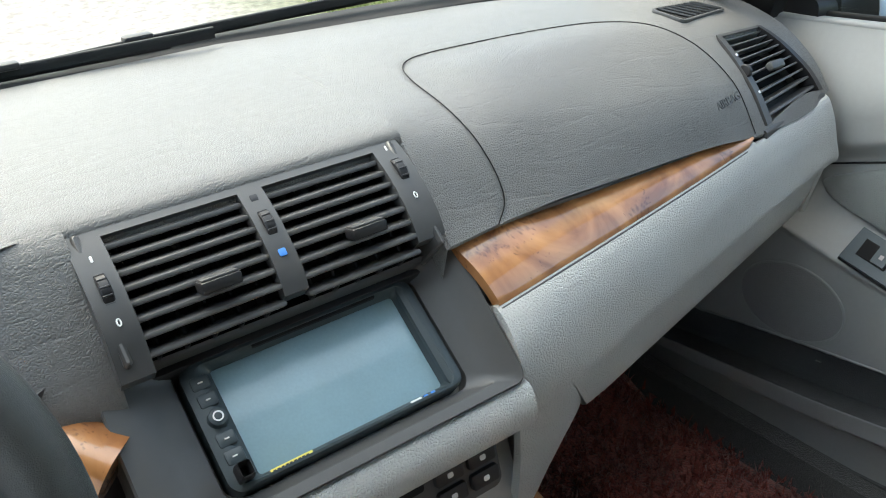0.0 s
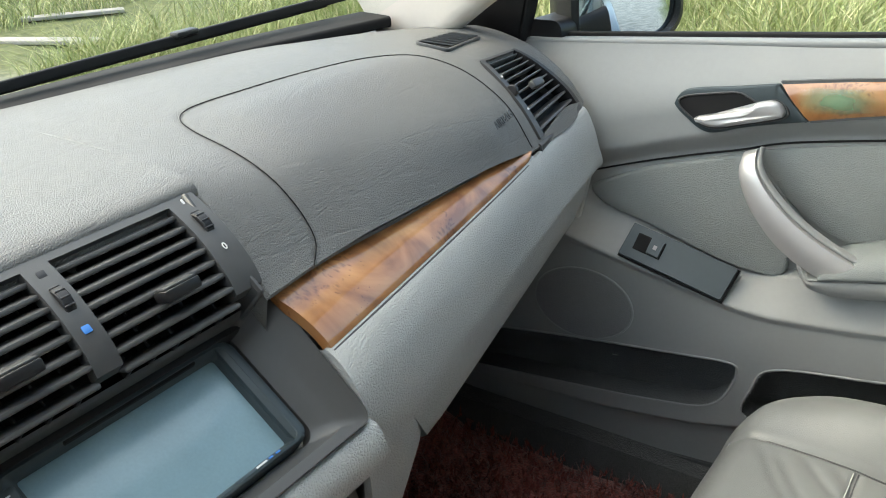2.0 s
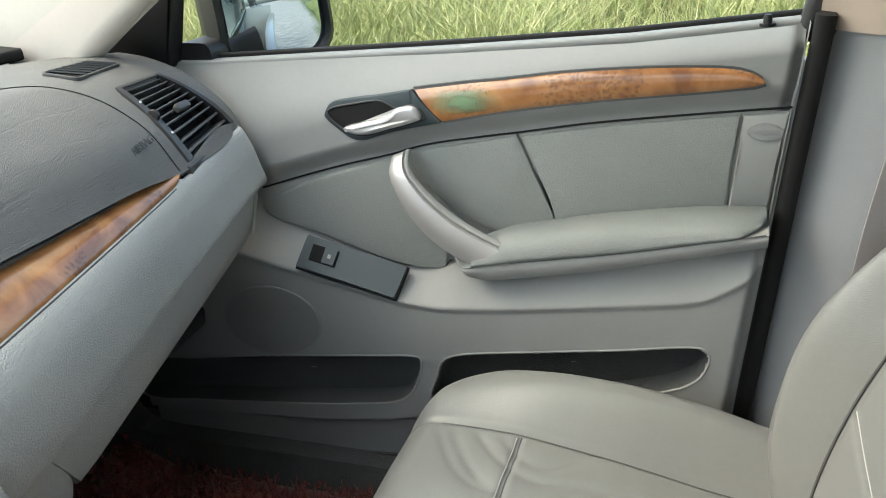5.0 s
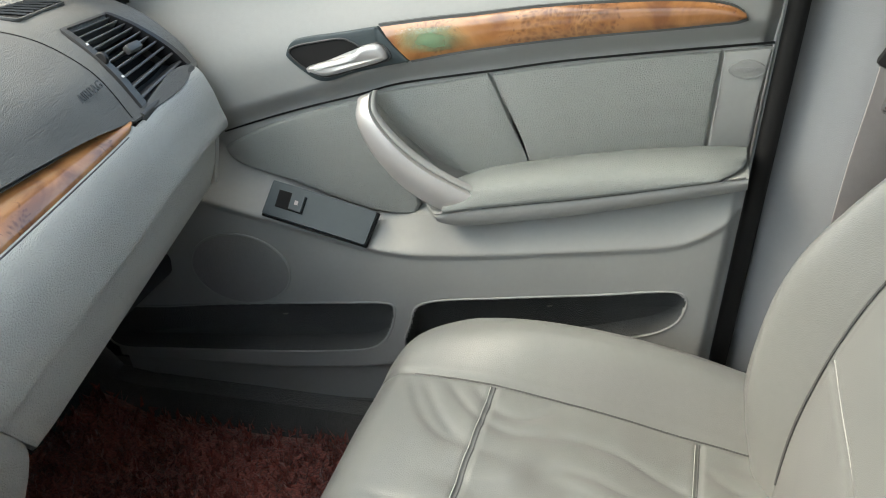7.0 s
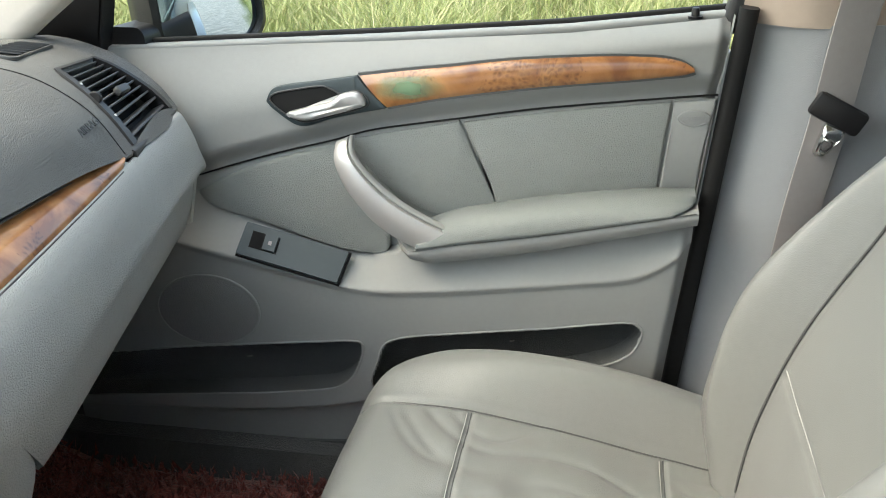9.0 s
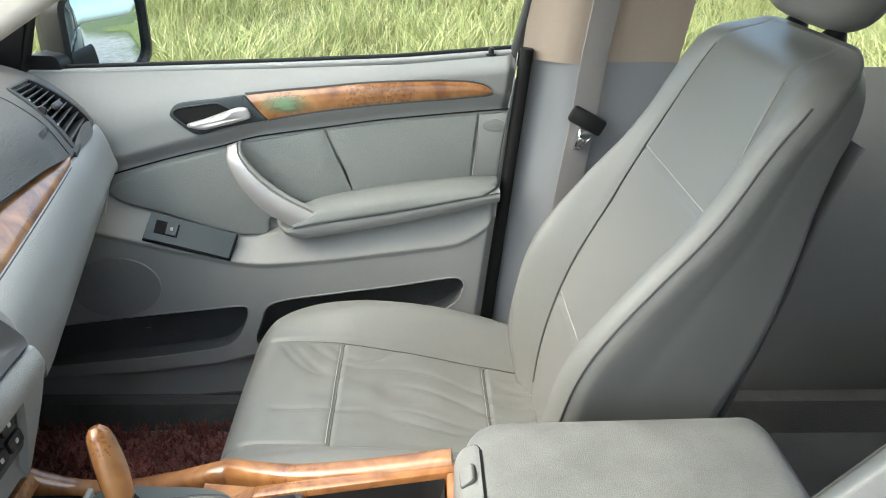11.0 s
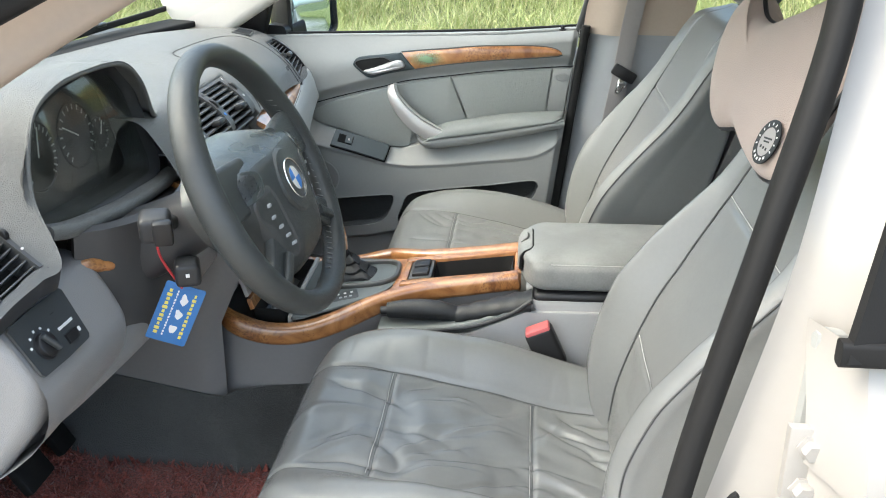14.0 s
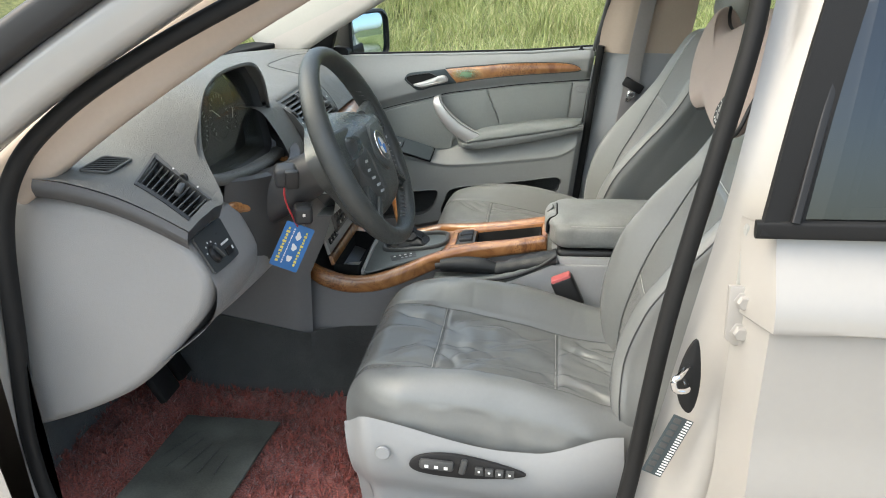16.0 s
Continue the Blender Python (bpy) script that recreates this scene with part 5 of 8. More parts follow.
# end vents and window grilles, on the pad's slope
def end_vent(quad, cs, label):
    """An end vent let into a pad, on four corners: front inner, front outer, rear outer, rear inner."""
    arr = np.array([[tuple(q) for q in k] for k in cs])
    a, b, d, c = (pad_at(x, y, arr)[0] for x, y in quad)
    mid = (a + b + c + d) / 4
    t = thing("end_vent", label, "air vent", "dashboard vents", at=tuple(mid))
    n = ((c - a).cross(b - a)).normalized()
    if n.z < 0:
        n = -n

    def on(u, v, w=0.0):
        """u from inner to outer, v from front to rear."""
        p = (a * (1 - u) + b * u) * (1 - v) + (c * (1 - u) + d * u) * v
        q, nn = pad_at(p.x, p.y, arr)
        return q + nn * w if v <= 1 else p + (q - p) * max(0, 1 - (v - 1) * 20) + n * w

    def bar(u0, u1, v0, v1, name, mat=M_STACK, w=0.0018, depth=0.02, k=10):
        bm = bmesh.new()
        rows = []
        for q in range(k + 1):
            v = v0 + (v1 - v0) * q / k
            rows.append([bm.verts.new(on(u0, v, w - depth)), bm.verts.new(on(u0, v, w)), bm.verts.new(on(u1, v, w)), bm.verts.new(on(u1, v, w - depth))])
        for r0, r1 in zip(rows, rows[1:]):
            for i in range(3):
                bm.faces.new((r0[i], r0[i + 1], r1[i + 1], r1[i]))
        bm.faces.new(rows[0])
        bm.faces.new(rows[-1][::-1])
        return part(name, bm, mat, t)
    bar(0.02, 0.10, -0.02, 1.0, "inner_frame", M_STACK)
    bar(0.93, 1.02, -0.04, 1.0, "outer_frame", M_BLACK)
    bar(0.03, 1.0, -0.045, -0.005, "front_frame", M_STACK, k=1)
    bar(0.12, 0.93, 0.0, 1.0, "backing", M_CAVITY, -0.028, 0.004)
    for k in range(10):
        v = 0.045 + 0.1 * k
        bm = bmesh.new()
        pts = [on(u, v + dv, w) for u, dv, w in ((0.11, -0.008, -0.001), (0.95, -0.008, -0.001), (0.95, 0.016, -0.001), (0.11, 0.016, -0.001), (0.11, -0.03, -0.016), (0.95, -0.03, -0.016), (0.95, -0.012, -0.016), (0.11, -0.012, -0.016))]
        vs = [bm.verts.new(q) for q in pts]
        for f in ((0, 1, 2, 3), (4, 5, 1, 0), (7, 6, 5, 4), (3, 2, 6, 7), (0, 3, 7, 4), (1, 5, 6, 2)):
            bm.faces.new([vs[i] for i in f])
        bmesh.ops.bevel(bm, geom=bm.edges[:], offset=0.0008, segments=1, profile=0.5, affect="EDGES")
        part("slat", bm, M_SLAT, t)
    for u, v in ((0.5, 0.60),):
        p = on(u, v, 0.003)
        part("tab", rbox(0.011, 0.030, 0.010, basis(p, b - a, a - c) @ pose(0, 0, 0, 0, 0, 90), 0.003), M_STACK, t)
    p = on(0.05, 0.5, 0.002)
    part("thumb_wheel", lathe([(0.0, 0.003), (0.007, 0.003), (0.008, 0.002), (0.008, -0.002), (0.007, -0.003), (0, -0.003)], basis(p, a - c, n), 24), M_BLACK, t)
    for v in (0.30, 0.74):
        pm = basis(on(0.05, v, 0.0045), b - a, a - c)
        part("print_mark", plate(rr(0.004, 0.003, 0.0006, 1), flat(pm), 0.0006, 0.0001), M_PRINT, t)
    part("lower_bar", sweep([c.lerp(d, u) + Vector((0.001, 0, -0.009)) for u in (-0.04, 0.3, 0.7, 1.0)], round_profile(0.010, 0.014, 0.004)), M_STACK, t)
    return t


end_vent(VENT_R, cols, "black slatted end vent beside the passenger door")
end_vent(VENT_L, colsL, "black slatted end vent beside the driver's door")


def grille(quad, cs, label):
    """A small slatted outlet on four corners of the pad: front to rear on one side, back on the other."""
    pts = [pad_at(x, y, cs) for x, y in quad]
    c = sum((p for p, n in pts), Vector()) / 4
    nn = sum((n for p, n in pts), Vector()).normalized()
    ux = ((pts[1][0] - pts[0][0]) + (pts[2][0] - pts[3][0])).normalized()
    m = basis(c + nn * 0.001, ux, nn.cross(ux))
    t = thing("window_grille", label, "air grille", "side window grilles", at=tuple(c))
    loc = [m.inverted() @ p for p, n in pts]
    ol = []
    for k in range(4):
        p0, p1, p2 = loc[k - 1], loc[k], loc[(k + 1) % 4]
        a0, a1 = p1 + (p0 - p1).normalized() * 0.008, p1 + (p2 - p1).normalized() * 0.008
        for q in range(6):
            f = q / 5
            w = a0 * (1 - f) ** 2 + p1 * 2 * f * (1 - f) + a1 * f * f
            ol.append((w.x, w.y))
    part("recess", plate([(p * 0.96, q * 0.96) for p, q in ol], flat(m), 0.0016, 0.0004), M_CAVITY, t)
    part("rim", sweep([m @ Vector((p, q, 0.001)) for p, q in ol], round_profile(0.004, 0.005, 0.0012, 2), m.to_3x3() @ Vector((0, 0, 1)), True), M_STACK, t)
    mid = lambda f: ((loc[0] * (1 - f) + loc[1] * f), (loc[3] * (1 - f) + loc[2] * f))
    for k in range(6):
        f = (k + 0.7) / 7.0
        lo, hi = mid(f)[0], mid(min(1, f + 0.13))[1]
        lo, hi = lo.lerp(hi, 0.06), lo.lerp(hi, 0.94)
        part("slat", sweep([m @ Vector((lo.x, lo.y, 0.003)), m @ Vector((hi.x, hi.y, 0.003))], [(-0.0022, -0.003), (0.0036, 0.0002), (0.0028, 0.0022), (-0.0030, -0.0012)], m.to_3x3() @ Vector((0, 0, 1))), M_STACK, t)


grille([(-0.828, 0.534), (-0.842, 0.630), (-0.812, 0.654), (-0.787, 0.545)], cols, "small black slatted grille for the passenger window")
grille([(-0.846, -0.737), (-0.833, -0.680), (-0.789, -0.668), (-0.802, -0.725)], colsL, "small black slatted grille for the driver's window")

# raised lettering on the airbag lid
lp, ln = pad_at(-0.689, 0.505, cols)
lu = Vector((-0.22, 1, 0))
lu = (lu - ln * lu.dot(ln)).normalized()
lettering("AIRBAG", basis(lp + ln * 0.0062, lu, ln.cross(lu)), 0.014, M_STACK, dash, 0.0007)

# driver's lower panels
SIDE = [(-1.08, 1.14), (-0.985, 1.146), (-0.924, 1.143), (-0.84, 1.138), (-0.76, 1.122), (-0.70, 1.097), (-0.665, 1.073), (-0.640, 1.035), (-0.634, 1.003), (-0.650, 0.955), (-0.680, 0.915), (-0.73, 0.855), (-0.79, 0.80), (-0.86, 0.760), (-0.93, 0.729), (-1.02, 0.697), (-1.08, 0.682)]
so = [(v.x, v.y) for v in spline([(a, b, 0) for a, b in SIDE], 60)] + [(-1.14, 0.9)]
part("driver_side_panel", plate(so, lambda u, v, w: Vector((u, -0.725 - w, v)), 0.035, 0.022, 6), M_SIDE, dash, "light grey side panel of the dashboard")


def bolster(i, j):
    u = i / 30
    y = -0.757 + 0.225 * u
    back = 0.030 * ease(0.86, 1.0, u) ** 2
    return spline([(-0.705 - back, y, 1.083), (-0.668 - back, y, 1.077), (-0.634 - back, y, 1.018), (-0.628 - back, y, 0.985), (-0.640 - back, y, 0.945), (-0.675 - back, y, 0.905), (-0.76, y, 0.84)], 36)[j]


part("knee_bolster", grid(bolster, 31, 36), M_SIDE, dash, "light grey knee panel")
part("knee_roll", sweep(spline([(-0.735, -0.735, 0.905), (-0.690, -0.62, 0.925), (-0.655, -0.42, 0.945), (-0.645, -0.235, 0.962)], 24), round_profile(0.055, 0.060, 0.022)), M_SIDE, dash, "light grey roll under the column")
part("knee_lower", grid(lambda i, j: Vector((-0.71 - 0.25 * j / 10, -0.74 + 0.50 * i / 20, 0.895 + 0.02 * i / 20 - 0.12 * j / 10)), 21, 11), M_SIDE, dash)
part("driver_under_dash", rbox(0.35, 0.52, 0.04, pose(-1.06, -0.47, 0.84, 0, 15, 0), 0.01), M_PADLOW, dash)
part("wood_cap", sweep(spline([(-0.680, -0.572, 1.072), (-0.668, -0.548, 1.070), (-0.657, -0.526, 1.062), (-0.652, -0.512, 1.052)], 14), round_profile(0.026, 0.022, 0.009), (0, 0, 1), False, [0.35, 0.62, 0.8, 0.92, 1, 1, 1, 1, 1, 0.97, 0.9, 0.78, 0.6, 0.35]), M_WOOD, dash, "small walnut end cap")
part("wood_piece", sweep(spline([(-0.655, -0.275, 1.065), (-0.635, -0.245, 1.065), (-0.615, -0.222, 1.05)], 8), round_profile(0.045, 0.05, 0.014)), M_WOOD, dash, "glossy walnut piece beside the radio")


# light switch
ls = thing("light_switch", "black rotary light switch panel with white marks", "light switch", at=(-0.645, -0.69, 1.04))
LS = [Vector((-0.666, -0.752, 1.080)), Vector((-0.666, -0.637, 1.078)), Vector((-0.632, -0.752, 1.021)), Vector((-0.632, -0.645, 1.016))]


def on_switch(u, v, w):
    """u from the door side inwards, v down the panel's slope."""
    return (LS[0] * (1 - u) + LS[1] * u) * (1 - v) + (LS[2] * (1 - u) + LS[3] * u) * v + Vector((0.87, 0, 0.50)) * (w + 0.001)


part("panel", plate([(0.0, 0.06), (0.04, 0.0), (0.5, -0.02), (0.96, 0.0), (1.0, 0.06), (1.0, 0.94), (0.96, 1.0), (0.5, 1.02), (0.04, 1.0), (0.0, 0.94)], on_switch, 0.004, 0.0005), M_SWITCH, ls)
km = basis(on_switch(0.30, 0.60, 0.003), LS[1] - LS[0], LS[0] - LS[2]) @ Matrix.Scale(0.80, 4)
part("knob", lathe([(0.0, 0.011), (0.016, 0.011), (0.0185, 0.009), (0.0195, 0.003), (0.022, 0.002), (0.022, 0), (0, 0)], km, 32), M_BLACK, ls)
part("knob_grip", rbox(0.0075, 0.034, 0.010, km @ pose(0, 0, 0.014, 0, 0, 25), 0.003, 3), M_SWITCH, ls)
part("thumb_wheel", lathe([(0, 0.004), (0.009, 0.004), (0.009, -0.004), (0, -0.004)], basis(on_switch(0.66, 0.26, -0.005), LS[1] - LS[0], LS[0] - LS[2]) @ pose(0, 0, 0, 0, 90, 0), 20), M_BLACK, ls)
part("button", plate([(0.62, 0.68), (0.82, 0.68), (0.82, 0.86), (0.62, 0.86)], on_switch, 0.007, 0.0006), M_BLACK, ls)
for a in range(5):
    q = radians(160 - 32 * a)
    part("print_mark", rbox(0.0045, 0.0038, 0.0006, km @ pose(0.028 * math.cos(q), 0.026 * math.sin(q), 0.0018), 0.0002, 1), M_PRINT, ls)
part("print_mark", plate([(0.60, 0.52), (0.88, 0.52), (0.88, 0.57), (0.60, 0.57)], on_switch, 0.0048, 0.0002), M_PRINT, ls)
part("print_mark", plate([(0.87, 0.72), (0.91, 0.72), (0.91, 0.80), (0.87, 0.80)], on_switch, 0.0048, 0.0002), M_PRINT, ls)


# ---- passenger door ----
CREASE = [(-0.98, 0.88), (-0.72, 0.962), (-0.699, 0.969), (-0.623, 0.992), (-0.552, 1.011), (-0.489, 1.026), (-0.436, 1.041), (-0.367, 1.052), (-0.301, 1.061), (-0.218, 1.073), (-0.152, 1.080), (-0.089, 1.086), (-0.033, 1.091), (0.05, 1.098)]
LEDGE = [(-0.986, 0.944), (-0.806, 0.904), (-0.706, 0.876), (-0.631, 0.857), (-0.560, 0.840), (-0.483, 0.823), (-0.447, 0.818), (-0.411, 0.817), (-0.313, 0.825), (-0.217, 0.837), (-0.140, 0.847), (-0.073, 0.858), (-0.042, 0.873), (-0.014, 0.895), (0.044, 0.949)]
SHELF = [(-0.98, 0.99), (-0.72, 0.955), (-0.682, 0.918), (-0.613, 0.897), (-0.562, 0.880), (-0.512, 0.864), (-0.47, 0.857), (-0.43, 0.860), (-0.38, 0.874), (-0.337, 0.872), (-0.212, 0.893), (-0.11, 0.915), (-0.021, 0.938), (0.05, 0.99)]
BELT = [(-0.98, 1.14), (-0.649, 1.152), (-0.397, 1.161), (-0.173, 1.171), (0.02, 1.187), (0.06, 1.19)]


def door_y(x, z):
    """The door panel's skin: sloping top, undercut band, insert field, shelf down to the ledge, plain lower panel."""
    c, lg, sh = curve2(x, CREASE), curve2(x, LEDGE), curve2(x, SHELF)
    if z >= c:
        return 0.745 + 0.049 * ease(c + 0.065, 1.205, z) + 0.019 * (1 - ease(0.0, 0.034, z - c) if z - c < 0.034 else 0)
    y = 0.764
    inner = 0.760 - 0.022 * ease(-0.47, -0.38, x)
    if z < sh:
        y = inner + (0.711 - inner) * min(1, (sh - z) / max(0.012, sh - lg)) ** 1.15
    if z < lg:
        y = 0.711 + 0.004 * ease(0.0, 0.012, lg - z) + 0.008 * ease(0.0, 0.20, lg - z)
    return y


def door_edge(z):
    return 0.030 + (z - 1.194) * 0.103


door = thing("door_passenger", "closed grey passenger door with walnut trim and armrest", "car door", at=(-0.4, 0.78, 0.45))


def outline(pts, n=60):
    return [(v.x, v.y) for v in spline([(a, b, 0) for a, b in pts], n, True)]


POCKET_FRONT = outline([(-0.985, 0.655), (-0.85, 0.678), (-0.742, 0.694), (-0.548, 0.718), (-0.48, 0.726), (-0.460, 0.720), (-0.466, 0.690), (-0.484, 0.655), (-0.515, 0.634), (-0.58, 0.622), (-0.661, 0.611), (-0.872, 0.590), (-0.985, 0.585)], 70)
POCKET_REAR = outline([(-0.412, 0.733), (-0.292, 0.754), (-0.177, 0.770), (-0.085, 0.785), (-0.058, 0.780), (-0.057, 0.757), (-0.074, 0.728), (-0.124, 0.704), (-0.296, 0.655), (-0.41, 0.638), (-0.452, 0.645), (-0.440, 0.690)], 70)


def inside(poly, x, z):
    """How far the points of two arrays lie inside an outline, below nought outside."""
    p = np.array(poly)
    q = np.roll(p, -1, 0)
    best, hit = np.full(x.shape, 9.0), np.zeros(x.shape, bool)
    for (ax, az), (bx, bz) in zip(p, q):
        dx, dz = bx - ax, bz - az
        t = np.clip(((x - ax) * dx + (z - az) * dz) / (dx * dx + dz * dz + 1e-12), 0, 1)
        best = np.minimum(best, np.hypot(x - ax - t * dx, z - az - t * dz))
        if dz:
            hit ^= ((az > z) != (bz > z)) & (x < dx * (z - az) / dz + ax)
    return np.where(hit, best, -best)


NX, NZ = 300, 300
gx, gz = np.zeros((NX, NZ)), np.zeros((NX, NZ))
for i in range(NX):
    f = i / (NX - 1)
    zt = curve1(-0.98 + f, BELT)
    for j in range(NZ):
        z = 0.42 + (zt - 0.42) * j / (NZ - 1)
        gx[i, j], gz[i, j] = -0.98 + f * (door_edge(z) + 0.98), z
hollow = np.maximum(inside(POCKET_FRONT, gx, gz), inside(POCKET_REAR, gx, gz))
foot = np.interp(gx, [-0.98, -0.845, -0.666, -0.528, -0.45, -0.3, 0.0], [0.565, 0.571, 0.582, 0.600, 0.62, 0.62, 0.655])


def door_pt(i, j):
    x, z, f = gx[i, j], gz[i, j], i / (NX - 1)
    y = door_y(x, z) + 0.014 * ease(0.0, 0.012, foot[i, j] - z)
    return Vector((x, y + 0.018 * ease(0.985, 1.0, f), z))


skin = grid(door_pt, NX, NZ)
skin.faces.ensure_lookup_table()
bmesh.ops.delete(skin, geom=[skin.faces[i * (NZ - 1) + j] for i in range(NX - 1) for j in range(NZ - 1) if hollow[i:i + 2, j:j + 2].min() > 0.0005], context="FACES")
part("panel", skin, M_DOOR, door, "moulded grey door panel with map pockets", 60)
for line in (POCKET_FRONT, POCKET_REAR):
    rim_line = [Vector((u, door_y(u, v) + 0.0005, v)) for u, v in line]
    mid_u, mid_v = sum(u for u, v in line) / len(line), sum(v for u, v in line) / len(line)
    part("pocket_lip", sweep(rim_line, ring_profile(0.0018, 8), (0, 1, 0), True), M_DOOR, door)

    def pocket(i, j):
        u, v = line[i]
        f, d = ((1, 0.0), (1, 0.012), (0.99, 0.036), (0.96, 0.042), (0.5, 0.042), (0.02, 0.042))[j]
        return Vector((mid_u + (u - mid_u) * f, door_y(u, v) * (1 if j < 4 else 0) + (0.715 if j >= 4 else 0) + d, mid_v + (v - mid_v) * f))
    part("pocket_liner", grid(pocket, len(line), 6, True, False), M_POCKET, door, "dark felt lining of the map pocket", 60)
CUTLINE = [Vector((x, 0.7625, curve2(x, CREASE) - 0.0008)) for x in [-0.70 + 0.72 * k / 60 for k in range(61)]]
part("band_seam", sweep(CUTLINE, ring_profile(0.0014, 6)), M_CAVITY, door)


# dark strip over the door's foot: shade put into colour on the same plastic
def low_shade(i, j):
    x = -0.98 + 0.95 * i / 50
    z = 0.425 + (0.085 + (x + 0.70) * 0.08) * j / 8
    return Vector((x, door_y(x, z) + 0.009, z))


part("lower_shade", solid(grid(low_shade, 51, 9), 0.006, (0, 1, 0)), M_DOORSHADE, door, "dark strip painting the shade low on the door")
part("belt_cap", sweep([Vector((x, 0.800, curve1(x, BELT) - 0.002)) for x in [-0.95 + 0.98 * k / 20 for k in range(21)]], round_profile(0.02, 0.012, 0.005)), M_DOOR, door)
part("glass_seal", sweep([Vector((x, 0.815, curve1(x, BELT) + 0.003)) for x in [-0.80 + 0.83 * k / 20 for k in range(21)]], round_profile(0.010, 0.012, 0.003)), M_RUBBER, door)
part("outer_skin", rbox(1.08, 0.02, 0.70, pose(-0.47, 0.90, 0.77), 0.006), M_WHITE, door)
part("shut_face", grid(lambda i, j: Vector((door_edge(0.42 + 0.77 * i / 20) + 0.002, 0.765 + 0.135 * j / 4, 0.42 + 0.77 * i / 20)), 21, 5), M_DOOR, door)
pane = part("window_pane", sheet([[(-0.84 + 0.29 * k, 0.822, 1.13 + 0.008 * k), (-0.72 + 0.26 * k, 0.80, 1.32), (-0.46 + 0.19 * k, 0.715, 1.57)] for k in range(4)], 14), M_GLASS, door, "clear side window glass")
pane.visible_shadow = False
part("window_frame_rear", sweep(spline([(0.040, 0.80, 1.165), (0.075, 0.785, 1.32), (0.12, 0.72, 1.56)], 12), round_profile(0.045, 0.035, 0.008), (0, 1, 0)), M_PADLOW, door, "dark rear window frame")
part("window_frame_top", sweep(spline([(-0.80, 0.79, 1.27), (-0.62, 0.77, 1.41), (-0.40, 0.72, 1.54), (-0.1, 0.69, 1.585), (0.12, 0.69, 1.585)], 20), round_profile(0.04, 0.04, 0.01), (0, 1, 0)), M_PADLOW, door)


def fixed(y):
    return lambda u, v, w: Vector((u, y - w, v))


def strip_plate(top, bottom, y_of, n=60, m=10, crown=0.006, thick=0.01):
    """A long crowned strip between a top and a bottom line given as (x, z) rows."""
    t, b = spline([(p, q, 0) for p, q in top], n), spline([(p, q, 0) for p, q in bottom], n)

    def at(i, j):
        f = min(1, max(0, (j - 1) / (m - 1)))
        p = t[i] * (1 - f) + b[i] * f
        back = thick if j in (0, m + 1) else 0
        return Vector((p.x, y_of(p.x, p.y) - crown * math.sin(math.pi * f) ** 0.6 - 0.002 + back, p.y))
    return grid(at, n, m + 2, False, True, True)


def flat_y(x, z):
    return min(0.747, door_y(x, z)) - 0.001


WOOD_TOP = [(-0.437, 1.1215), (-0.368, 1.129), (-0.311, 1.134), (-0.244, 1.141), (-0.179, 1.145), (-0.11, 1.147), (-0.055, 1.1455), (-0.028, 1.1405), (-0.0135, 1.1325)]
WOOD_LOW = [(-0.402, 1.079), (-0.342, 1.090), (-0.286, 1.098), (-0.218, 1.106), (-0.153, 1.112), (-0.091, 1.117), (-0.045, 1.1215), (-0.025, 1.1235), (-0.0125, 1.1275)]
part("wood_trim", strip_plate(WOOD_TOP, WOOD_LOW, flat_y, 70, 12, 0.005), M_WOOD, door, "glossy walnut burl door strip")
# shadow line round the walnut, drawn as a dark plate
part("trim_shadow", strip_plate([(x - 0.002, z + 0.0028) for x, z in WOOD_TOP], [(x + 0.002, z - 0.0028) for x, z in WOOD_LOW], flat_y, 70, 4, 0.0, 0.006), M_DOORSHADE, door)
# green reflection in the lacquer, painted as a thin coloured layer
part("reflection_patch", strip_plate([(-0.424, 1.122), (-0.38, 1.125), (-0.325, 1.130)], [(-0.404, 1.083), (-0.36, 1.089), (-0.318, 1.096)], flat_y, 24, 14, 0.0062, 0.004), M_GREENREFLECTION, door, "greenish reflection painted on the walnut strip")
# handle bowl: dark bezel, black well, silver lever
bez = outline([(-0.571, 1.088), (-0.560, 1.103), (-0.537, 1.109), (-0.489, 1.1145), (-0.445, 1.1205), (-0.439, 1.120), (-0.422, 1.100), (-0.405, 1.081), (-0.407, 1.077), (-0.441, 1.0705), (-0.481, 1.062), (-0.514, 1.052), (-0.534, 1.054), (-0.556, 1.070), (-0.568, 1.081)], 90)
part("handle_bezel", plate(bez, lambda u, v, w: Vector((u, flat_y(u, v) + 0.001 - w, v)), 0.006, 0.003), M_BEZEL, door, "blue-black handle bezel")
well = outline([(-0.564, 1.089), (-0.555, 1.098), (-0.522, 1.104), (-0.489, 1.108), (-0.474, 1.103), (-0.462, 1.098), (-0.440, 1.102), (-0.427, 1.092), (-0.431, 1.080), (-0.476, 1.068), (-0.510, 1.059), (-0.530, 1.061), (-0.552, 1.075)], 70)
part("handle_well", plate(well, fixed(0.7405), 0.0012, 0.0003), M_CAVITY, door)
part("well_rim", sweep([Vector((u, 0.7385, v)) for u, v in well], ring_profile(0.0012, 6), (0, 1, 0), True), M_STACK, door)
LEVER = outline([(-0.541, 1.071), (-0.514, 1.0795), (-0.476, 1.089), (-0.464, 1.0975), (-0.450, 1.1015), (-0.438, 1.101), (-0.431, 1.094), (-0.429, 1.087), (-0.435, 1.081), (-0.476, 1.0705), (-0.509, 1.0625), (-0.528, 1.0635)], 60)
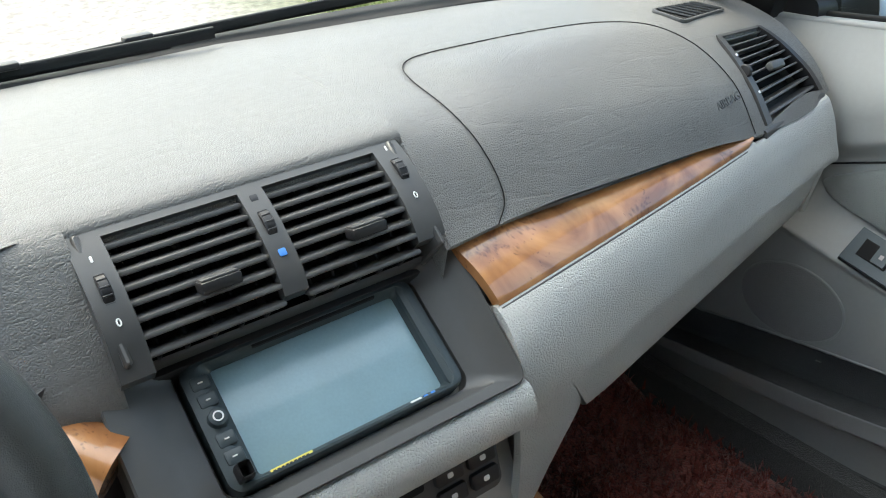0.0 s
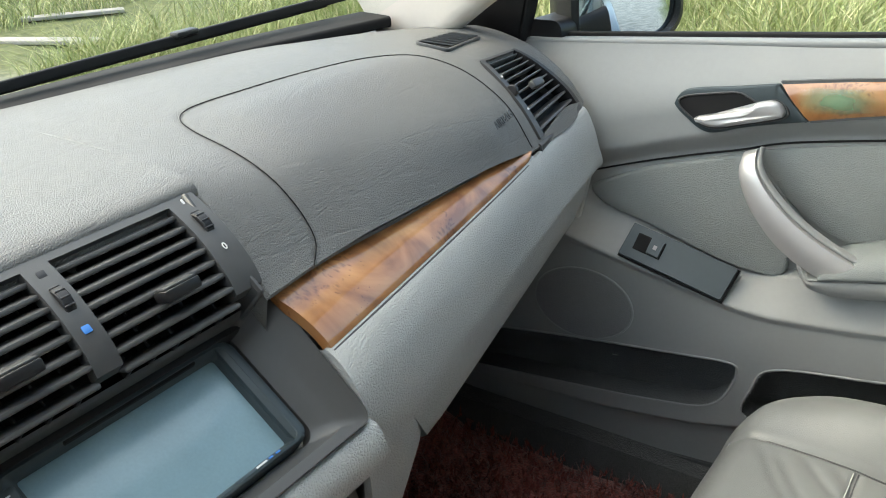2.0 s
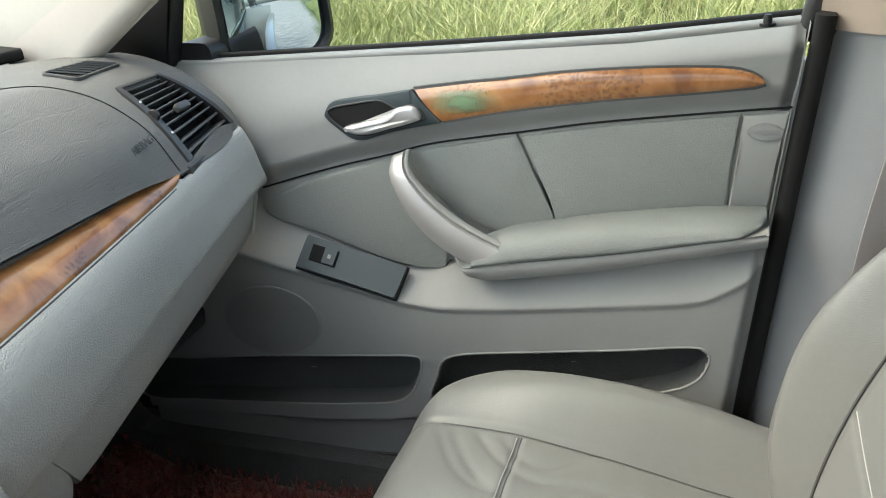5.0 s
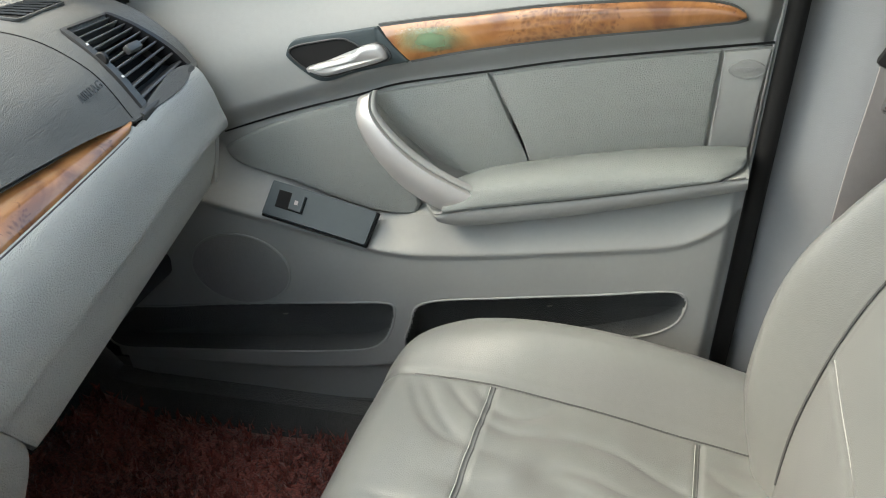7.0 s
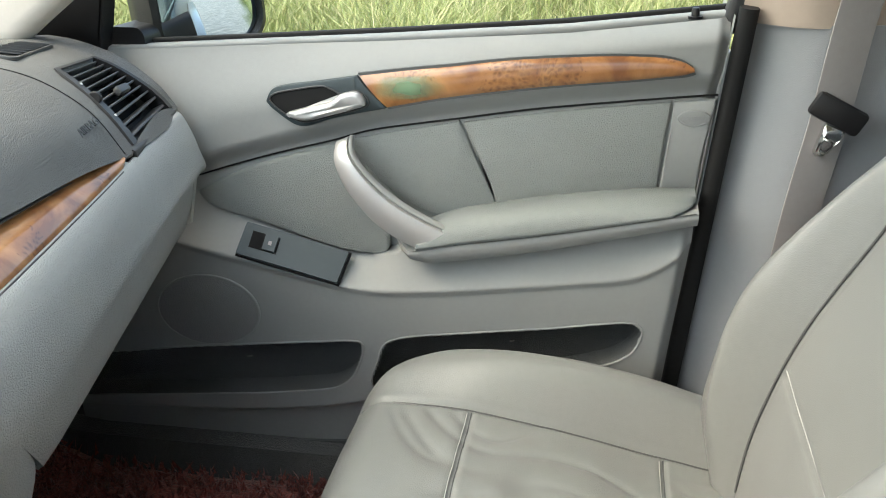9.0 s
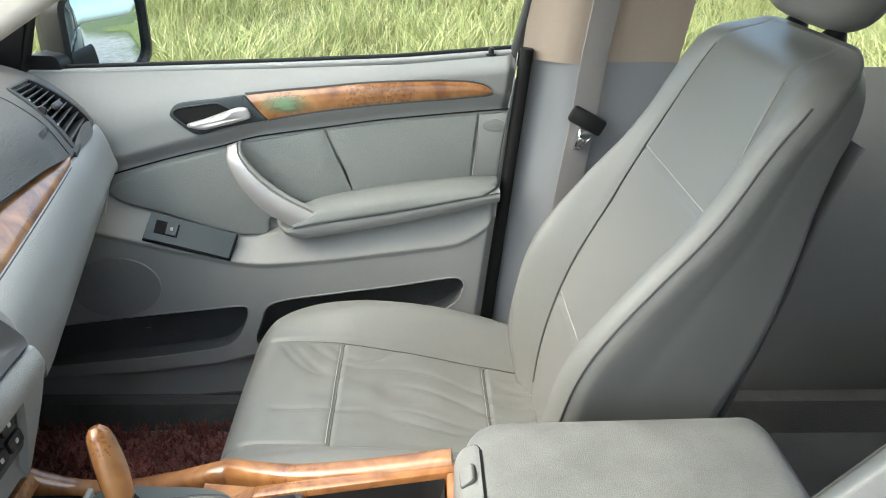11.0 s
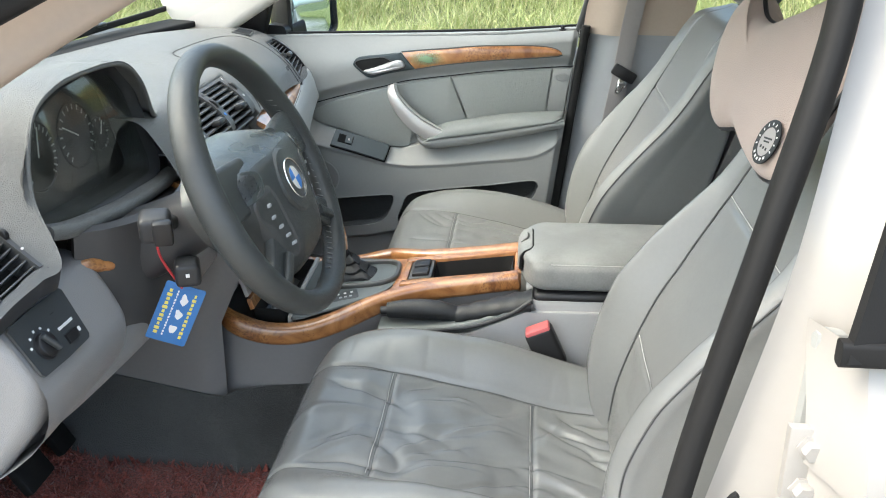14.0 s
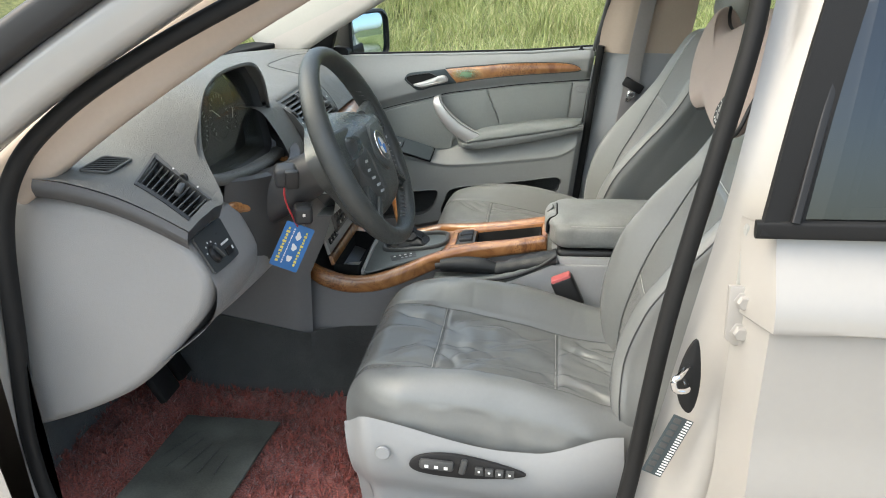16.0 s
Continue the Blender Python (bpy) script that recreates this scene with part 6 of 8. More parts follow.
part("door_handle", plate(LEVER, lambda u, v, w: Vector((u, 0.740 - w - 0.004 * math.sin(math.pi * min(1, max(0, (u + 0.545) / 0.12))), v)), 0.010, 0.006, 4), M_SILVER, door, "satin silver inner door handle", 60)

# leather inserts with seams between them
ins_y = lambda u, v, w: Vector((u, 0.766 - w, v))
part("insert_front", plate(outline([(-0.701, 0.940), (-0.690, 0.952), (-0.623, 0.982), (-0.552, 1.003), (-0.489, 1.019), (-0.462, 1.020), (-0.435, 0.985), (-0.405, 0.945), (-0.385, 0.915), (-0.413, 0.888), (-0.416, 0.868), (-0.430, 0.858), (-0.47, 0.859), (-0.512, 0.868), (-0.562, 0.885), (-0.613, 0.901), (-0.680, 0.920)], 110), lambda u, v, w: Vector((u, 0.765 - w - 0.006 * ease(0.93, 0.87, v), v)), 0.010, 0.005, 3), M_DOORLEATHER, door, "smooth grey front insert")
part("insert_middle", plate(outline([(-0.470, 1.020), (-0.436, 1.0335), (-0.367, 1.0455), (-0.316, 1.0545), (-0.3065, 1.0535), (-0.289, 1.010), (-0.272, 0.968), (-0.264, 0.938), (-0.30, 0.92), (-0.36, 0.925), (-0.42, 0.965)], 80), ins_y, 0.009, 0.003), M_DOORLEATHER, door, "grey grained leather insert")
part("insert_rear", plate([(-0.3025, 1.055), (-0.25, 1.063), (-0.15, 1.075), (-0.0365, 1.0855), (-0.041, 1.027), (-0.048, 0.960), (-0.15, 0.945), (-0.2605, 0.935), (-0.270, 0.968), (-0.287, 1.010)], ins_y, 0.009, 0.003), M_DOORLEATHER, door, "grey grained leather insert")
part("insert_end", plate([(-0.0325, 1.0855), (0.018, 1.090), (0.010, 1.03), (0.002, 0.962), (-0.0445, 0.960), (-0.0375, 1.027)], ins_y, 0.010, 0.003), M_DOOR, door)
bd = part("airbag_badge", plate(outline([(0.0185 * math.cos(a) * (1 + 0.12 * math.cos(2 * a)) - 0.007, 0.0115 * math.sin(a) + 1.066) for a in [2 * math.pi * k / 12 for k in range(12)]], 40), lambda u, v, w: Vector((u, 0.757 - w, v)), 0.0035, 0.0015), M_DOOR, door, "oval moulded airbag badge")
lettering("AIRBAG", basis((-0.007, 0.7532, 1.066), (1, 0, 0.02), (0, 0, 1)), 0.0085, M_SEATPLASTIC, bd, 0.0006)
part("badge_rim", sweep([Vector((0.0165 * math.cos(a) * (1 + 0.12 * math.cos(2 * a)) - 0.007, 0.7535, 0.0098 * math.sin(a) + 1.066)) for a in [2 * math.pi * k / 40 for k in range(40)]], ring_profile(0.0006, 5), (0, 1, 0), True), M_SEATPLASTIC, bd)

# armrest: padded top on a moulded base with a rounded nose
ARM_BACK = [(-0.372, 0.905), (-0.346, 0.917), (-0.311, 0.930), (-0.258, 0.941), (-0.185, 0.954), (-0.116, 0.963), (-0.05, 0.969), (0.005, 0.970)]
ARM_SEAM = [(-0.372, 0.892), (-0.302, 0.905), (-0.247, 0.914), (-0.198, 0.922), (-0.143, 0.932), (-0.079, 0.945), (-0.005, 0.960), (0.005, 0.962)]
BASE_LOW = [(-0.402, 0.900), (-0.395, 0.884), (-0.38, 0.8765), (-0.36, 0.873), (-0.337, 0.872), (-0.212, 0.893), (-0.11, 0.915), (-0.021, 0.936), (0.005, 0.942)]


def armrest(i, j):
    x = -0.362 + 0.362 * i / 60
    ends = min(1, ((1 - i / 60) * 12 + 0.01) ** 0.5)
    zb, zs = curve2(x, ARM_BACK), curve2(x, ARM_SEAM)
    zs = zb + (zs - zb) * (0.35 + 0.65 * ends)
    row = spline([(x, 0.770, zb - 0.012), (x, 0.760, zb), (x, 0.742, zb + 0.006), (x, 0.72, zb + 0.006 - 0.001), (x, 0.720 - 0.020 * ends, zb - 0.002), (x, 0.722 - 0.031 * ends, zb * 0.5 + zs * 0.5), (x, 0.722 - 0.029 * ends, zs), (x, 0.735, zs - 0.006), (x, 0.765, zs - 0.006)], 34)
    return row[j]


def arm_base(i, j):
    x = -0.402 + 0.405 * i / 60
    k = min(1, (i / 60 * 14) ** 0.5)
    zt, zl = curve2(x, ARM_SEAM) + 0.001, curve2(x, BASE_LOW)
    if x < -0.372:
        zt = 0.892 + 0.012 * ease(-0.372, -0.402, x)
    f = 0.748 - 0.055 * k
    row = spline([(x, 0.768, zt), (x, f + 0.006, zt), (x, f + 0.001, zt - 0.003), (x, f, zt * 0.6 + zl * 0.4), (x, f + 0.005, zl + 0.005), (x, f + 0.016, zl - 0.001), (x, 0.768, zl - 0.002)], 26)
    return row[j]


part("armrest", grid(armrest, 61, 34, False, True, True), M_ARMREST, door, "padded grey leather armrest", 80)
part("armrest_base", grid(arm_base, 61, 26, False, True, True), M_DOOR, door, "moulded grey base of the armrest", 80)
part("armrest_seam", sweep([Vector((x, 0.6925, curve2(x, ARM_SEAM) + 0.0008)) for x in [-0.31 + 0.31 * k / 30 for k in range(31)]], ring_profile(0.0009, 6)), M_SEAM, door)


def ribbon(left, right, depth, thick, n=40, m=7):
    """A bar between two lines of (x, z) points; depth: its y along the way; its face is crowned, its back flat."""
    a, b = spline([(p, q, 0) for p, q in left], n), spline([(p, q, 0) for p, q in right], n)
    d = spline([(p, 0, 0) for p in depth], n)

    def at(i, j):
        f = min(1, max(0, (j - 1) / (m - 1)))
        p = a[i] * (1 - f) + b[i] * f
        return Vector((p.x, d[i].x - (0 if j in (0, m + 1) else thick * (0.72 + 0.28 * math.sin(math.pi * f))), p.y))
    return grid(at, n, m + 2, False, True, True)


# sloping silver grab handle with a grey inner pad
HL = [(-0.474, 1.033), (-0.473, 1.013), (-0.458, 0.981), (-0.438, 0.954), (-0.417, 0.931), (-0.388, 0.910), (-0.359, 0.896), (-0.336, 0.892), (-0.306, 0.902)]
HM = [(-0.456, 1.040), (-0.451, 1.023), (-0.426, 0.991), (-0.391, 0.960), (-0.355, 0.938), (-0.319, 0.920), (-0.302, 0.913)]
HR = [(-0.445, 1.040), (-0.437, 1.018), (-0.402, 0.984), (-0.366, 0.957), (-0.333, 0.937), (-0.301, 0.920)]
BOW = (0.738, 0.716, 0.706, 0.703, 0.702, 0.703, 0.706)


def between(left, right, f):
    """A line part of the way from one row of (x, z) points to another."""
    a, b = spline([(p, q, 0) for p, q in left], 12), spline([(p, q, 0) for p, q in right], 12)
    return [(p.x + (q.x - p.x) * f, p.y + (q.y - p.y) * f) for p, q in zip(a, b)]


HM = between(HL, HM, 0.96)
part("grab_handle", ribbon(HL, HM, BOW, 0.011), M_SILVER, door, "satin silver sloping grab handle", 70)
part("grab_pad", ribbon(HM, between(HM, HR, 0.50), [y + 0.006 for y in BOW], 0.009), M_DOOR, door, "grey inner pad of the grab handle", 70)
# window switch plate on the shelf
SW = [Vector((-0.623, 0.7395, 0.903)), Vector((-0.473, 0.7395, 0.861)), Vector((-0.634, 0.708, 0.8665)), Vector((-0.485, 0.708, 0.826))]


def sw_place(u, v, w):
    """u along the plate from its front end, v down its slope."""
    p = (SW[0] * (1 - u) + SW[1] * u) * (1 - v) + (SW[2] * (1 - u) + SW[3] * u) * v
    return p + Vector((0, -0.60, 0.80)) * (w + 0.003 + 0.002 * math.sin(math.pi * min(1, max(0, u))))


part("plate_gap", plate([(-0.012, -0.03), (0.5, -0.03), (1.012, -0.03), (1.012, 1.03), (0.5, 1.05), (-0.012, 1.03)], lambda u, v, w: sw_place(u, v, w - 0.005), 0.003, 0.0005), M_CAVITY, door)
sp = part("switch_plate", plate([(0.0, 0.03), (0.02, 0.0), (0.25, 0.0), (0.5, 0.0), (0.75, 0.0), (0.98, 0.0), (1.0, 0.03), (1.0, 0.97), (0.98, 1.0), (0.75, 1.0), (0.5, 1.0), (0.25, 1.0), (0.02, 1.0), (0.0, 0.97)], lambda u, v, w: sw_place(u, v, w - 0.003), 0.006, 0.0004), M_BEZEL, door, "dark window switch plate")
part("window_switch", plate([(0.09, 0.22), (0.36, 0.22), (0.37, 0.72), (0.10, 0.72)], lambda u, v, w: sw_place(u, v, w + 0.002), 0.002, 0.0004), M_CAVITY, sp)
part("switch_rocker", plate([(0.23, 0.24), (0.355, 0.24), (0.36, 0.70), (0.24, 0.70)], lambda u, v, w: sw_place(u, v, w + 0.003), 0.005, 0.0006), M_BEZEL, sp)
part("print_mark", plate([(0.28, 0.42), (0.312, 0.42), (0.315, 0.54), (0.283, 0.54)], lambda u, v, w: sw_place(u, v, w + 0.008), 0.0006, 0.0001), M_BELT, sp)
# speaker
sc = Vector((-0.701, 0.730, 0.764))
spk = [(sc.x + 0.084 * math.cos(a), sc.z + 0.062 * math.sin(a) + 0.006 * math.cos(a)) for a in [2 * math.pi * k / 48 for k in range(48)]]
part("speaker_rim", sweep([Vector((u, door_y(u, v) - 0.001, v)) for u, v in spk], ring_profile(0.0018, 8), (0, 1, 0), True), M_DOOR, door)
spd = grid(lambda i, j: Vector((sc.x + (spk[i][0] - sc.x) * j / 8, door_y(sc.x + (spk[i][0] - sc.x) * j / 8, sc.z + (spk[i][1] - sc.z) * j / 8) - 0.002 - 0.003 * (1 - (j / 8) ** 2), sc.z + (spk[i][1] - sc.z) * j / 8)), 48, 9, True, False)
bmesh.ops.remove_doubles(spd, verts=spd.verts, dist=1e-6)
part("speaker_grille", spd, surface("speaker_cloth", (0.25, 0.255, 0.25), 0.7, grain=("cells", 500), bump=0.8), door, "round dark speaker grille")
part("lock_pin", lathe([(0, 0.010), (0.004, 0.010), (0.005, 0.007), (0.005, 0.0), (0.009, 0.0), (0.009, -0.003), (0, -0.003)], pose(-0.013, 0.79, 1.186), 16), M_BLACK, door, "black lock pin")

# mirror and its triangle
part("mirror_triangle", plate([(-1.0, 1.13), (-0.825, 1.142), (-0.812, 1.18), (-0.79, 1.26), (-0.76, 1.36), (-0.88, 1.28), (-1.0, 1.18)], fixed(0.80), 0.03, 0.006), M_BLACK, door, "black inner mirror triangle")
mir = thing("door_mirror", "outside door mirror with pale blue glass", "door mirror", at=(-0.72, 0.92, 1.12))
mm = basis((-0.722, 0.918, 1.200), (0.50, 0.86, 0.0), (-0.05, 0, 1))
mo = rr(0.178, 0.150, 0.040, 6)
def shell(i, j):
    p, q = mo[i]
    f, w = ((0.98, 0.002), (1.03, 0.012), (1.13, 0.006), (1.15, -0.03), (1.0, -0.075), (0.6, -0.105), (0.05, -0.115))[j]
    return mm @ Vector((p * f, q * f, w))
part("housing", grid(shell, len(mo), 7, True, False), M_BLACK, mir)
part("mirror_glass", plate([(p * 0.96, q * 0.96) for p, q in mo], flat(mm), 0.003, 0.001), M_MIRROR, mir, "pale blue mirror glass")
part("stalk", sweep(spline([(-0.80, 0.80, 1.15), (-0.79, 0.85, 1.15), (-0.76, 0.90, 1.16)], 8), round_profile(0.07, 0.05, 0.015)), M_BLACK, mir)

# passenger centre pillar with belt
single("pillar_b_passenger", sheet([[(-0.02 + 0.26 * k / 12, 0.772 - 0.052 * ease(0, 4, k), 0.45), (0.015 + 0.25 * k / 12, 0.772 - 0.052 * ease(0, 4, k), 0.8), (0.052 + 0.26 * k / 12, 0.785 - 0.052 * ease(0, 4, k), 1.184)] for k in range(13)], 24, 0.012), M_PILLARGREY, "blue-grey lower trim of the passenger centre pillar", "pillar trim", kind="structure")
single("pillar_b_passenger_upper", sheet([[(0.030 + 0.272 * k / 12, 0.785 - 0.05 * ease(0, 4, k), 1.180), (0.06 + 0.262 * k / 12, 0.765 - 0.05 * ease(0, 4, k), 1.35), (0.10 + 0.23 * k / 12, 0.70 - 0.04 * ease(0, 4, k), 1.60)] for k in range(13)], 20, 0.012), M_TAN, "beige upper trim of the passenger centre pillar", "pillar trim", kind="structure")
single("door_seal_passenger", sweep([Vector((door_edge(z) + 0.016, 0.765, z)) for z in [0.42 + 0.78 * k / 20 for k in range(21)]], round_profile(0.022, 0.03, 0.009), (0, 1, 0)), M_RUBBER, "black rubber seal along the passenger door", "door seal", kind="structure")
belt = thing("seat_belt", "grey seat belt with steel tongue on the pillar", "seat belt", "front seat belts", at=(0.14, 0.73, 0.6))
bp = spline([(0.185, 0.700, 1.42), (0.155, 0.705, 1.22), (0.140, 0.706, 1.08), (0.12, 0.708, 0.92), (0.10, 0.715, 0.62)], 30)
part("webbing", sweep(bp, round_profile(0.0025, 0.046, 0.001), (1, 0.15, 0.2)), M_BELT, belt)
tm = basis((0.146, 0.700, 1.072), (1, 0.0, -0.25), (0.2, 0, 1))
part("tongue_grip", rbox(0.066, 0.030, 0.012, tm @ pose(-0.003, 0.018, 0.0, 0, 0, -14), 0.006), M_BLACK, belt)
tg2 = surround(rr(0.012, 0.010, 0.002, 2, 0, 0), rr(0.026, 0.042, 0.006, 3, 0, 0.006), 0.0, 0.0)
bmesh.ops.transform(tg2, matrix=tm @ Matrix.Translation((0, -0.022, 0)) @ face_m.inverted(), verts=tg2.verts)
part("tongue", tg2, M_CHROME, belt)
# passenger-side rear door, seen past the seat
prd = thing("rear_door", "grey inner side of the passenger-side rear door", "car door", at=(0.65, 0.8, 0.45))
part("panel", sheet([[(0.26 + 0.9 * k / 6, 0.765, 0.45), (0.26 + 0.9 * k / 6, 0.755, 0.9), (0.26 + 0.9 * k / 6, 0.80, 1.165)] for k in range(7)], 20, 0.03), M_DOOR, prd)
rp = part("pane", sheet([[(0.27 + 0.28 * k, 0.81, 1.16), (0.27 + 0.28 * k, 0.78, 1.38), (0.29 + 0.28 * k, 0.70, 1.59)] for k in range(4)], 12), M_GLASS, prd, "side window glass")
rp.visible_shadow = False
part("window_frame", sweep(spline([(1.1, 0.80, 1.18), (1.12, 0.78, 1.38), (1.15, 0.70, 1.59)], 8), round_profile(0.05, 0.04, 0.008), (0, 1, 0)), M_PADLOW, prd)


# ---- front seats ----
rng_w = random.Random(7)
WRINKLES = []
for k in range(26):
    wx, wy = rng_w.uniform(-0.27, -0.03), rng_w.uniform(-0.12, 0.12)
    if k > 18:
        wx, wy = rng_w.uniform(-0.40, -0.31), rng_w.uniform(-0.12, 0.12)
    lay = radians(rng_w.gauss(8, 16) + 60 * wy / 0.12 * (wx + 0.15) / 0.15)
    WRINKLES.append((wx, wy, math.cos(lay), math.sin(lay), rng_w.uniform(0.03, 0.075), rng_w.uniform(0.004, 0.009), rng_w.choice((-1, -1, 1)) * rng_w.uniform(0.002, 0.0045)))


def wrinkle(x, y):
    """Drawn-in and raised folds of stretched leather, each a long soft ridge."""
    z = 0.0
    for wx, wy, c, q, ln, wd, d in WRINKLES:
        u, v = (x - wx) * c + (y - wy) * q, (y - wy) * c - (x - wx) * q
        v += 0.15 * u * u / ln
        if abs(u) < 2.2 * ln and abs(v) < 3 * wd:
            z += d * math.exp(-(u / ln) ** 2 - (v / wd) ** 2)
    return z


def cushion_top(x, y, worn, seed):
    """Height of the cushion over the floor line, x from the front edge back, y from the seat's middle."""
    z = curve2(x, [(-0.47, 0.752), (-0.42, 0.768), (-0.36, 0.769), (-0.30, 0.763), (-0.20, 0.745), (-0.07, 0.716), (0.02, 0.70), (0.12, 0.70)])
    a = abs(y)
    lift = curve2(x, [(-0.47, 0.004), (-0.38, 0.020), (-0.25, 0.048), (-0.10, 0.058), (0.02, 0.045), (0.12, 0.03)])
    z += lift * ease(0.13, 0.205, a) * (1 - 0.35 * ease(0.215, 0.26, a))
    z += 0.006 * math.cos(min(1, a / 0.14) * math.pi / 2) * 0.6
    z += worn * 0.005 * ease(0.14, 0.09, a) * math.sin(38 * x + 9 * noise.noise(Vector((x * 3, y * 9, seed)))) * ease(-0.40, -0.20, x) * ease(0.0, -0.12, x) * (0.5 + noise.noise(Vector((x * 5, y * 6, seed + 2))))
    crease = 1 / (1 + (7 * noise.noise(Vector((x * 6 + seed, y * 14 + 3 * noise.noise(Vector((x * 4, y * 4, seed))), 2.7)))) ** 2)
    cross = 1 / (1 + (7 * noise.noise(Vector((x * 20, y * 6 + seed, 8.3)))) ** 2)
    z -= worn * 0.0095 * crease * ease(0.15, 0.11, a) * ease(-0.44, -0.36, x)
    z -= worn * 0.0012 * cross * ease(0.13, 0.16, a) * ease(0.25, 0.20, a)
    z += worn * (0.0035 * noise.noise(Vector((x * 14 + seed, y * 7, 1.3))) + 0.0045 * noise.noise(Vector((x * 30, y * 9 + seed, 4.1))) * ease(0.15, 0.10, a))
    if worn > 0.8 and a < 0.16:
        z += wrinkle(x, y) * ease(0.15, 0.125, a)
    return z


def seam_cut(d, w=0.0038, depth=0.0048):
    return depth * math.exp(-(d / w) ** 2)


def make_seat(cx, cy, cz, label, worn, seed, mat, inner, hinge, lean=1.0):
    """inner: +1 when the car's middle lies towards +y; lean: how far the backrest's sides spread to the rear."""
    seat = thing("car_seat", label, "car seat", "front seats", at=(cx, cy, 0.47 + 0.0))
    off = Vector((cx, cy, cz))
    NU, NS = 210, 210
    half = 0.262

    def cush(i, j):
        u = i / (NU - 1)
        s = j / (NS - 1) * 2 - 1
        # along: front face up, over the nose, back to the squab
        if u < 0.14:
            x, fall = -0.463, 0.10 * (1 - u / 0.14) + 0.05
        elif u < 0.26:
            a = (u - 0.14) / 0.12 * math.pi / 2
            x, fall = -0.413 - 0.05 * math.cos(a), 0.05 * (1 - math.sin(a))
        else:
            x, fall = -0.413 + (u - 0.26) / 0.74 * 0.52, 0.0
        a = abs(s)
        wid = half - 0.05 * ease(-0.34, -0.465, x) - 0.03 * (ease(-0.39, -0.465, x)) ** 2 - 0.02 * ease(-0.02, 0.10, x)
        if a < 0.80:
            y, side = a / 0.80 * (wid - 0.035), 0.0
        elif a < 0.91:
            q = (a - 0.80) / 0.11 * math.pi / 2
            y, side = wid - 0.035 + 0.035 * math.sin(q), 0.035 * (1 - math.cos(q))
        else:
            y, side = wid + 0.003 * math.sin((a - 0.91) / 0.09 * 3.1), 0.035 + (a - 0.91) / 0.09 * 0.085
        y *= math.copysign(1, s)
        z = cushion_top(x, y, worn, seed)
        z -= seam_cut(abs(abs(y) - 0.141)) * (1 if side == 0 and u > 0.2 else 0)
        if abs(y) < 0.139:
            z -= seam_cut(x + 0.303) + seam_cut(x + 0.066)
        drop = math.hypot(fall, side) if fall and side else fall + side
        pipe = 0.0
        if side > 0.03:
            pipe = -0.004 * math.exp(-((side - 0.062) / 0.004) ** 2)
        elif fall > 0.03:
            pipe = -0.004 * math.exp(-((fall - 0.062) / 0.004) ** 2)
        y += math.copysign(pipe, s) if side > 0.03 else 0
        x -= pipe if fall > 0.03 else 0
        wob = worn * 0.006 * noise.noise(Vector((x * 20, y * 20, seed))) if side > 0.03 else 0
        return off + Vector((x, y + wob, z - drop))

    part("cushion", grid(cush, NU, NS), mat, seat, "leather seat cushion with sewn panels", 80)
    for s in (-1, 1):
        line = [off + Vector((x, s * 0.141, cushion_top(x, s * 0.141, worn, seed) - 0.0042)) for x in [-0.405 + 0.47 * k / 60 for k in range(61)]]
        part("seam", sweep(line, ring_profile(0.0010, 6)), M_SEAM, seat)
    for xs in (-0.303, -0.066):
        line = [off + Vector((xs, -0.138 + 0.276 * k / 30, cushion_top(xs, -0.138 + 0.276 * k / 30, worn, seed) - 0.0045)) for k in range(31)]
        part("seam", sweep(line, ring_profile(0.0010, 6)), M_SEAM, seat)
    for xs in (-0.303, -0.066):
        n = 26
        for d in (-0.0045,):
            line = [off + Vector((xs + d, -0.134 + 0.268 * k / n, cushion_top(xs + d, -0.134 + 0.268 * k / n, worn, seed) - 0.0012)) for k in range(n + 1)]
            part("stitching", sweep(line, ring_profile(0.0007, 5)), M_STITCH, seat)

    # backrest, raked: h up the back, d forward out of it
    rake = radians(21)
    up, fw = Vector((math.sin(rake), 0, math.cos(rake))), Vector((-math.cos(rake), 0, math.sin(rake)))
    hinge = Vector(hinge)
    TOP = 0.695

    def width(h):
        return curve2(h, [(0.0, 0.222), (0.08, 0.248), (0.20, 0.262), (0.34, 0.264), (0.45, 0.260), (0.53, 0.252), (0.58, 0.243)]) - (0.115 * (1 - math.sqrt(max(0, 1 - ((h - 0.58) / (TOP - 0.58)) ** 2))) if h > 0.58 else 0)

    def seam_y(h):
        return curve2(h, [(0.0, 0.11), (0.19, 0.130), (0.32, 0.145), (0.45, 0.152), (0.55, 0.14), (0.66, 0.115), (TOP, 0.10)])

    def front(h, y):
        a = abs(y)
        w = width(h)
        d = curve2(h, [(0.0, 0.035), (0.10, 0.058), (0.22, 0.066), (0.36, 0.05), (0.50, 0.038), (0.62, 0.03), (0.69, 0.01), (TOP, -0.03)])
        bol = curve2(h, [(0.0, 0.02), (0.08, 0.045), (0.22, 0.062), (0.36, 0.055), (0.48, 0.03), (0.60, 0.008), (TOP, 0.0)])
        sy = seam_y(h)
        d += bol * ease(sy - 0.01, sy + 0.045, a)
        d -= seam_cut(abs(a - sy))
        if a < sy - 0.002:
            d -= seam_cut(h - 0.19) + seam_cut(h - 0.452)
        d += worn * 0.002 * noise.noise(Vector((h * 16, y * 10, seed + 9)))
        return d

    NH, NY = 200, 210

    def flare(h):
        return 0.052 * ease(0.02, 0.16, h) * (1 - 0.6 * ease(0.5, TOP, h))

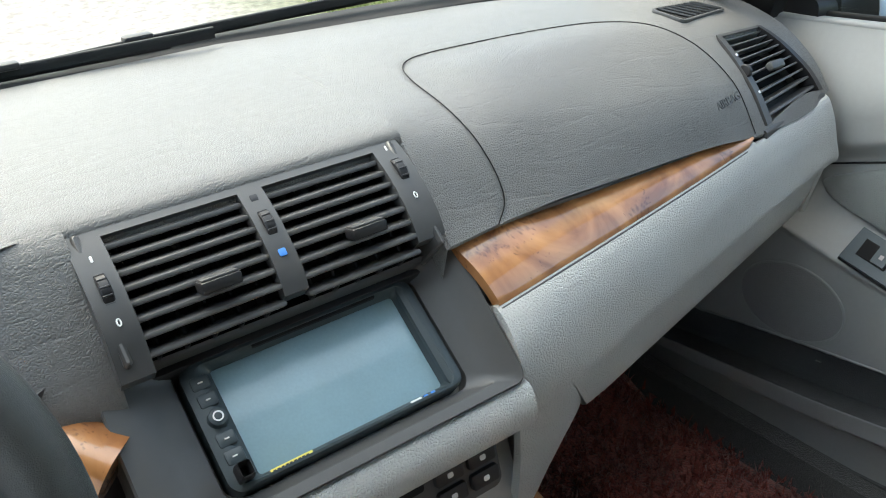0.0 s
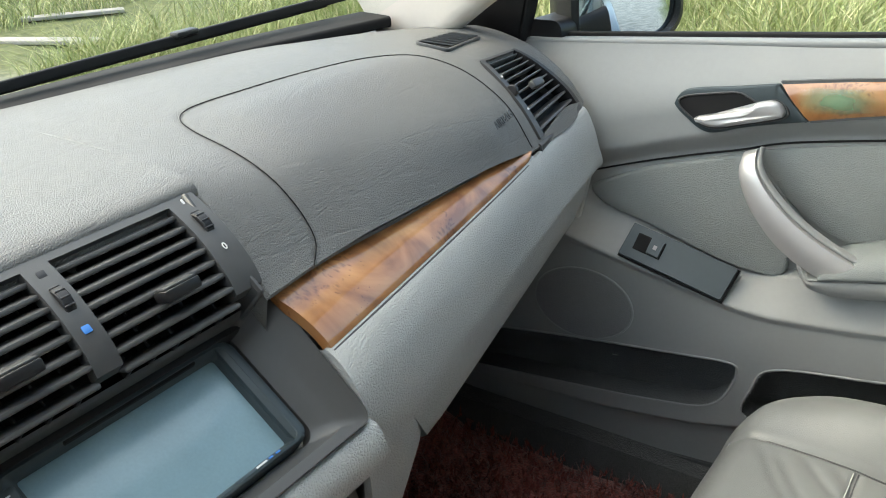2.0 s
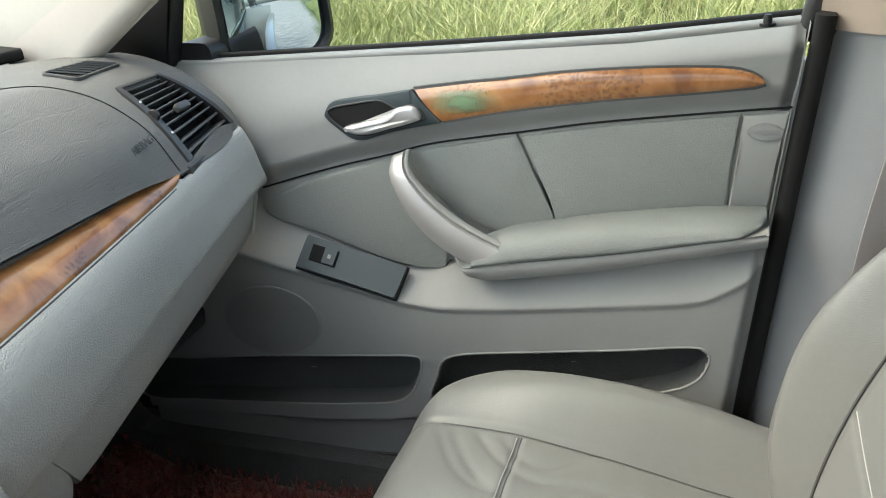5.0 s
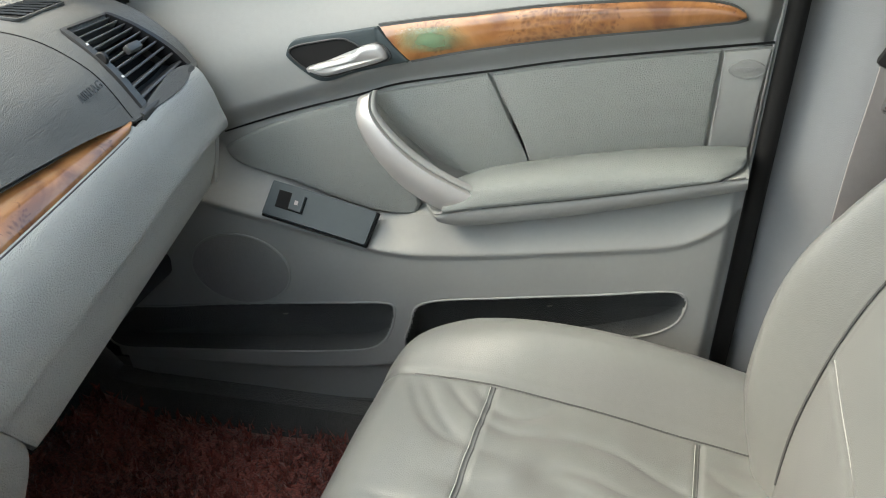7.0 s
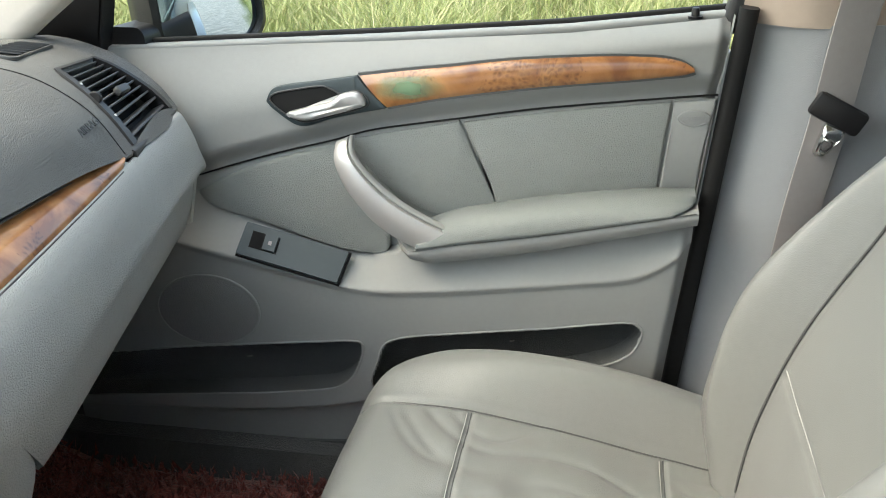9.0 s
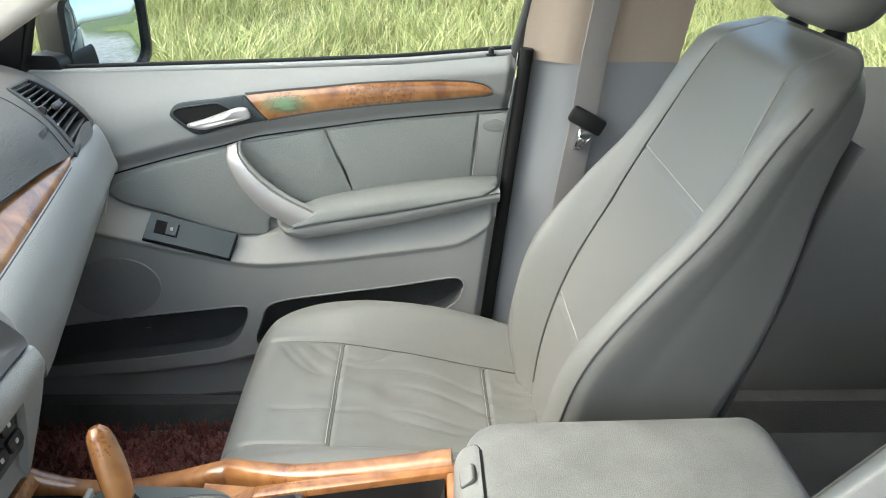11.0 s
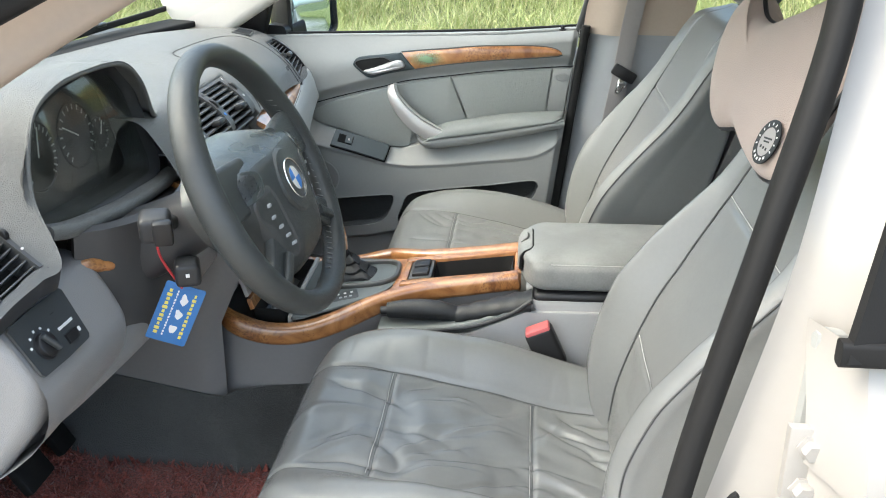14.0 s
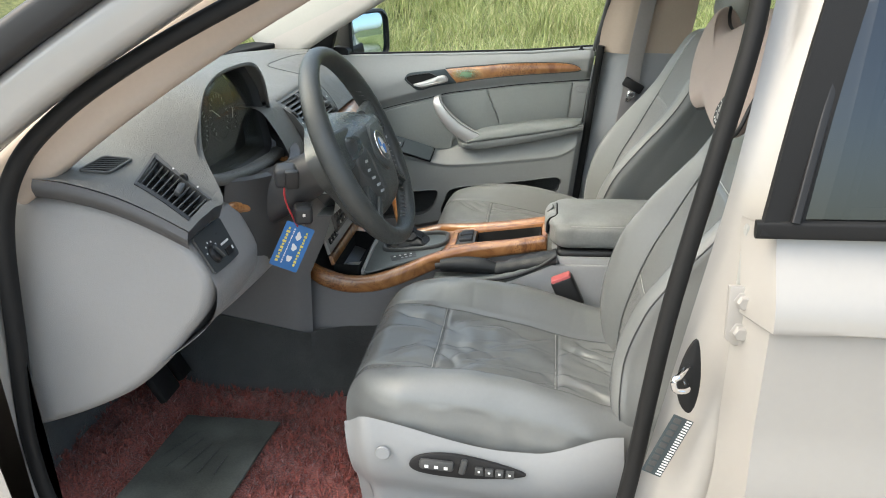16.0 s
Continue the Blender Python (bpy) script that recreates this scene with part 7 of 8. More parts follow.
    def back(i, j):
        h = TOP * (1 - (1 - i / (NH - 1)) ** 1.6)
        f = j / NY
        w = width(h)
        crown = ease(0.60, TOP, h)
        thick = 0.105 - 0.045 * ease(0.3, TOP, h)
        if f < 0.66:
            s = f / 0.66 * 2 - 1
            a = abs(s)
            w -= flare(h)
            if a < 0.86:
                y = a / 0.86 * (w - 0.03)
                d = front(h, y)
            else:
                q = (a - 0.86) / 0.14 * math.pi / 2
                y = w - 0.03 + 0.03 * math.sin(q)
                d = front(h, w - 0.03) - 0.034 * (1 - math.cos(q))
            y *= math.copysign(1, s)
        else:
            s = 1 - (f - 0.66) / 0.34 * 2
            a = abs(s)
            e = front(h, w - flare(h) - 0.03) - 0.034
            if a > 0.55:
                q = (a - 0.55) / 0.45
                y, d = w - flare(h) * (1 - lean) - 0.012 * (1 - q) - flare(h) * lean * q ** 1.3, -thick + 0.02 + (e + thick - 0.02) * q
                y += -0.003 * math.exp(-((q - 0.72) / 0.03) ** 2)
            else:
                y, d = a / 0.55 * (w - flare(h) * (1 - lean) - 0.012), -thick + 0.02 * (a / 0.55) ** 4
            y *= math.copysign(1, s)
        d = -0.03 + (d + 0.03) * (1 - 0.85 * crown ** 3)
        return hinge + up * h + fw * d + Vector((0, y, 0))

    bb = grid(back, NH, NY, False, True, True)
    part("backrest", bb, mat, seat, "leather backrest with raised side bolsters", 80)
    for hs in (0.19, 0.452):
        n = 26
        sy = seam_y(hs) - 0.006
        line = [hinge + up * (hs + 0.0048) + fw * (front(hs + 0.0048, -sy + 2 * sy * k / n) + 0.0) + Vector((0, -sy + 2 * sy * k / n, 0)) for k in range(n + 1)]
        part("stitching", sweep(line, ring_profile(0.0009, 5)), M_STITCH, seat)
    for s in (-1, 1):
        line = [hinge + up * h + fw * (front(h, s * seam_y(h)) + 0.0018) + Vector((0, s * seam_y(h), 0)) for h in [0.03 + 0.60 * k / 50 for k in range(51)]]
        part("seam", sweep(line, ring_profile(0.0015, 6), fw), M_SEAM, seat)
        line = [hinge + up * h + fw * (front(h, width(h) - flare(h) - 0.03) - 0.014) + Vector((0, s * (width(h) - flare(h) - 0.004), 0)) for h in [0.02 + 0.60 * k / 50 for k in range(51)]]
        part("seam", sweep(line, ring_profile(0.0013, 6), fw), M_SEAM, seat)
    # hard back shell
    shellb = grid(lambda i, j: hinge + up * (0.05 + 0.55 * i / 20) + fw * (-0.112 + 0.04 * (i / 20) - 0.012 * math.sin(math.pi * j / 14)) + Vector((0, (j / 7 - 1) * (width(0.05 + 0.55 * i / 20) - flare(0.05 + 0.55 * i / 20) * (1 - lean) - 0.02), 0)), 21, 15)
    part("back_shell", shellb, M_SEATPLASTIC, seat)
    # headrest on two posts
    hr = hinge + up * (0.800 if lean > 0 else 0.784) + fw * -0.018
    def head(i, j):
        a, b = math.pi * i / 20, 2 * math.pi * j / 28
        e = lambda v, p: math.copysign(abs(v) ** p, v)
        return hr + up * (0.085 * e(math.cos(a), 0.7)) + Vector((0, 0.125 * e(math.sin(a), 0.6) * e(math.cos(b), 0.7), 0)) + fw * (0.052 * e(math.sin(a), 0.6) * e(math.sin(b), 0.8))
    hb = grid(head, 21, 28, False, True)
    bmesh.ops.remove_doubles(hb, verts=hb.verts, dist=1e-5)
    part("headrest", hb, mat, seat, "grey leather headrest", 80)
    for s in (-0.055, 0.055):
        p = hinge + up * 0.69 + fw * -0.035 + Vector((0, s, 0))
        part("headrest_post", sweep([p - up * 0.03, p + up * 0.06], ring_profile(0.006, 12), (0, 1, 0)), M_CHROME, seat)
        part("post_sleeve", lathe([(0.0, 0.012), (0.010, 0.012), (0.014, 0.004), (0.016, 0.0), (0, 0)], basis(p + up * 0.005, (0, 1, 0), fw), 16), M_BLACK, seat)
    # plastic base skirt, rails
    out = -inner

    def skirt(i, j):
        u, v = i / 40, j / 12
        x = -0.455 + 0.50 * u
        top = 0.742 - 0.055 * ease(0.0, 0.62, u) - 0.045 * ease(0.10, 0.0, u) + 0.045 * ease(0.70, 1.0, u)
        z = top + (0.50 - top) * v
        y = 0.262 + 0.030 * math.sin(math.pi * min(1, v * 1.3 + 0.12)) ** 0.6 - 0.02 * v
        nose = 0.045 * ease(0.10, 0.0, u)
        return off + Vector((x + 0.02 * v, out * (y - nose), z - cz * 0))
    part("base_skirt", grid(skirt, 41, 13), M_SEATPLASTIC, seat, "grey plastic seat base cover")
    part("base_front", grid(lambda i, j: off + Vector((-0.452 + 0.03 * j / 6 + 0.02 * abs(i / 8 - 1) ** 3, (i / 8 - 1) * 0.235, 0.665 - 0.14 * j / 6)), 17, 7), M_SEATPLASTIC, seat)
    for s in (-0.2, 0.2):
        part("rail", rbox(0.56, 0.035, 0.03, pose(cx - 0.14, cy + s, 0.49), 0.004), M_BLACK, seat)
        part("riser", rbox(0.40, 0.02, 0.12, pose(cx - 0.16, cy + s, 0.56), 0.004), M_BLACK, seat)
    part("pan", rbox(0.46, 0.44, 0.02, pose(cx - 0.19, cy, cz + 0.625, 0, 4, 0), 0.004), M_BLACK, seat)
    return seat, off, hinge, up, fw, out


dseat, d_off, d_hinge, d_up, d_fw, d_out = make_seat(0.0, -0.415, 0.0, "creased grey leather driver's seat", 1.0, 3, M_LEATHER_WORN, 1, (0.089, -0.415, 0.664))
pseat, p_off, p_hinge, p_up, p_fw, p_out = make_seat(0.037, 0.405, -0.018, "grey leather passenger seat", 0.45, 11, M_LEATHER, -1, (0.078, 0.375, 0.660), -0.25)
# seat switches on the driver's base cover
sm_y = d_off.y - 0.289
lens = outline([(-0.325, 0.655), (-0.305, 0.676), (-0.25, 0.683), (-0.18, 0.672), (-0.12, 0.653), (-0.14, 0.643), (-0.22, 0.635), (-0.30, 0.640)], 48)
swp = part("seat_switch_panel", plate(lens, fixed(sm_y), 0.006, 0.002), M_BLACK, dseat, "black oval seat switch panel")
part("adjuster", rbox(0.062, 0.012, 0.02, pose(-0.275, sm_y - 0.010, 0.663, 0, 3, 0), 0.006), M_STACK, swp)
part("lumbar_switch", rbox(0.012, 0.012, 0.03, pose(-0.228, sm_y - 0.010, 0.663, 0, 12, 0), 0.004), M_STACK, swp)
for k in range(4):
    part("memory_button", rbox(0.015, 0.008, 0.015, pose(-0.200 + 0.018 * k, sm_y - 0.008, 0.655 - 0.001 * k), 0.002), M_STACK, swp)
    part("print_mark", rbox(0.004, 0.001, 0.004, pose(-0.200 + 0.018 * k, sm_y - 0.0125, 0.656 - 0.001 * k), 0.0003, 1), M_PRINT, swp)
for k in range(3):
    part("print_mark", rbox(0.007, 0.001, 0.006, pose(-0.292 + 0.017 * k, sm_y - 0.0165, 0.663 - 0.001 * k), 0.0003, 1), M_PRINT, swp)
part("screw_cap", lathe([(0, 0.003), (0.012, 0.003), (0.0135, 0.001), (0.0135, 0), (0, 0)], basis((-0.372, sm_y - 0.003, 0.675), (1, 0, 0), (0, 0, 1)), 24), M_SEATPLASTIC, dseat)

# neck pillow strapped to the driver's headrest
pil = thing("neck_pillow", "beige mesh neck pillow with dark piping and round badge", "neck pillow", at=tuple(d_hinge + d_up * 0.62))
pc = d_hinge + d_up * 0.675 + d_fw * 0.085 + Vector((0, -0.12, 0))
BONE = [(0.299, 0.065), (0.344, 0.031), (0.339, -0.011), (0.301, -0.058), (0.24, -0.102), (0.198, -0.117), (0.175, -0.113), (0.136, -0.101), (0.098, -0.11), (0.064, -0.117), (0.007, -0.122), (-0.042, -0.111), (-0.064, -0.09), (-0.06, -0.05), (-0.07, 0.0), (-0.075, 0.05), (-0.03, 0.095), (0.049, 0.095), (0.102, 0.071), (0.151, 0.048), (0.189, 0.033), (0.232, 0.035), (0.269, 0.05)]
bone = outline(BONE, 120)
BC = (0.12, -0.03)


def bend(u):
    return 0.03 + 0.023 * ease(0.02, 0.30, u)


def pillow(i, j):
    """A lens of cloth over the outline, shrunk towards its middle from seam to crown on both sides."""
    k = j / 18
    r = math.sin(math.pi * k) ** 0.5
    u, v = BC[0] + (bone[i][0] - BC[0]) * r, BC[1] + (bone[i][1] - BC[1]) * r
    depth = 0.034 * math.copysign(1, k - 0.5) * max(0, 1 - r ** 3.2) ** 0.5
    return pc + Vector((0, u, 0)) + d_up * v + d_fw * (depth + bend(u))


pb = grid(pillow, 120, 19, True, False)
bmesh.ops.remove_doubles(pb, verts=pb.verts, dist=1e-5)
part("cushion", pb, M_PILLOW, pil, "beige mesh cushion", 80)
part("piping", sweep([pc + Vector((0, u, 0)) + d_up * v + d_fw * bend(u) for u, v in bone], ring_profile(0.0035, 8), d_fw, True), M_BLACK, pil, "dark piping")
bm_ = basis(pc + d_up * -0.078 + d_fw * 0.056 + Vector((0, -0.022, 0)), (0.12, -1, 0), d_up) @ Matrix.Scale(0.66, 4)
part("badge_ring", lathe([(0.038, 0.0), (0.038, 0.003), (0.026, 0.003), (0.026, 0.0)], bm_, 40), M_BLACK, pil, "black badge ring with white marks")
part("badge_disc", lathe([(0.0265, 0.0), (0.0265, 0.0026), (0.0, 0.0026)], bm_, 40), M_BADGEWHITE, pil)
part("badge_rim", lathe([(0.040, 0.0), (0.040, 0.0028), (0.038, 0.0028), (0.038, 0.0)], bm_, 40), M_BLACK, pil)
for k in range(10):
    a = radians(200 - 220 * k / 9)
    part("print_bar", rbox(0.0028, 0.0052, 0.0008, bm_ @ Matrix.Rotation(a, 4, "Z") @ pose(0.032, 0, 0.0034, 0, 0, 90), 0.0002, 1), M_PRINT, pil)
for k in range(5):
    a = radians(230 + 20 * k)
    part("print_dot", rbox(0.005, 0.005, 0.0008, bm_ @ Matrix.Rotation(a, 4, "Z") @ pose(0.032, 0, 0.0034), 0.0002, 1), M_PRINT, pil)
for dy, w in ((0.006, 0.03), (0.0, 0.02)):
    part("badge_mark", rbox(w, 0.003, 0.0008, bm_ @ pose(0, dy, 0.003, 0, 0, 8), 0.0002, 1), M_BLACK, pil)
for k in range(3):
    part("badge_mark", rbox(0.005, 0.005, 0.0008, bm_ @ pose(-0.011 + 0.011 * k, -0.011, 0.003), 0.0002, 1), M_BLACK, pil)
part("strap", sweep(spline([pc + d_up * 0.02 + d_fw * -0.04 + Vector((0, -0.14, 0)), pc + d_up * 0.03 + d_fw * -0.13 + Vector((0, -0.09, 0)), pc + d_up * 0.03 + d_fw * -0.15, pc + d_up * 0.03 + d_fw * -0.13 + Vector((0, 0.09, 0)), pc + d_up * 0.02 + d_fw * -0.04 + Vector((0, 0.14, 0))], 24), round_profile(0.003, 0.03, 0.001), tuple(d_up)), M_BLACK, pil)
# rear bench, to close the cabin behind
rb = thing("rear_bench", "grey leather rear bench seat", "bench seat", at=(1.1, MID, 0.47))
part("cushion", rbox(0.5, 1.25, 0.16, pose(0.95, MID, 0.70, 0, -4, 0), 0.05, 4), M_LEATHER, rb)
part("backrest", rbox(0.16, 1.25, 0.62, pose(1.27, MID, 1.0, 0, 18, 0), 0.05, 4), M_LEATHER, rb)
for s in (-0.4, 0.4):
    part("headrest", rbox(0.09, 0.26, 0.17, pose(1.40, MID + s, 1.38, 0, 18, 0), 0.04, 4), M_LEATHER, rb)


# ---- centre console ----
con = thing("centre_console", "grey centre console with walnut rails and tray", "centre console", at=(-0.3, 0.0, 0.48))
# grey body: walls that follow the rail
RAIL = [(-0.662, -0.150, 0.803), (-0.625, -0.162, 0.777), (-0.565, -0.160, 0.758), (-0.50, -0.146, 0.757), (-0.44, -0.119, 0.769), (-0.385, -0.086, 0.785), (-0.345, -0.065, 0.795), (-0.28, -0.045, 0.806), (-0.19, -0.037, 0.820), (-0.10, -0.034, 0.836)]
CY = 0.036
rail = spline(RAIL, 60)
far = [Vector((p.x, min(2 * CY - p.y, 0.150), p.z)) for p in rail]


def wall(line, s):
    def at(i, j):
        p = line[i]
        v = j / 10
        return Vector((p.x + 0.0, p.y - s * (0.004 + 0.05 * v ** 1.5), p.z - 0.012 - (p.z - 0.52) * v))
    return grid(at, len(line), 11)


# same moulding on both sides; the driver's is painted in the shaded grey
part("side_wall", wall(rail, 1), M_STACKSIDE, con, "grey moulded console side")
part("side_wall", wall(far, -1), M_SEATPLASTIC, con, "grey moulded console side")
part("top_deck", grid(lambda i, j: rail[i] * (1 - j / 10) + far[i] * (j / 10) + Vector((0, 0, -0.014)), 34, 11), M_STACK, con, "dark console deck")


def rail_sweep(line, s):
    sc = [0.72 + 0.38 * ease(0, 8, k) - 0.08 * ease(25, 40, k) for k in range(60)]
    return sweep(line, [(a, b) for a, b in round_profile(0.030, 0.036, 0.011)], (0, 0, 1), False, sc)


part("wood_rail", rail_sweep(rail, 1), M_WOOD, con, "glossy walnut console rail")
part("wood_rail", rail_sweep(far, -1), M_WOOD, con, "glossy walnut console rail")
# walnut frame round the tray
def tray_pt(u, v, w):
    """u along from front to rear, v across from the driver's side."""
    return Vector((-0.335 + 0.24 * u, CY - 0.066 + 0.132 * v, 0.803 + 0.036 * u + w))


def frame_piece(u0, u1, v0, v1):
    bm = bmesh.new()
    c = [bm.verts.new(tray_pt(u, v, w)) for w in (-0.03, 0.008) for u, v in ((u0, v0), (u1, v0), (u1, v1), (u0, v1))]
    for f in ((3, 2, 1, 0), (4, 5, 6, 7), (0, 1, 5, 4), (1, 2, 6, 5), (2, 3, 7, 6), (3, 0, 4, 7)):
        bm.faces.new([c[i] for i in f])
    bmesh.ops.bevel(bm, geom=bm.edges[:], offset=0.004, segments=2, profile=0.5, affect="EDGES")
    return bm


part("tray_frame", join(frame_piece(0.0, 1.0, 0.0, 0.16), frame_piece(0.0, 1.0, 0.84, 1.0), frame_piece(0.94, 1.0, 0.16, 0.84), frame_piece(0.0, 0.06, 0.16, 0.84)), M_WOOD, con, "walnut frame of the tray")
part("wood_bridge", grid(lambda i, j: Vector((-0.40 + 0.07 * i / 10, CY + (j / 10 - 0.5) * (0.19 - 0.055 * i / 10), 0.795 + 0.016 * i / 10 - 0.004 * abs(j / 5 - 1) ** 2)), 11, 11), M_WOOD, con)
def tray_well(i, j):
    u = 0.27 + 0.66 * i / 12
    v = 0.17 + 0.66 * j / 8
    depth = -0.055 * min(1, min(i, 12 - i) * 1.0) * min(1, min(j, 8 - j) * 1.0)
    return tray_pt(u, v, depth)
part("tray", grid(tray_well, 13, 9), M_CAVITY, con, "black storage tray")
swb = part("switch_block", frame_piece(0.06, 0.26, 0.17, 0.83), M_STACK, con, "dark seat heating switch block")
for v0 in (0.24, 0.53):
    part("rocker", rbox(0.034, 0.032, 0.012, Matrix.Translation(tray_pt(0.16, v0 + 0.11, 0.009)) @ pose(0, 0, 0, 0, -10, 0), 0.004), M_BLACK, swb)
# selector: gaiter, lever, walnut knob
sel = thing("gear_selector", "automatic gear selector with walnut knob and black gaiter", "gear selector", at=(-0.44, CY, 0.78))


def deck(u, v, w):
    """A point over the selector's deck, which rises towards the rear."""
    return Vector((u, v, 0.776 + 0.15 * (u + 0.53) * 0.95 + w))


part("gate_panel", plate(outline([(-0.528, -0.134), (-0.47, -0.118), (-0.41, -0.085), (-0.362, -0.052), (-0.345, -0.01), (-0.345, 0.05), (-0.37, 0.10), (-0.45, 0.125), (-0.53, 0.128), (-0.536, 0.0)], 60), deck, 0.005, 0.002), M_GATE, sel, "teal-grey selector surround")
part("gaiter_ring", sweep([deck(-0.425 + 0.080 * math.copysign(abs(math.cos(a)) ** 0.6, math.cos(a)), CY - 0.004 + 0.056 * math.copysign(abs(math.sin(a)) ** 0.6, math.sin(a)), 0.008) for a in [2 * math.pi * k / 48 for k in range(48)]], round_profile(0.010, 0.012, 0.004), (0, 0, 1), True), M_STACK, sel)


def gaiter(i, j):
    a = 2 * math.pi * i / 36
    f = j / 12
    r = 1 - 0.82 * f ** 0.7
    w = 0.004 * math.sin(a * 7 + j) * (1 - f) + 0.003 * math.sin(j * 2.2)
    e = lambda t: math.copysign(abs(t) ** 0.6, t)
    return Vector((-0.435 - 0.022 * f + (0.072 * r + w) * e(math.cos(a)), CY + (0.046 * r + w) * e(math.sin(a)), 0.784 + 0.060 * f + 0.004 * math.sin(a * 5)))


part("gaiter", grid(gaiter, 36, 13, True, False), M_GAITER, sel, "creased black leather gaiter")
part("lever", sweep(spline([(-0.457, CY, 0.82), (-0.460, CY, 0.84), (-0.464, CY, 0.87)], 6), ring_profile(0.011, 14), (0, 1, 0)), M_BLACK, sel)
kp = spline([(-0.462, CY, 0.850), (-0.468, CY + 0.004, 0.88), (-0.476, CY + 0.009, 0.912), (-0.484, CY + 0.014, 0.932)], 16)
part("knob", sweep(kp, [(0.015 * math.cos(2 * math.pi * k / 18), 0.021 * math.sin(2 * math.pi * k / 18)) for k in range(18)], (0, 1, 0), False, [0.72 + 0.3 * math.sin(math.pi * min(1, 0.2 + k / 17)) - (0.35 if k == 15 else 0.12 if k == 14 else 0) for k in range(16)]), M_WOOD, sel, "walnut selector knob")
gm = basis(deck(-0.442, -0.062, 0.0052), (1, 0.30, 0.14), (-0.30, 1, 0))
gate = part("gate_display", plate(rr(0.062, 0.036, 0.005, 3), flat(gm), 0.0012, 0.0004), M_SWITCH, sel, "dark display with gear marks")
for k in range(4):
    part("print_mark", plate(rr(0.0055, 0.0065, 0.001, 1, -0.021 + 0.0135 * k, 0.008), flat(gm), 0.0018, 0.0001), M_PRINT, gate)
for k in range(3):
    part("print_mark", plate(rr(0.006, 0.0055, 0.001, 1, -0.004 + 0.010 * k, -0.007), flat(gm), 0.0018, 0.0001), M_BADGE, gate)

# lower centre stack: climate panel and open cassette slot above the selector
ac = thing("climate_panel", "black climate control panel with small buttons", "climate panel", at=(-0.60, -0.05, 0.92))
am = basis((-0.590, -0.045, 0.925), (0, 1, 0), (-0.22, 0, 0.97))
part("panel", plate(rr(0.25, 0.075, 0.01, 4), flat(am), 0.008, 0.002), M_STACK, ac)
for r in range(3):
    for cxx in (-0.105, -0.07, 0.07, 0.105):
        b = part("button", plate(rr(0.030, 0.016, 0.003, 3, cxx, 0.022 - 0.021 * r), flat(am), 0.013, 0.002), M_BLACK, ac)
        part("print_mark", plate(rr(0.006, 0.005, 0.001, 1, cxx, 0.022 - 0.021 * r), flat(am), 0.0136, 0.0001), M_PRINT, b)
part("display", plate(rr(0.09, 0.030, 0.003, 3, 0.0, 0.012), flat(am), 0.010, 0.001), M_CAVITY, ac)


def cheek(y, s):
    def at(i, j):
        z = 0.50 + 0.50 * i / 60
        front = curve1(z, [(0.50, -0.64), (0.80, -0.635), (0.88, -0.60), (0.965, -0.575), (1.0, -0.60)])
        x = front + (-1.24 - front) * (j / 30)
        roll = 0.02 * (1 - j / 2) ** 2 if j < 2 else 0
        return Vector((x, y + s * (0.02 - 0.03 * ease(0.80, 1.0, z) - roll), z))
    bm = grid(at, 61, 31)
    return solid(bm, 0.012, (0, -s, 0))
# as with the console walls, shade is in the driver's side colour
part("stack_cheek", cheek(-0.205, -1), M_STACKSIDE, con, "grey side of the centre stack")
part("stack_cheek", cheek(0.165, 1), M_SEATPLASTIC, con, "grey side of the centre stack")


def carpet_side(i, j):
    x = -1.22 + 1.0 * i / 60
    top = curve1(x, [(-1.22, 0.76), (-0.836, 0.689), (-0.658, 0.657), (-0.22, 0.648)])
    z = 0.49 + (top - 0.49) * j / 10
    k = min(range(len(rail)), key=lambda q: abs(rail[q].x - x))
    p = rail[k]
    v = max(0, min(1, (p.z - 0.012 - z) / (p.z - 0.52)))
    return Vector((x, min(-0.229, p.y - 0.007 - 0.05 * v ** 1.5) if x < -0.63 else p.y - 0.007 - 0.05 * v ** 1.5 - 0.022 * ease(-0.55, -0.63, x), z))


part("carpet_side", solid(grid(carpet_side, 61, 11), 0.003, (0, 1, 0)), M_FLOOR, con, "dark carpet along the console foot")
part("console_side", plate([(-0.40, 0.735), (-0.20, 0.762), (-0.085, 0.818), (0.12, 0.825), (0.12, 0.5), (-0.40, 0.5)], lambda u, v, w: Vector((u, -0.112 - w - 0.02 * ease(0.75, 0.5, v), v)), 0.022, 0.006), M_SEATPLASTIC, con, "grey side under the handbrake")
# open storage slot under the climate panel
sl = thing("storage_slot", "open black storage slot below a grey button panel", "storage slot", at=(-0.60, -0.01, 0.76))


def slope(u, v, w):
    """Face over the slot: u across from the driver's side, v up."""
    return Vector((-0.600 - 0.30 * (v - 0.78), u, v)) + Vector((0.95, 0, 0.30)) * w


part("button_panel", plate([(-0.135, 0.818), (0.125, 0.818), (0.125, 0.885), (-0.135, 0.885)], slope, 0.008, 0.002), M_STACKPLATE, sl, "silver-grey button panel")
part("wood_strip", plate([(-0.135, 0.792), (0.125, 0.792), (0.125, 0.813), (-0.135, 0.813)], slope, 0.009, 0.002), M_WOOD, sl)
for k in range(3):
    b = part("button", plate(rr(0.020, 0.014, 0.002, 2, -0.110 + 0.026 * k, 0.842), slope, 0.012, 0.001), M_BLACK, sl)
    part("print_mark", plate(rr(0.006, 0.004, 0.001, 1, -0.110 + 0.026 * k, 0.842), slope, 0.0125, 0.0002), M_PRINT, b)


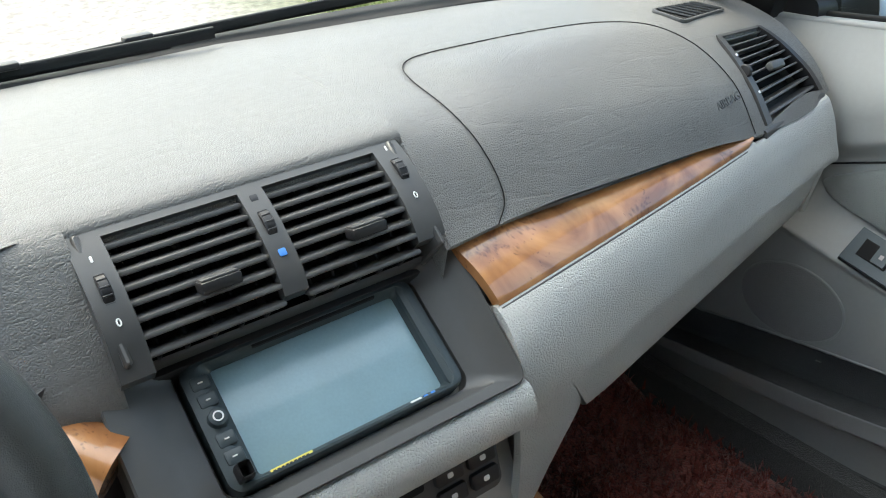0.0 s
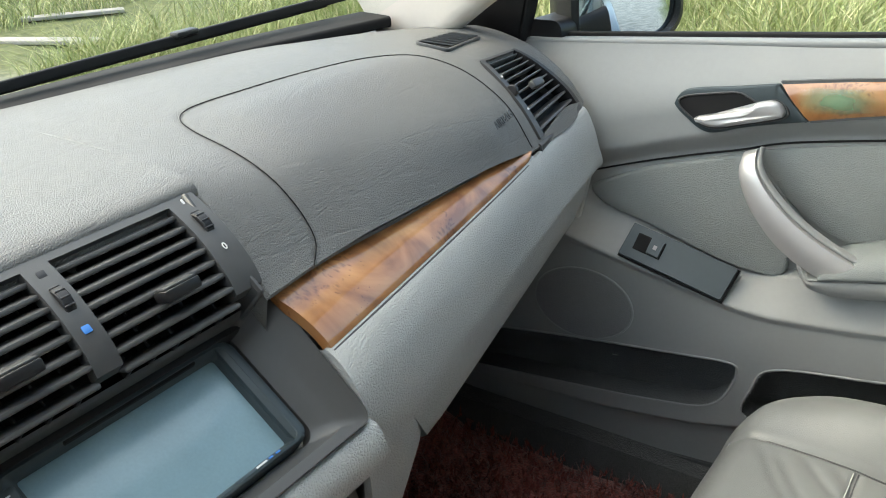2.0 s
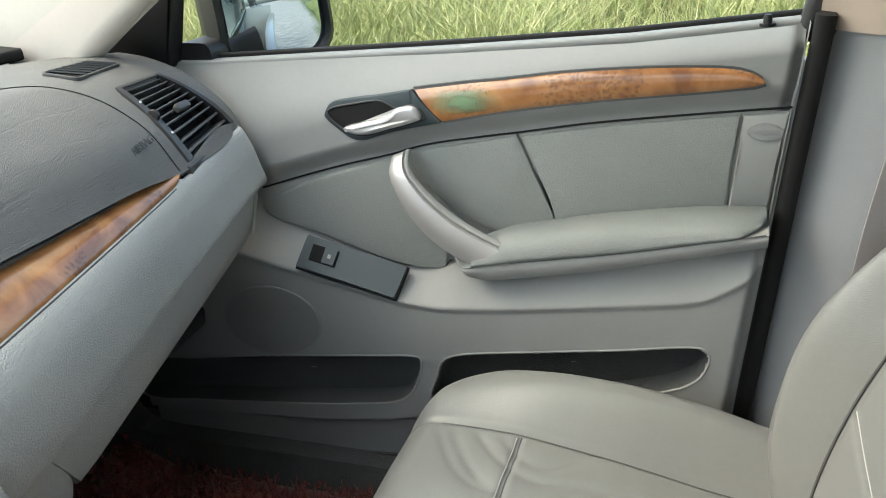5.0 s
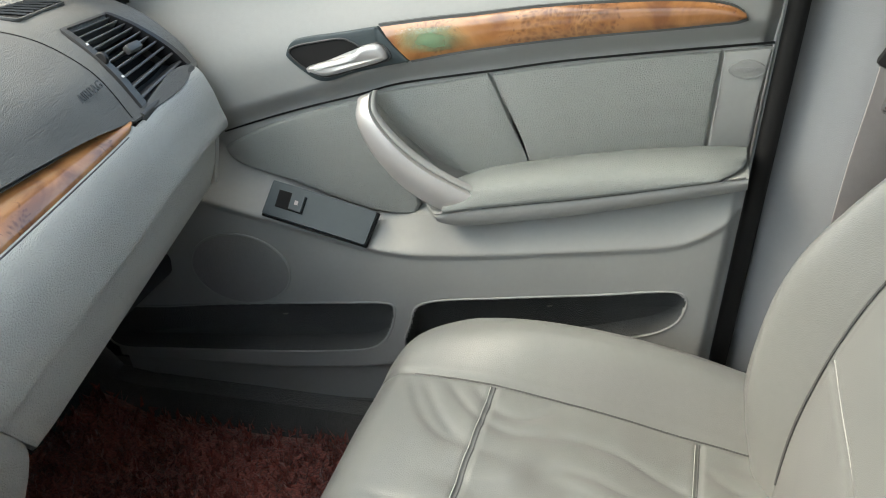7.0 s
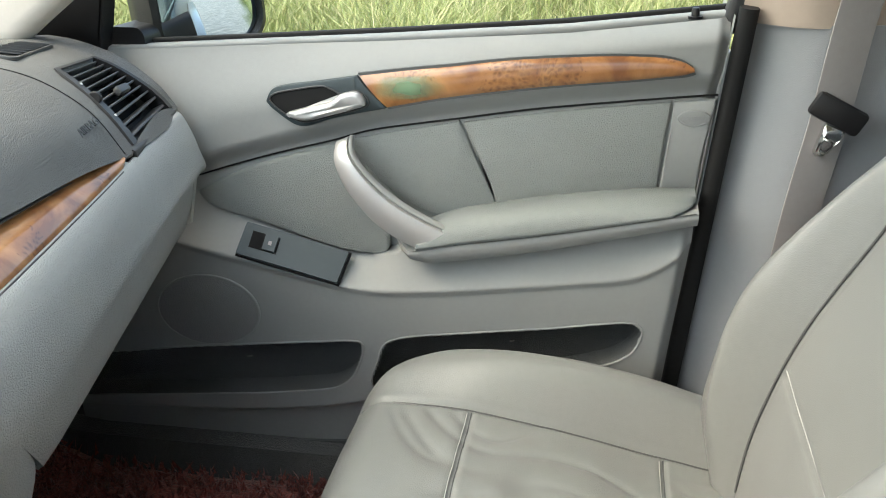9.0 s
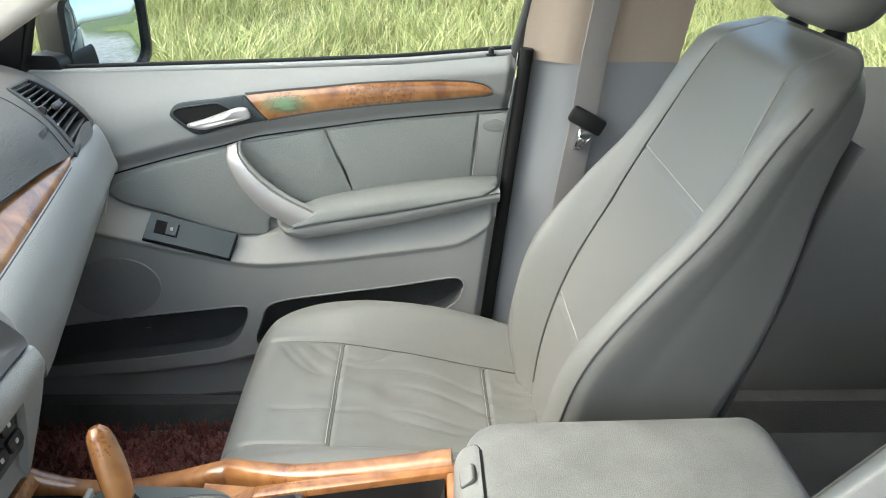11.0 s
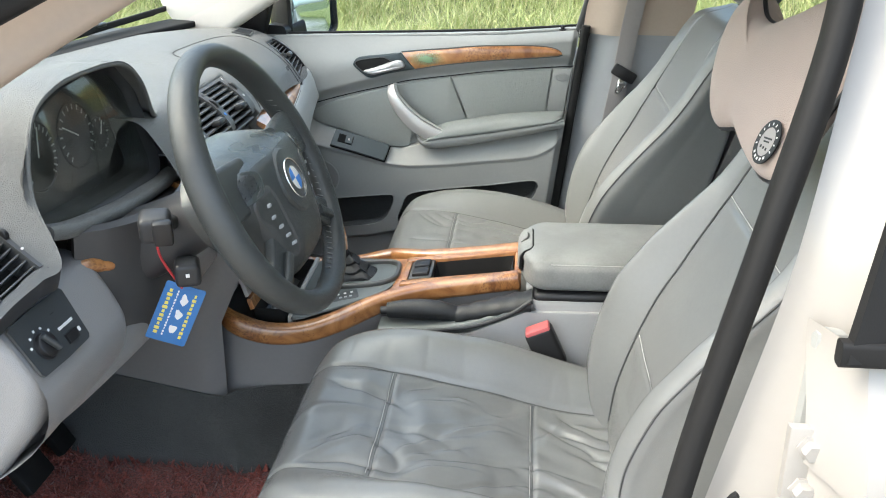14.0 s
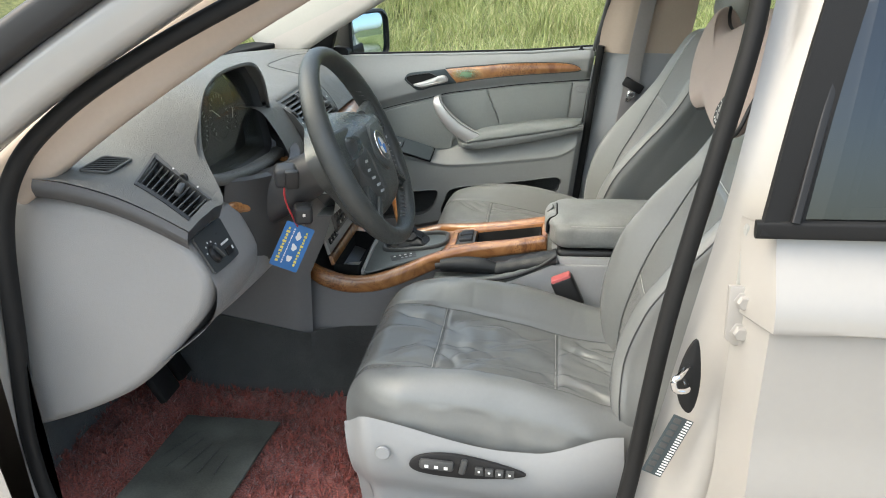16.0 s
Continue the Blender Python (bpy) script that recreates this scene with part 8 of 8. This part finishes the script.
def slot_box(i, j):
    f, z = ((1.0, 0.792), (1.0, 0.775), (0.94, 0.748), (0.90, 0.745), (0.02, 0.745))[j]
    p = rr(0.064, 0.235, 0.006, 4)[i]
    return Vector((-0.570 + p[0] * f, -0.008 + p[1] * f, z))


part("tray", grid(slot_box, len(rr(0.064, 0.235, 0.006, 4)), 5, True, False), M_CAVITY, sl, "black tray")
part("divider", sweep([(-0.528, -0.136, 0.776), (-0.534, 0.0, 0.779), (-0.536, 0.125, 0.781)], round_profile(0.008, 0.018, 0.003)), M_STACKPLATE, sl)
lip_m = basis((-0.562, -0.066, 0.7585), (1, 0.25, 0.05), (-0.25, 1, 0))
lip_ = surround(rr(0.020, 0.012, 0.005, 4), rr(0.048, 0.075, 0.003, 4), 0.0, 0.0)
bmesh.ops.transform(lip_, matrix=lip_m @ face_m.inverted(), verts=lip_.verts)
part("lip", lip_, M_STACKPLATE, sl, "bent metal lip with a round hole")

# armrest box
arm = thing("storage_box", "grey storage box with a soiled leather lid", "storage box", at=(0.06, 0.0, 0.6))


def arm_top(i, j):
    u, a = i / 60, 2 * math.pi * j / 48
    e = lambda t, p: math.copysign(abs(t) ** p, t)
    ends = math.sqrt(max(0, 1 - max(0, 1 - u / 0.13) ** 2)) * math.sqrt(max(0, 1 - max(0, 1 - (1 - u) / 0.08) ** 2))
    hy, hz = 0.108 * (0.74 + 0.26 * ends), 0.034 * (0.42 + 0.58 * ends)
    cy, sz = e(math.cos(a), 0.36), e(math.sin(a), 0.50)
    x = -0.100 + 0.345 * u + 0.018 * abs(cy) ** 3 * (1 - u) ** 3
    pinch = 0.0022 * math.exp(-((sz - 0.70) / 0.10) ** 2) if abs(cy) > 0.9 else 0
    return Vector((x, -0.018 + (hy - pinch) * cy, 0.883 + 0.008 * u + hz * sz + (0.005 * (1 - cy * cy) if sz > 0 else 0)))


part("lid", grid(arm_top, 61, 48, False, True, True), M_ARMLEATHER, arm, "grey leather lid with brown stains", 70)
part("lid_base", rbox(0.315, 0.205, 0.022, pose(0.085, -0.018, 0.845, 0, -2, 0), 0.010, 3), M_BLACK, arm)
lm2 = [arm_top(8 + k, 20) + Vector((0, -0.0006, 0)) for k in range(46)]
part("stitching", sweep(lm2, ring_profile(0.0009, 5)), M_STITCH, arm)


def release(wide, grow, lift):
    """A tab bent over the lid's front edge: from its front face round to the top, lift proud of it."""
    top = [arm_top(k, 12) for k in (0, 1, 2, 3, 4)]
    way = spline([(-0.101, 0, 0.874 - grow), (-0.1015, 0, 0.890)] + [(p.x - 0.0005 + (grow if k == 4 else 0), 0, p.z) for k, p in enumerate(top)], 24)

    def at(i, j):
        p, q = way[i], way[min(23, i + 1)] - way[max(0, i - 1)]
        out = Vector((-q.z, 0, q.x)).normalized()
        s = j / 12 * 2 - 1
        e = min(1, (min(i, 23 - i) + 0.3) / 5)
        half = wide * (0.72 + 0.28 * math.sqrt(1 - (1 - e) ** 2))
        return p + out * (lift - 0.003 * abs(s) ** 6) + Vector((0, -0.018 + s * half, 0))
    return solid(grid(at, 24, 13), 0.004, (1, 0, -1))


part("release_outline", release(0.0545, 0.003, 0.0012), M_CAVITY, arm)
part("release_plate", release(0.052, 0.0, 0.0028), M_ARMLEATHER, arm, "grey release plate", 60)
tab = basis(arm_top(2, 12) + Vector((-0.0020, 0, 0.0012)), (0, -1, 0), (0.72, 0, 0.69))
part("release_rim", plate(rr(0.028, 0.019, 0.005, 3), flat(tab), 0.0036, 0.001), M_SEAM, arm)
part("release_button", plate(rr(0.025, 0.016, 0.004, 3), flat(tab), 0.0046, 0.001), M_ARMLEATHER, arm)
part("box", plate([(-0.085, 0.838), (0.24, 0.845), (0.26, 0.52), (-0.02, 0.52), (-0.06, 0.70)], lambda u, v, w: Vector((u, 0.075 - w - 0.03 * ease(0.85, 0.55, v), v)), 0.20, 0.012), M_SEATPLASTIC, arm, "grey console box")

# handbrake in its channel
hb = thing("handbrake", "black leather handbrake lever lying in its gaiter", "handbrake", at=(-0.2, -0.105, 0.77))
ch = [Vector((-0.36, -0.105, 0.755)), Vector((-0.20, -0.105, 0.775)), Vector((-0.07, -0.105, 0.83))]
part("channel", sweep(spline(ch, 16), round_profile(0.056, 0.022, 0.010)), M_GATE, hb)
hp = spline([(-0.345, -0.105, 0.792), (-0.30, -0.105, 0.797), (-0.25, -0.105, 0.797), (-0.208, -0.105, 0.790)], 24)
part("grip", sweep(hp, [(0.017 * math.cos(2 * math.pi * k / 16), 0.019 * math.sin(2 * math.pi * k / 16)) for k in range(16)], (0, 0, 1), False, [0.8 + 0.25 * math.sin(math.pi * k / 23) for k in range(24)]), M_GAITER, hb, "black leather grip")
part("release_button", sweep([(-0.358, -0.105, 0.790), (-0.343, -0.105, 0.792)], ring_profile(0.008, 12), (0, 0, 1)), M_BLACK, hb)


def brake_gaiter(i, j):
    f, a = i / 24, 2 * math.pi * j / 20
    c = Vector((-0.215 + 0.14 * f, -0.105, 0.788 + 0.040 * f))
    w = 0.018 + 0.014 * f + 0.0012 * math.sin(f * 26)
    return c + Vector((0, w * math.cos(a), (0.018 + 0.0012 * math.sin(f * 26 + math.cos(a))) * math.sin(a)))


part("gaiter", grid(brake_gaiter, 25, 20, False, True, True), M_GAITER, hb, "creased black gaiter")
part("channel_edge", sweep(spline([(-0.33, -0.142, 0.765), (-0.20, -0.142, 0.782), (-0.12, -0.142, 0.812), (-0.075, -0.135, 0.842)], 16), ring_profile(0.004, 8)), M_BLACK, hb)
# belt buckle beside the driver's seat
bk = thing("belt_buckle", "black belt buckle with faded red button", "belt buckle", at=(-0.04, -0.165, 0.72))
bkm = basis((-0.045, -0.166, 0.765), (0, 1, 0), (-0.42, 0, 0.9))
part("housing", rbox(0.032, 0.085, 0.052, bkm, 0.008, 3), M_BLACK, bk)
part("button", rbox(0.030, 0.012, 0.046, bkm @ pose(0, 0.040, 0.0), 0.004, 2), M_REDBTN, bk, "faded red release button")
part("stalk", rbox(0.018, 0.10, 0.03, bkm @ pose(0, -0.085, 0), 0.006), M_BLACK, bk)


# ---- steering wheel and column ----
wheel = thing("steering_wheel", "black leather steering wheel with worn stitching and silver spokes", "steering wheel", at=(-0.451, -0.447, 1.165))
TILT = radians(25.5)
wm_ = basis((-0.451, -0.447, 1.165), (0, 1, 0), (-math.sin(TILT), 0, math.cos(TILT)))
R = 0.180


def rim_pt(i, j):
    a, b = 2 * math.pi * i / 120, 2 * math.pi * j / 20
    thick = 0.0180 + 0.0015 * math.cos(2 * a)
    r = R + thick * math.cos(b) * 0.95
    return wm_ @ Vector((r * math.cos(a), r * math.sin(a), thick * 1.08 * math.sin(b)))


part("rim", grid(rim_pt, 120, 20, True, True), M_WHEEL, wheel, "black leather rim, worn on its inner edge", 80)
# laced seam along the inner edge
for k in range(96):
    a = 2 * math.pi * k / 96
    if not (math.radians(-80) < a - (2 * math.pi if a > math.pi else 0) < math.radians(32)):
        continue
    m = wm_ @ Matrix.Rotation(a, 4, "Z") @ pose(R - 0.0165, 0, 0.002, 35, 0, 0)
    part("lace", rbox(0.003, 0.0013, 0.010, m, 0.0005, 1), M_LACE, wheel)


# boss: domed pad with spokes
PADO = [(-0.115, 0.035), (-0.085, 0.062), (-0.04, 0.078), (0.04, 0.078), (0.085, 0.062), (0.115, 0.035), (0.112, -0.005), (0.085, -0.04), (0.06, -0.085), (0.035, -0.10), (-0.035, -0.10), (-0.06, -0.085), (-0.085, -0.04), (-0.112, -0.005)]
pado = [(u * 1.16, v * 1.16 - 0.012) for u, v in outline(PADO, 144)]


BOSS = [(0.0, -0.03), (0.08, -0.004), (0.16, 0.012), (0.26, 0.021), (0.4, 0.0265), (0.6, 0.030), (0.8, 0.0325), (1.0, 0.033)]


def boss(i, j):
    """Rings from the edge inwards; the upper part falls away towards the windscreen."""
    u, v = pado[i]
    f = 1 - max(0, j - 2) / 34.5
    w = curve2(j / 36, BOSS) if j else -0.06
    return wm_ @ Vector((u * f, v * f, w - 0.046 * ease(0.024, 0.086, v * f) * (1 if j else 0)))


bs = grid(boss, 144, 37, True, False)
pad_ob = part("airbag_pad", bs, M_WHEEL, wheel, "black domed wheel pad with sheen painted on its upper edge", 60)
wheel_in = wm_.inverted()
dome = np.array([tuple(wheel_in @ boss(a, b)) for a in range(144) for b in range(1, 37)])


def on_boss(u, v, w):
    """A place w over the wheel pad's skin."""
    d = np.hypot(dome[:, 0] - u, dome[:, 1] - v)
    near = np.argsort(d)[:4]
    k = 1 / (d[near] + 0.0005)
    return wm_ @ Vector((u, v, max(-0.002, float((dome[near, 2] * k).sum() / k.sum())) + w - 0.003))


# upper pad takes the lighter leather, painting the sky's sheen there
two_tone(pad_ob, M_WHEELSHEEN, lambda p: (wheel_in @ p).y > 0.034)


def spoke(pts, w, h, mat, name, lab=""):
    return part(name, sweep([wm_ @ Vector(p) for p in spline(pts, 12)], round_profile(w, h, min(w, h) * 0.35), tuple(wm_.to_3x3() @ Vector((0, 0, 1)))), mat, wheel, lab)


for s in (-1, 1):
    spoke([(s * 0.075, 0.018, 0.004), (s * 0.12, 0.022, 0.002), (s * 0.185, 0.025, 0.0)], 0.070, 0.020, M_WHEEL, "upper_spoke")
    spoke([(s * 0.138, 0.050, 0.002), (s * 0.152, 0.051, 0.004), (s * 0.168, 0.050, 0.004)], 0.009, 0.007, M_SILVER, "spoke_trim", "silver spoke trim")
    spoke([(s * 0.06, -0.055, 0.002), (s * 0.10, -0.090, 0.0), (s * 0.150, -0.118, 0.0)], 0.046, 0.016, M_WHEEL, "lower_spoke")
    spoke([(s * 0.085, -0.088, 0.012), (s * 0.115, -0.106, 0.010), (s * 0.14, -0.12, 0.008)], 0.014, 0.010, M_WHEEL, "spoke_trim")
    pod = part("button_pod", plate(outline([(s * 0.075, 0.005), (s * 0.112, 0.0), (s * 0.110, -0.03), (s * 0.075, -0.09), (s * 0.058, -0.095), (s * 0.062, -0.05)], 40), on_boss, 0.005, 0.0015), M_STACK, wheel, "dark button pod")
    for k, (u, v) in enumerate(((0.093, -0.016), (0.090, -0.033), (0.080, -0.050), (0.072, -0.066), (0.066, -0.080))):
        part("print_mark", plate(rr(0.0055, 0.0045, 0.001, 2, s * u, v), on_boss, 0.0058, 0.0002), M_BADGE, pod)
    th = part("thumb_grip", plate(outline([(s * 0.083, 0.030), (s * 0.12, 0.042), (s * 0.150, 0.030), (s * 0.150, 0.008), (s * 0.118, -0.002), (s * 0.088, 0.004)], 30), on_boss, 0.0055, 0.0015), M_WHEELSHEEN, wheel, "dimpled thumb grip")
    for a in range(6):
        for b in range(4):
            part("dimple", rbox(0.003, 0.003, 0.0012, Matrix.Translation(on_boss(s * (0.096 + 0.0085 * a), 0.010 + 0.007 * b, 0.0055)) @ wm_.to_3x3().to_4x4(), 0.0006, 1), M_PADLOW, th)
# emblem: ring with quartered disc
wm0 = wm_
wm_ = wm_ @ Matrix.Translation((0, -0.014, 0))
em = part("emblem", lathe([(0.0, 0.0365), (0.029, 0.0365), (0.030, 0.036), (0.043, 0.0345), (0.046, 0.031), (0.046, 0.024), (0, 0.024)], wm_, 48), M_WHEEL, wheel)
part("emblem_ring", lathe([(0.0292, 0.0366), (0.0288, 0.0377), (0.0272, 0.0377), (0.0272, 0.0366)], wm_, 40), M_CHROME, em)
part("emblem_ring", lathe([(0.0176, 0.0366), (0.0176, 0.0375), (0.0164, 0.0375), (0.0164, 0.0366)], wm_, 40), M_CHROME, em)
for q in range(4):
    fan = [(0, 0)] + [(0.0164 * math.cos(radians(90 * q + 90 * k / 8)), 0.0164 * math.sin(radians(90 * q + 90 * k / 8))) for k in range(9)]
    part("emblem_quarter", plate(fan, lambda u, v, w, m=wm_: m @ Vector((u, v, 0.0366 + w)), 0.0005, 0.0001), M_BLUEMARK if q % 2 else M_PRINT, em)

wm_ = wm0
# column shroud, ignition, stalks
col = thing("steering_column", "dark steering column shroud with ignition and stalks", "steering column", at=(-0.60, -0.42, 1.05))
cp = spline([(-0.510, -0.445, 1.132), (-0.56, -0.44, 1.10), (-0.63, -0.43, 1.06), (-0.72, -0.42, 1.02)], 16)
part("shroud", sweep(cp, round_profile(0.125, 0.10, 0.04), (0, 0, 1), False, [0.72 + 0.4 * k / 15 for k in range(16)]), M_COLUMN, col)
part("neck", sweep([wm_ @ Vector((0, 0, -0.055)), wm_ @ Vector((0, 0, 0.0))], ring_profile(0.05, 24), (0, 1, 0)), M_BLACK, col)
fasc = grid(lambda i, j: Vector((-0.675 - 0.02 * j / 12 + 0.075 * math.sin(math.pi * i / 16) ** 0.6, -0.565 + 0.355 * i / 16, 1.12 - 0.17 * j / 12 - 0.012 * math.sin(math.pi * i / 16))), 17, 13)
solid(fasc, 0.02, (-1, 0, 0))
part("column_fascia", fasc, M_COLUMN, col)
ig = basis((-0.556, -0.560, 1.138), (0.9, 0.35, 0.0), (0, 0, 1))
for p0, p1, r in (((-0.585, -0.47, 1.105), (-0.562, -0.575, 1.14), 0.013), ((-0.575, -0.46, 1.05), (-0.548, -0.53, 1.052), 0.011)):
    part("stalk", sweep(spline([p0, ((p0[0] + p1[0]) / 2, (p0[1] + p1[1]) / 2, (p0[2] + p1[2]) / 2), p1], 8), round_profile(r * 2.2, r * 1.6, r * 0.6), (0, 0, 1)), M_BLACK, col)
part("stalk_head", rbox(0.040, 0.036, 0.036, pose(-0.560, -0.572, 1.140, 12, 0, 20), 0.008, 3), M_PADLOW, col)
part("stalk_collar", rbox(0.024, 0.014, 0.034, pose(-0.543, -0.590, 1.138, 12, 0, 20), 0.004, 2), M_BLACK, col)
part("stalk_head", rbox(0.034, 0.030, 0.036, pose(-0.548, -0.520, 1.053, 10, 0, 20), 0.007, 3), M_PADLOW, col)
part("print_mark", rbox(0.005, 0.001, 0.006, pose(-0.550, -0.5905, 1.142, 12, 0, 20), 0.0003, 1), M_PRINT, col)
part("print_mark", rbox(0.005, 0.001, 0.006, pose(-0.542, -0.5355, 1.054, 10, 0, 20), 0.0003, 1), M_PRINT, col)
# key card hanging on a red cord
kc = thing("tag_card", "blue printed tag card hanging on a red cord", "tag card", at=(-0.557, -0.508, 1.03))
a, b_, c_ = Vector((-0.577, -0.513, 1.033)), Vector((-0.532, -0.496, 1.010)), Vector((-0.621, -0.528, 0.955))
cm = basis((a + b_) / 2 + (c_ - a) / 2, b_ - a, a - c_)
cw, chh = (b_ - a).length * 1.04, (a - c_).length * 1.02
part("card", plate(rr(cw, chh, 0.003, 3), flat(cm), 0.0012, 0.0003), M_BLUE, kc, "blue card with yellow and white print")
for x0, w, mt in ((-0.32, 0.13, M_YELLOW), (0.30, 0.10, M_YELLOW), (-0.14, 0.05, M_PRINT)):
    n = 11 if mt is M_YELLOW else 16
    for k in range(n):
        ln = 0.80 / n
        part("print_bar", plate(rr(cw * w * (0.75 + 0.25 * math.sin(k * 2.3)), chh * ln * 0.7, 0.0004, 1, cw * x0, chh * (-0.40 + (k + 0.5) * ln)), flat(cm), 0.0016, 0.0001), mt, kc)
for k in range(3):
    part("print_shape", plate(outline([(cw * (0.06 + 0.09 * math.cos(t) * (1 + 0.3 * math.sin(3 * t + k))), chh * (-0.26 + 0.26 * k + 0.085 * math.sin(t) * (1 + 0.3 * math.cos(2 * t + k)))) for t in [2 * math.pi * q / 10 for q in range(10)]], 24), flat(cm), 0.0016, 0.0001), M_PRINT, kc)
part("cord", sweep(spline([(-0.566, -0.560, 1.128), (-0.572, -0.545, 1.085), tuple(a * 0.75 + b_ * 0.25 + Vector((0.003, -0.003, -0.004)))], 12), ring_profile(0.0018, 6)), M_RED, kc, "red cord")
# pedals
for nm, y, x in (("brake_pedal", -0.40, -0.93), ("accelerator_pedal", -0.27, -0.97)):
    p = thing(nm, "black rubber " + nm.replace("_", " ") + " above the mat", "pedal", "pedals", at=(x, y, 0.55))
    part("pad", rbox(0.02, 0.075 if "brake" in nm else 0.05, 0.07 if "brake" in nm else 0.13, pose(x, y, 0.60, 0, -30, 0), 0.006), M_RUBBER, p)
    part("arm", sweep([(x - 0.01, y, 0.61), (x - 0.08, y, 0.75)], round_profile(0.014, 0.02, 0.004)), M_BLACK, p)
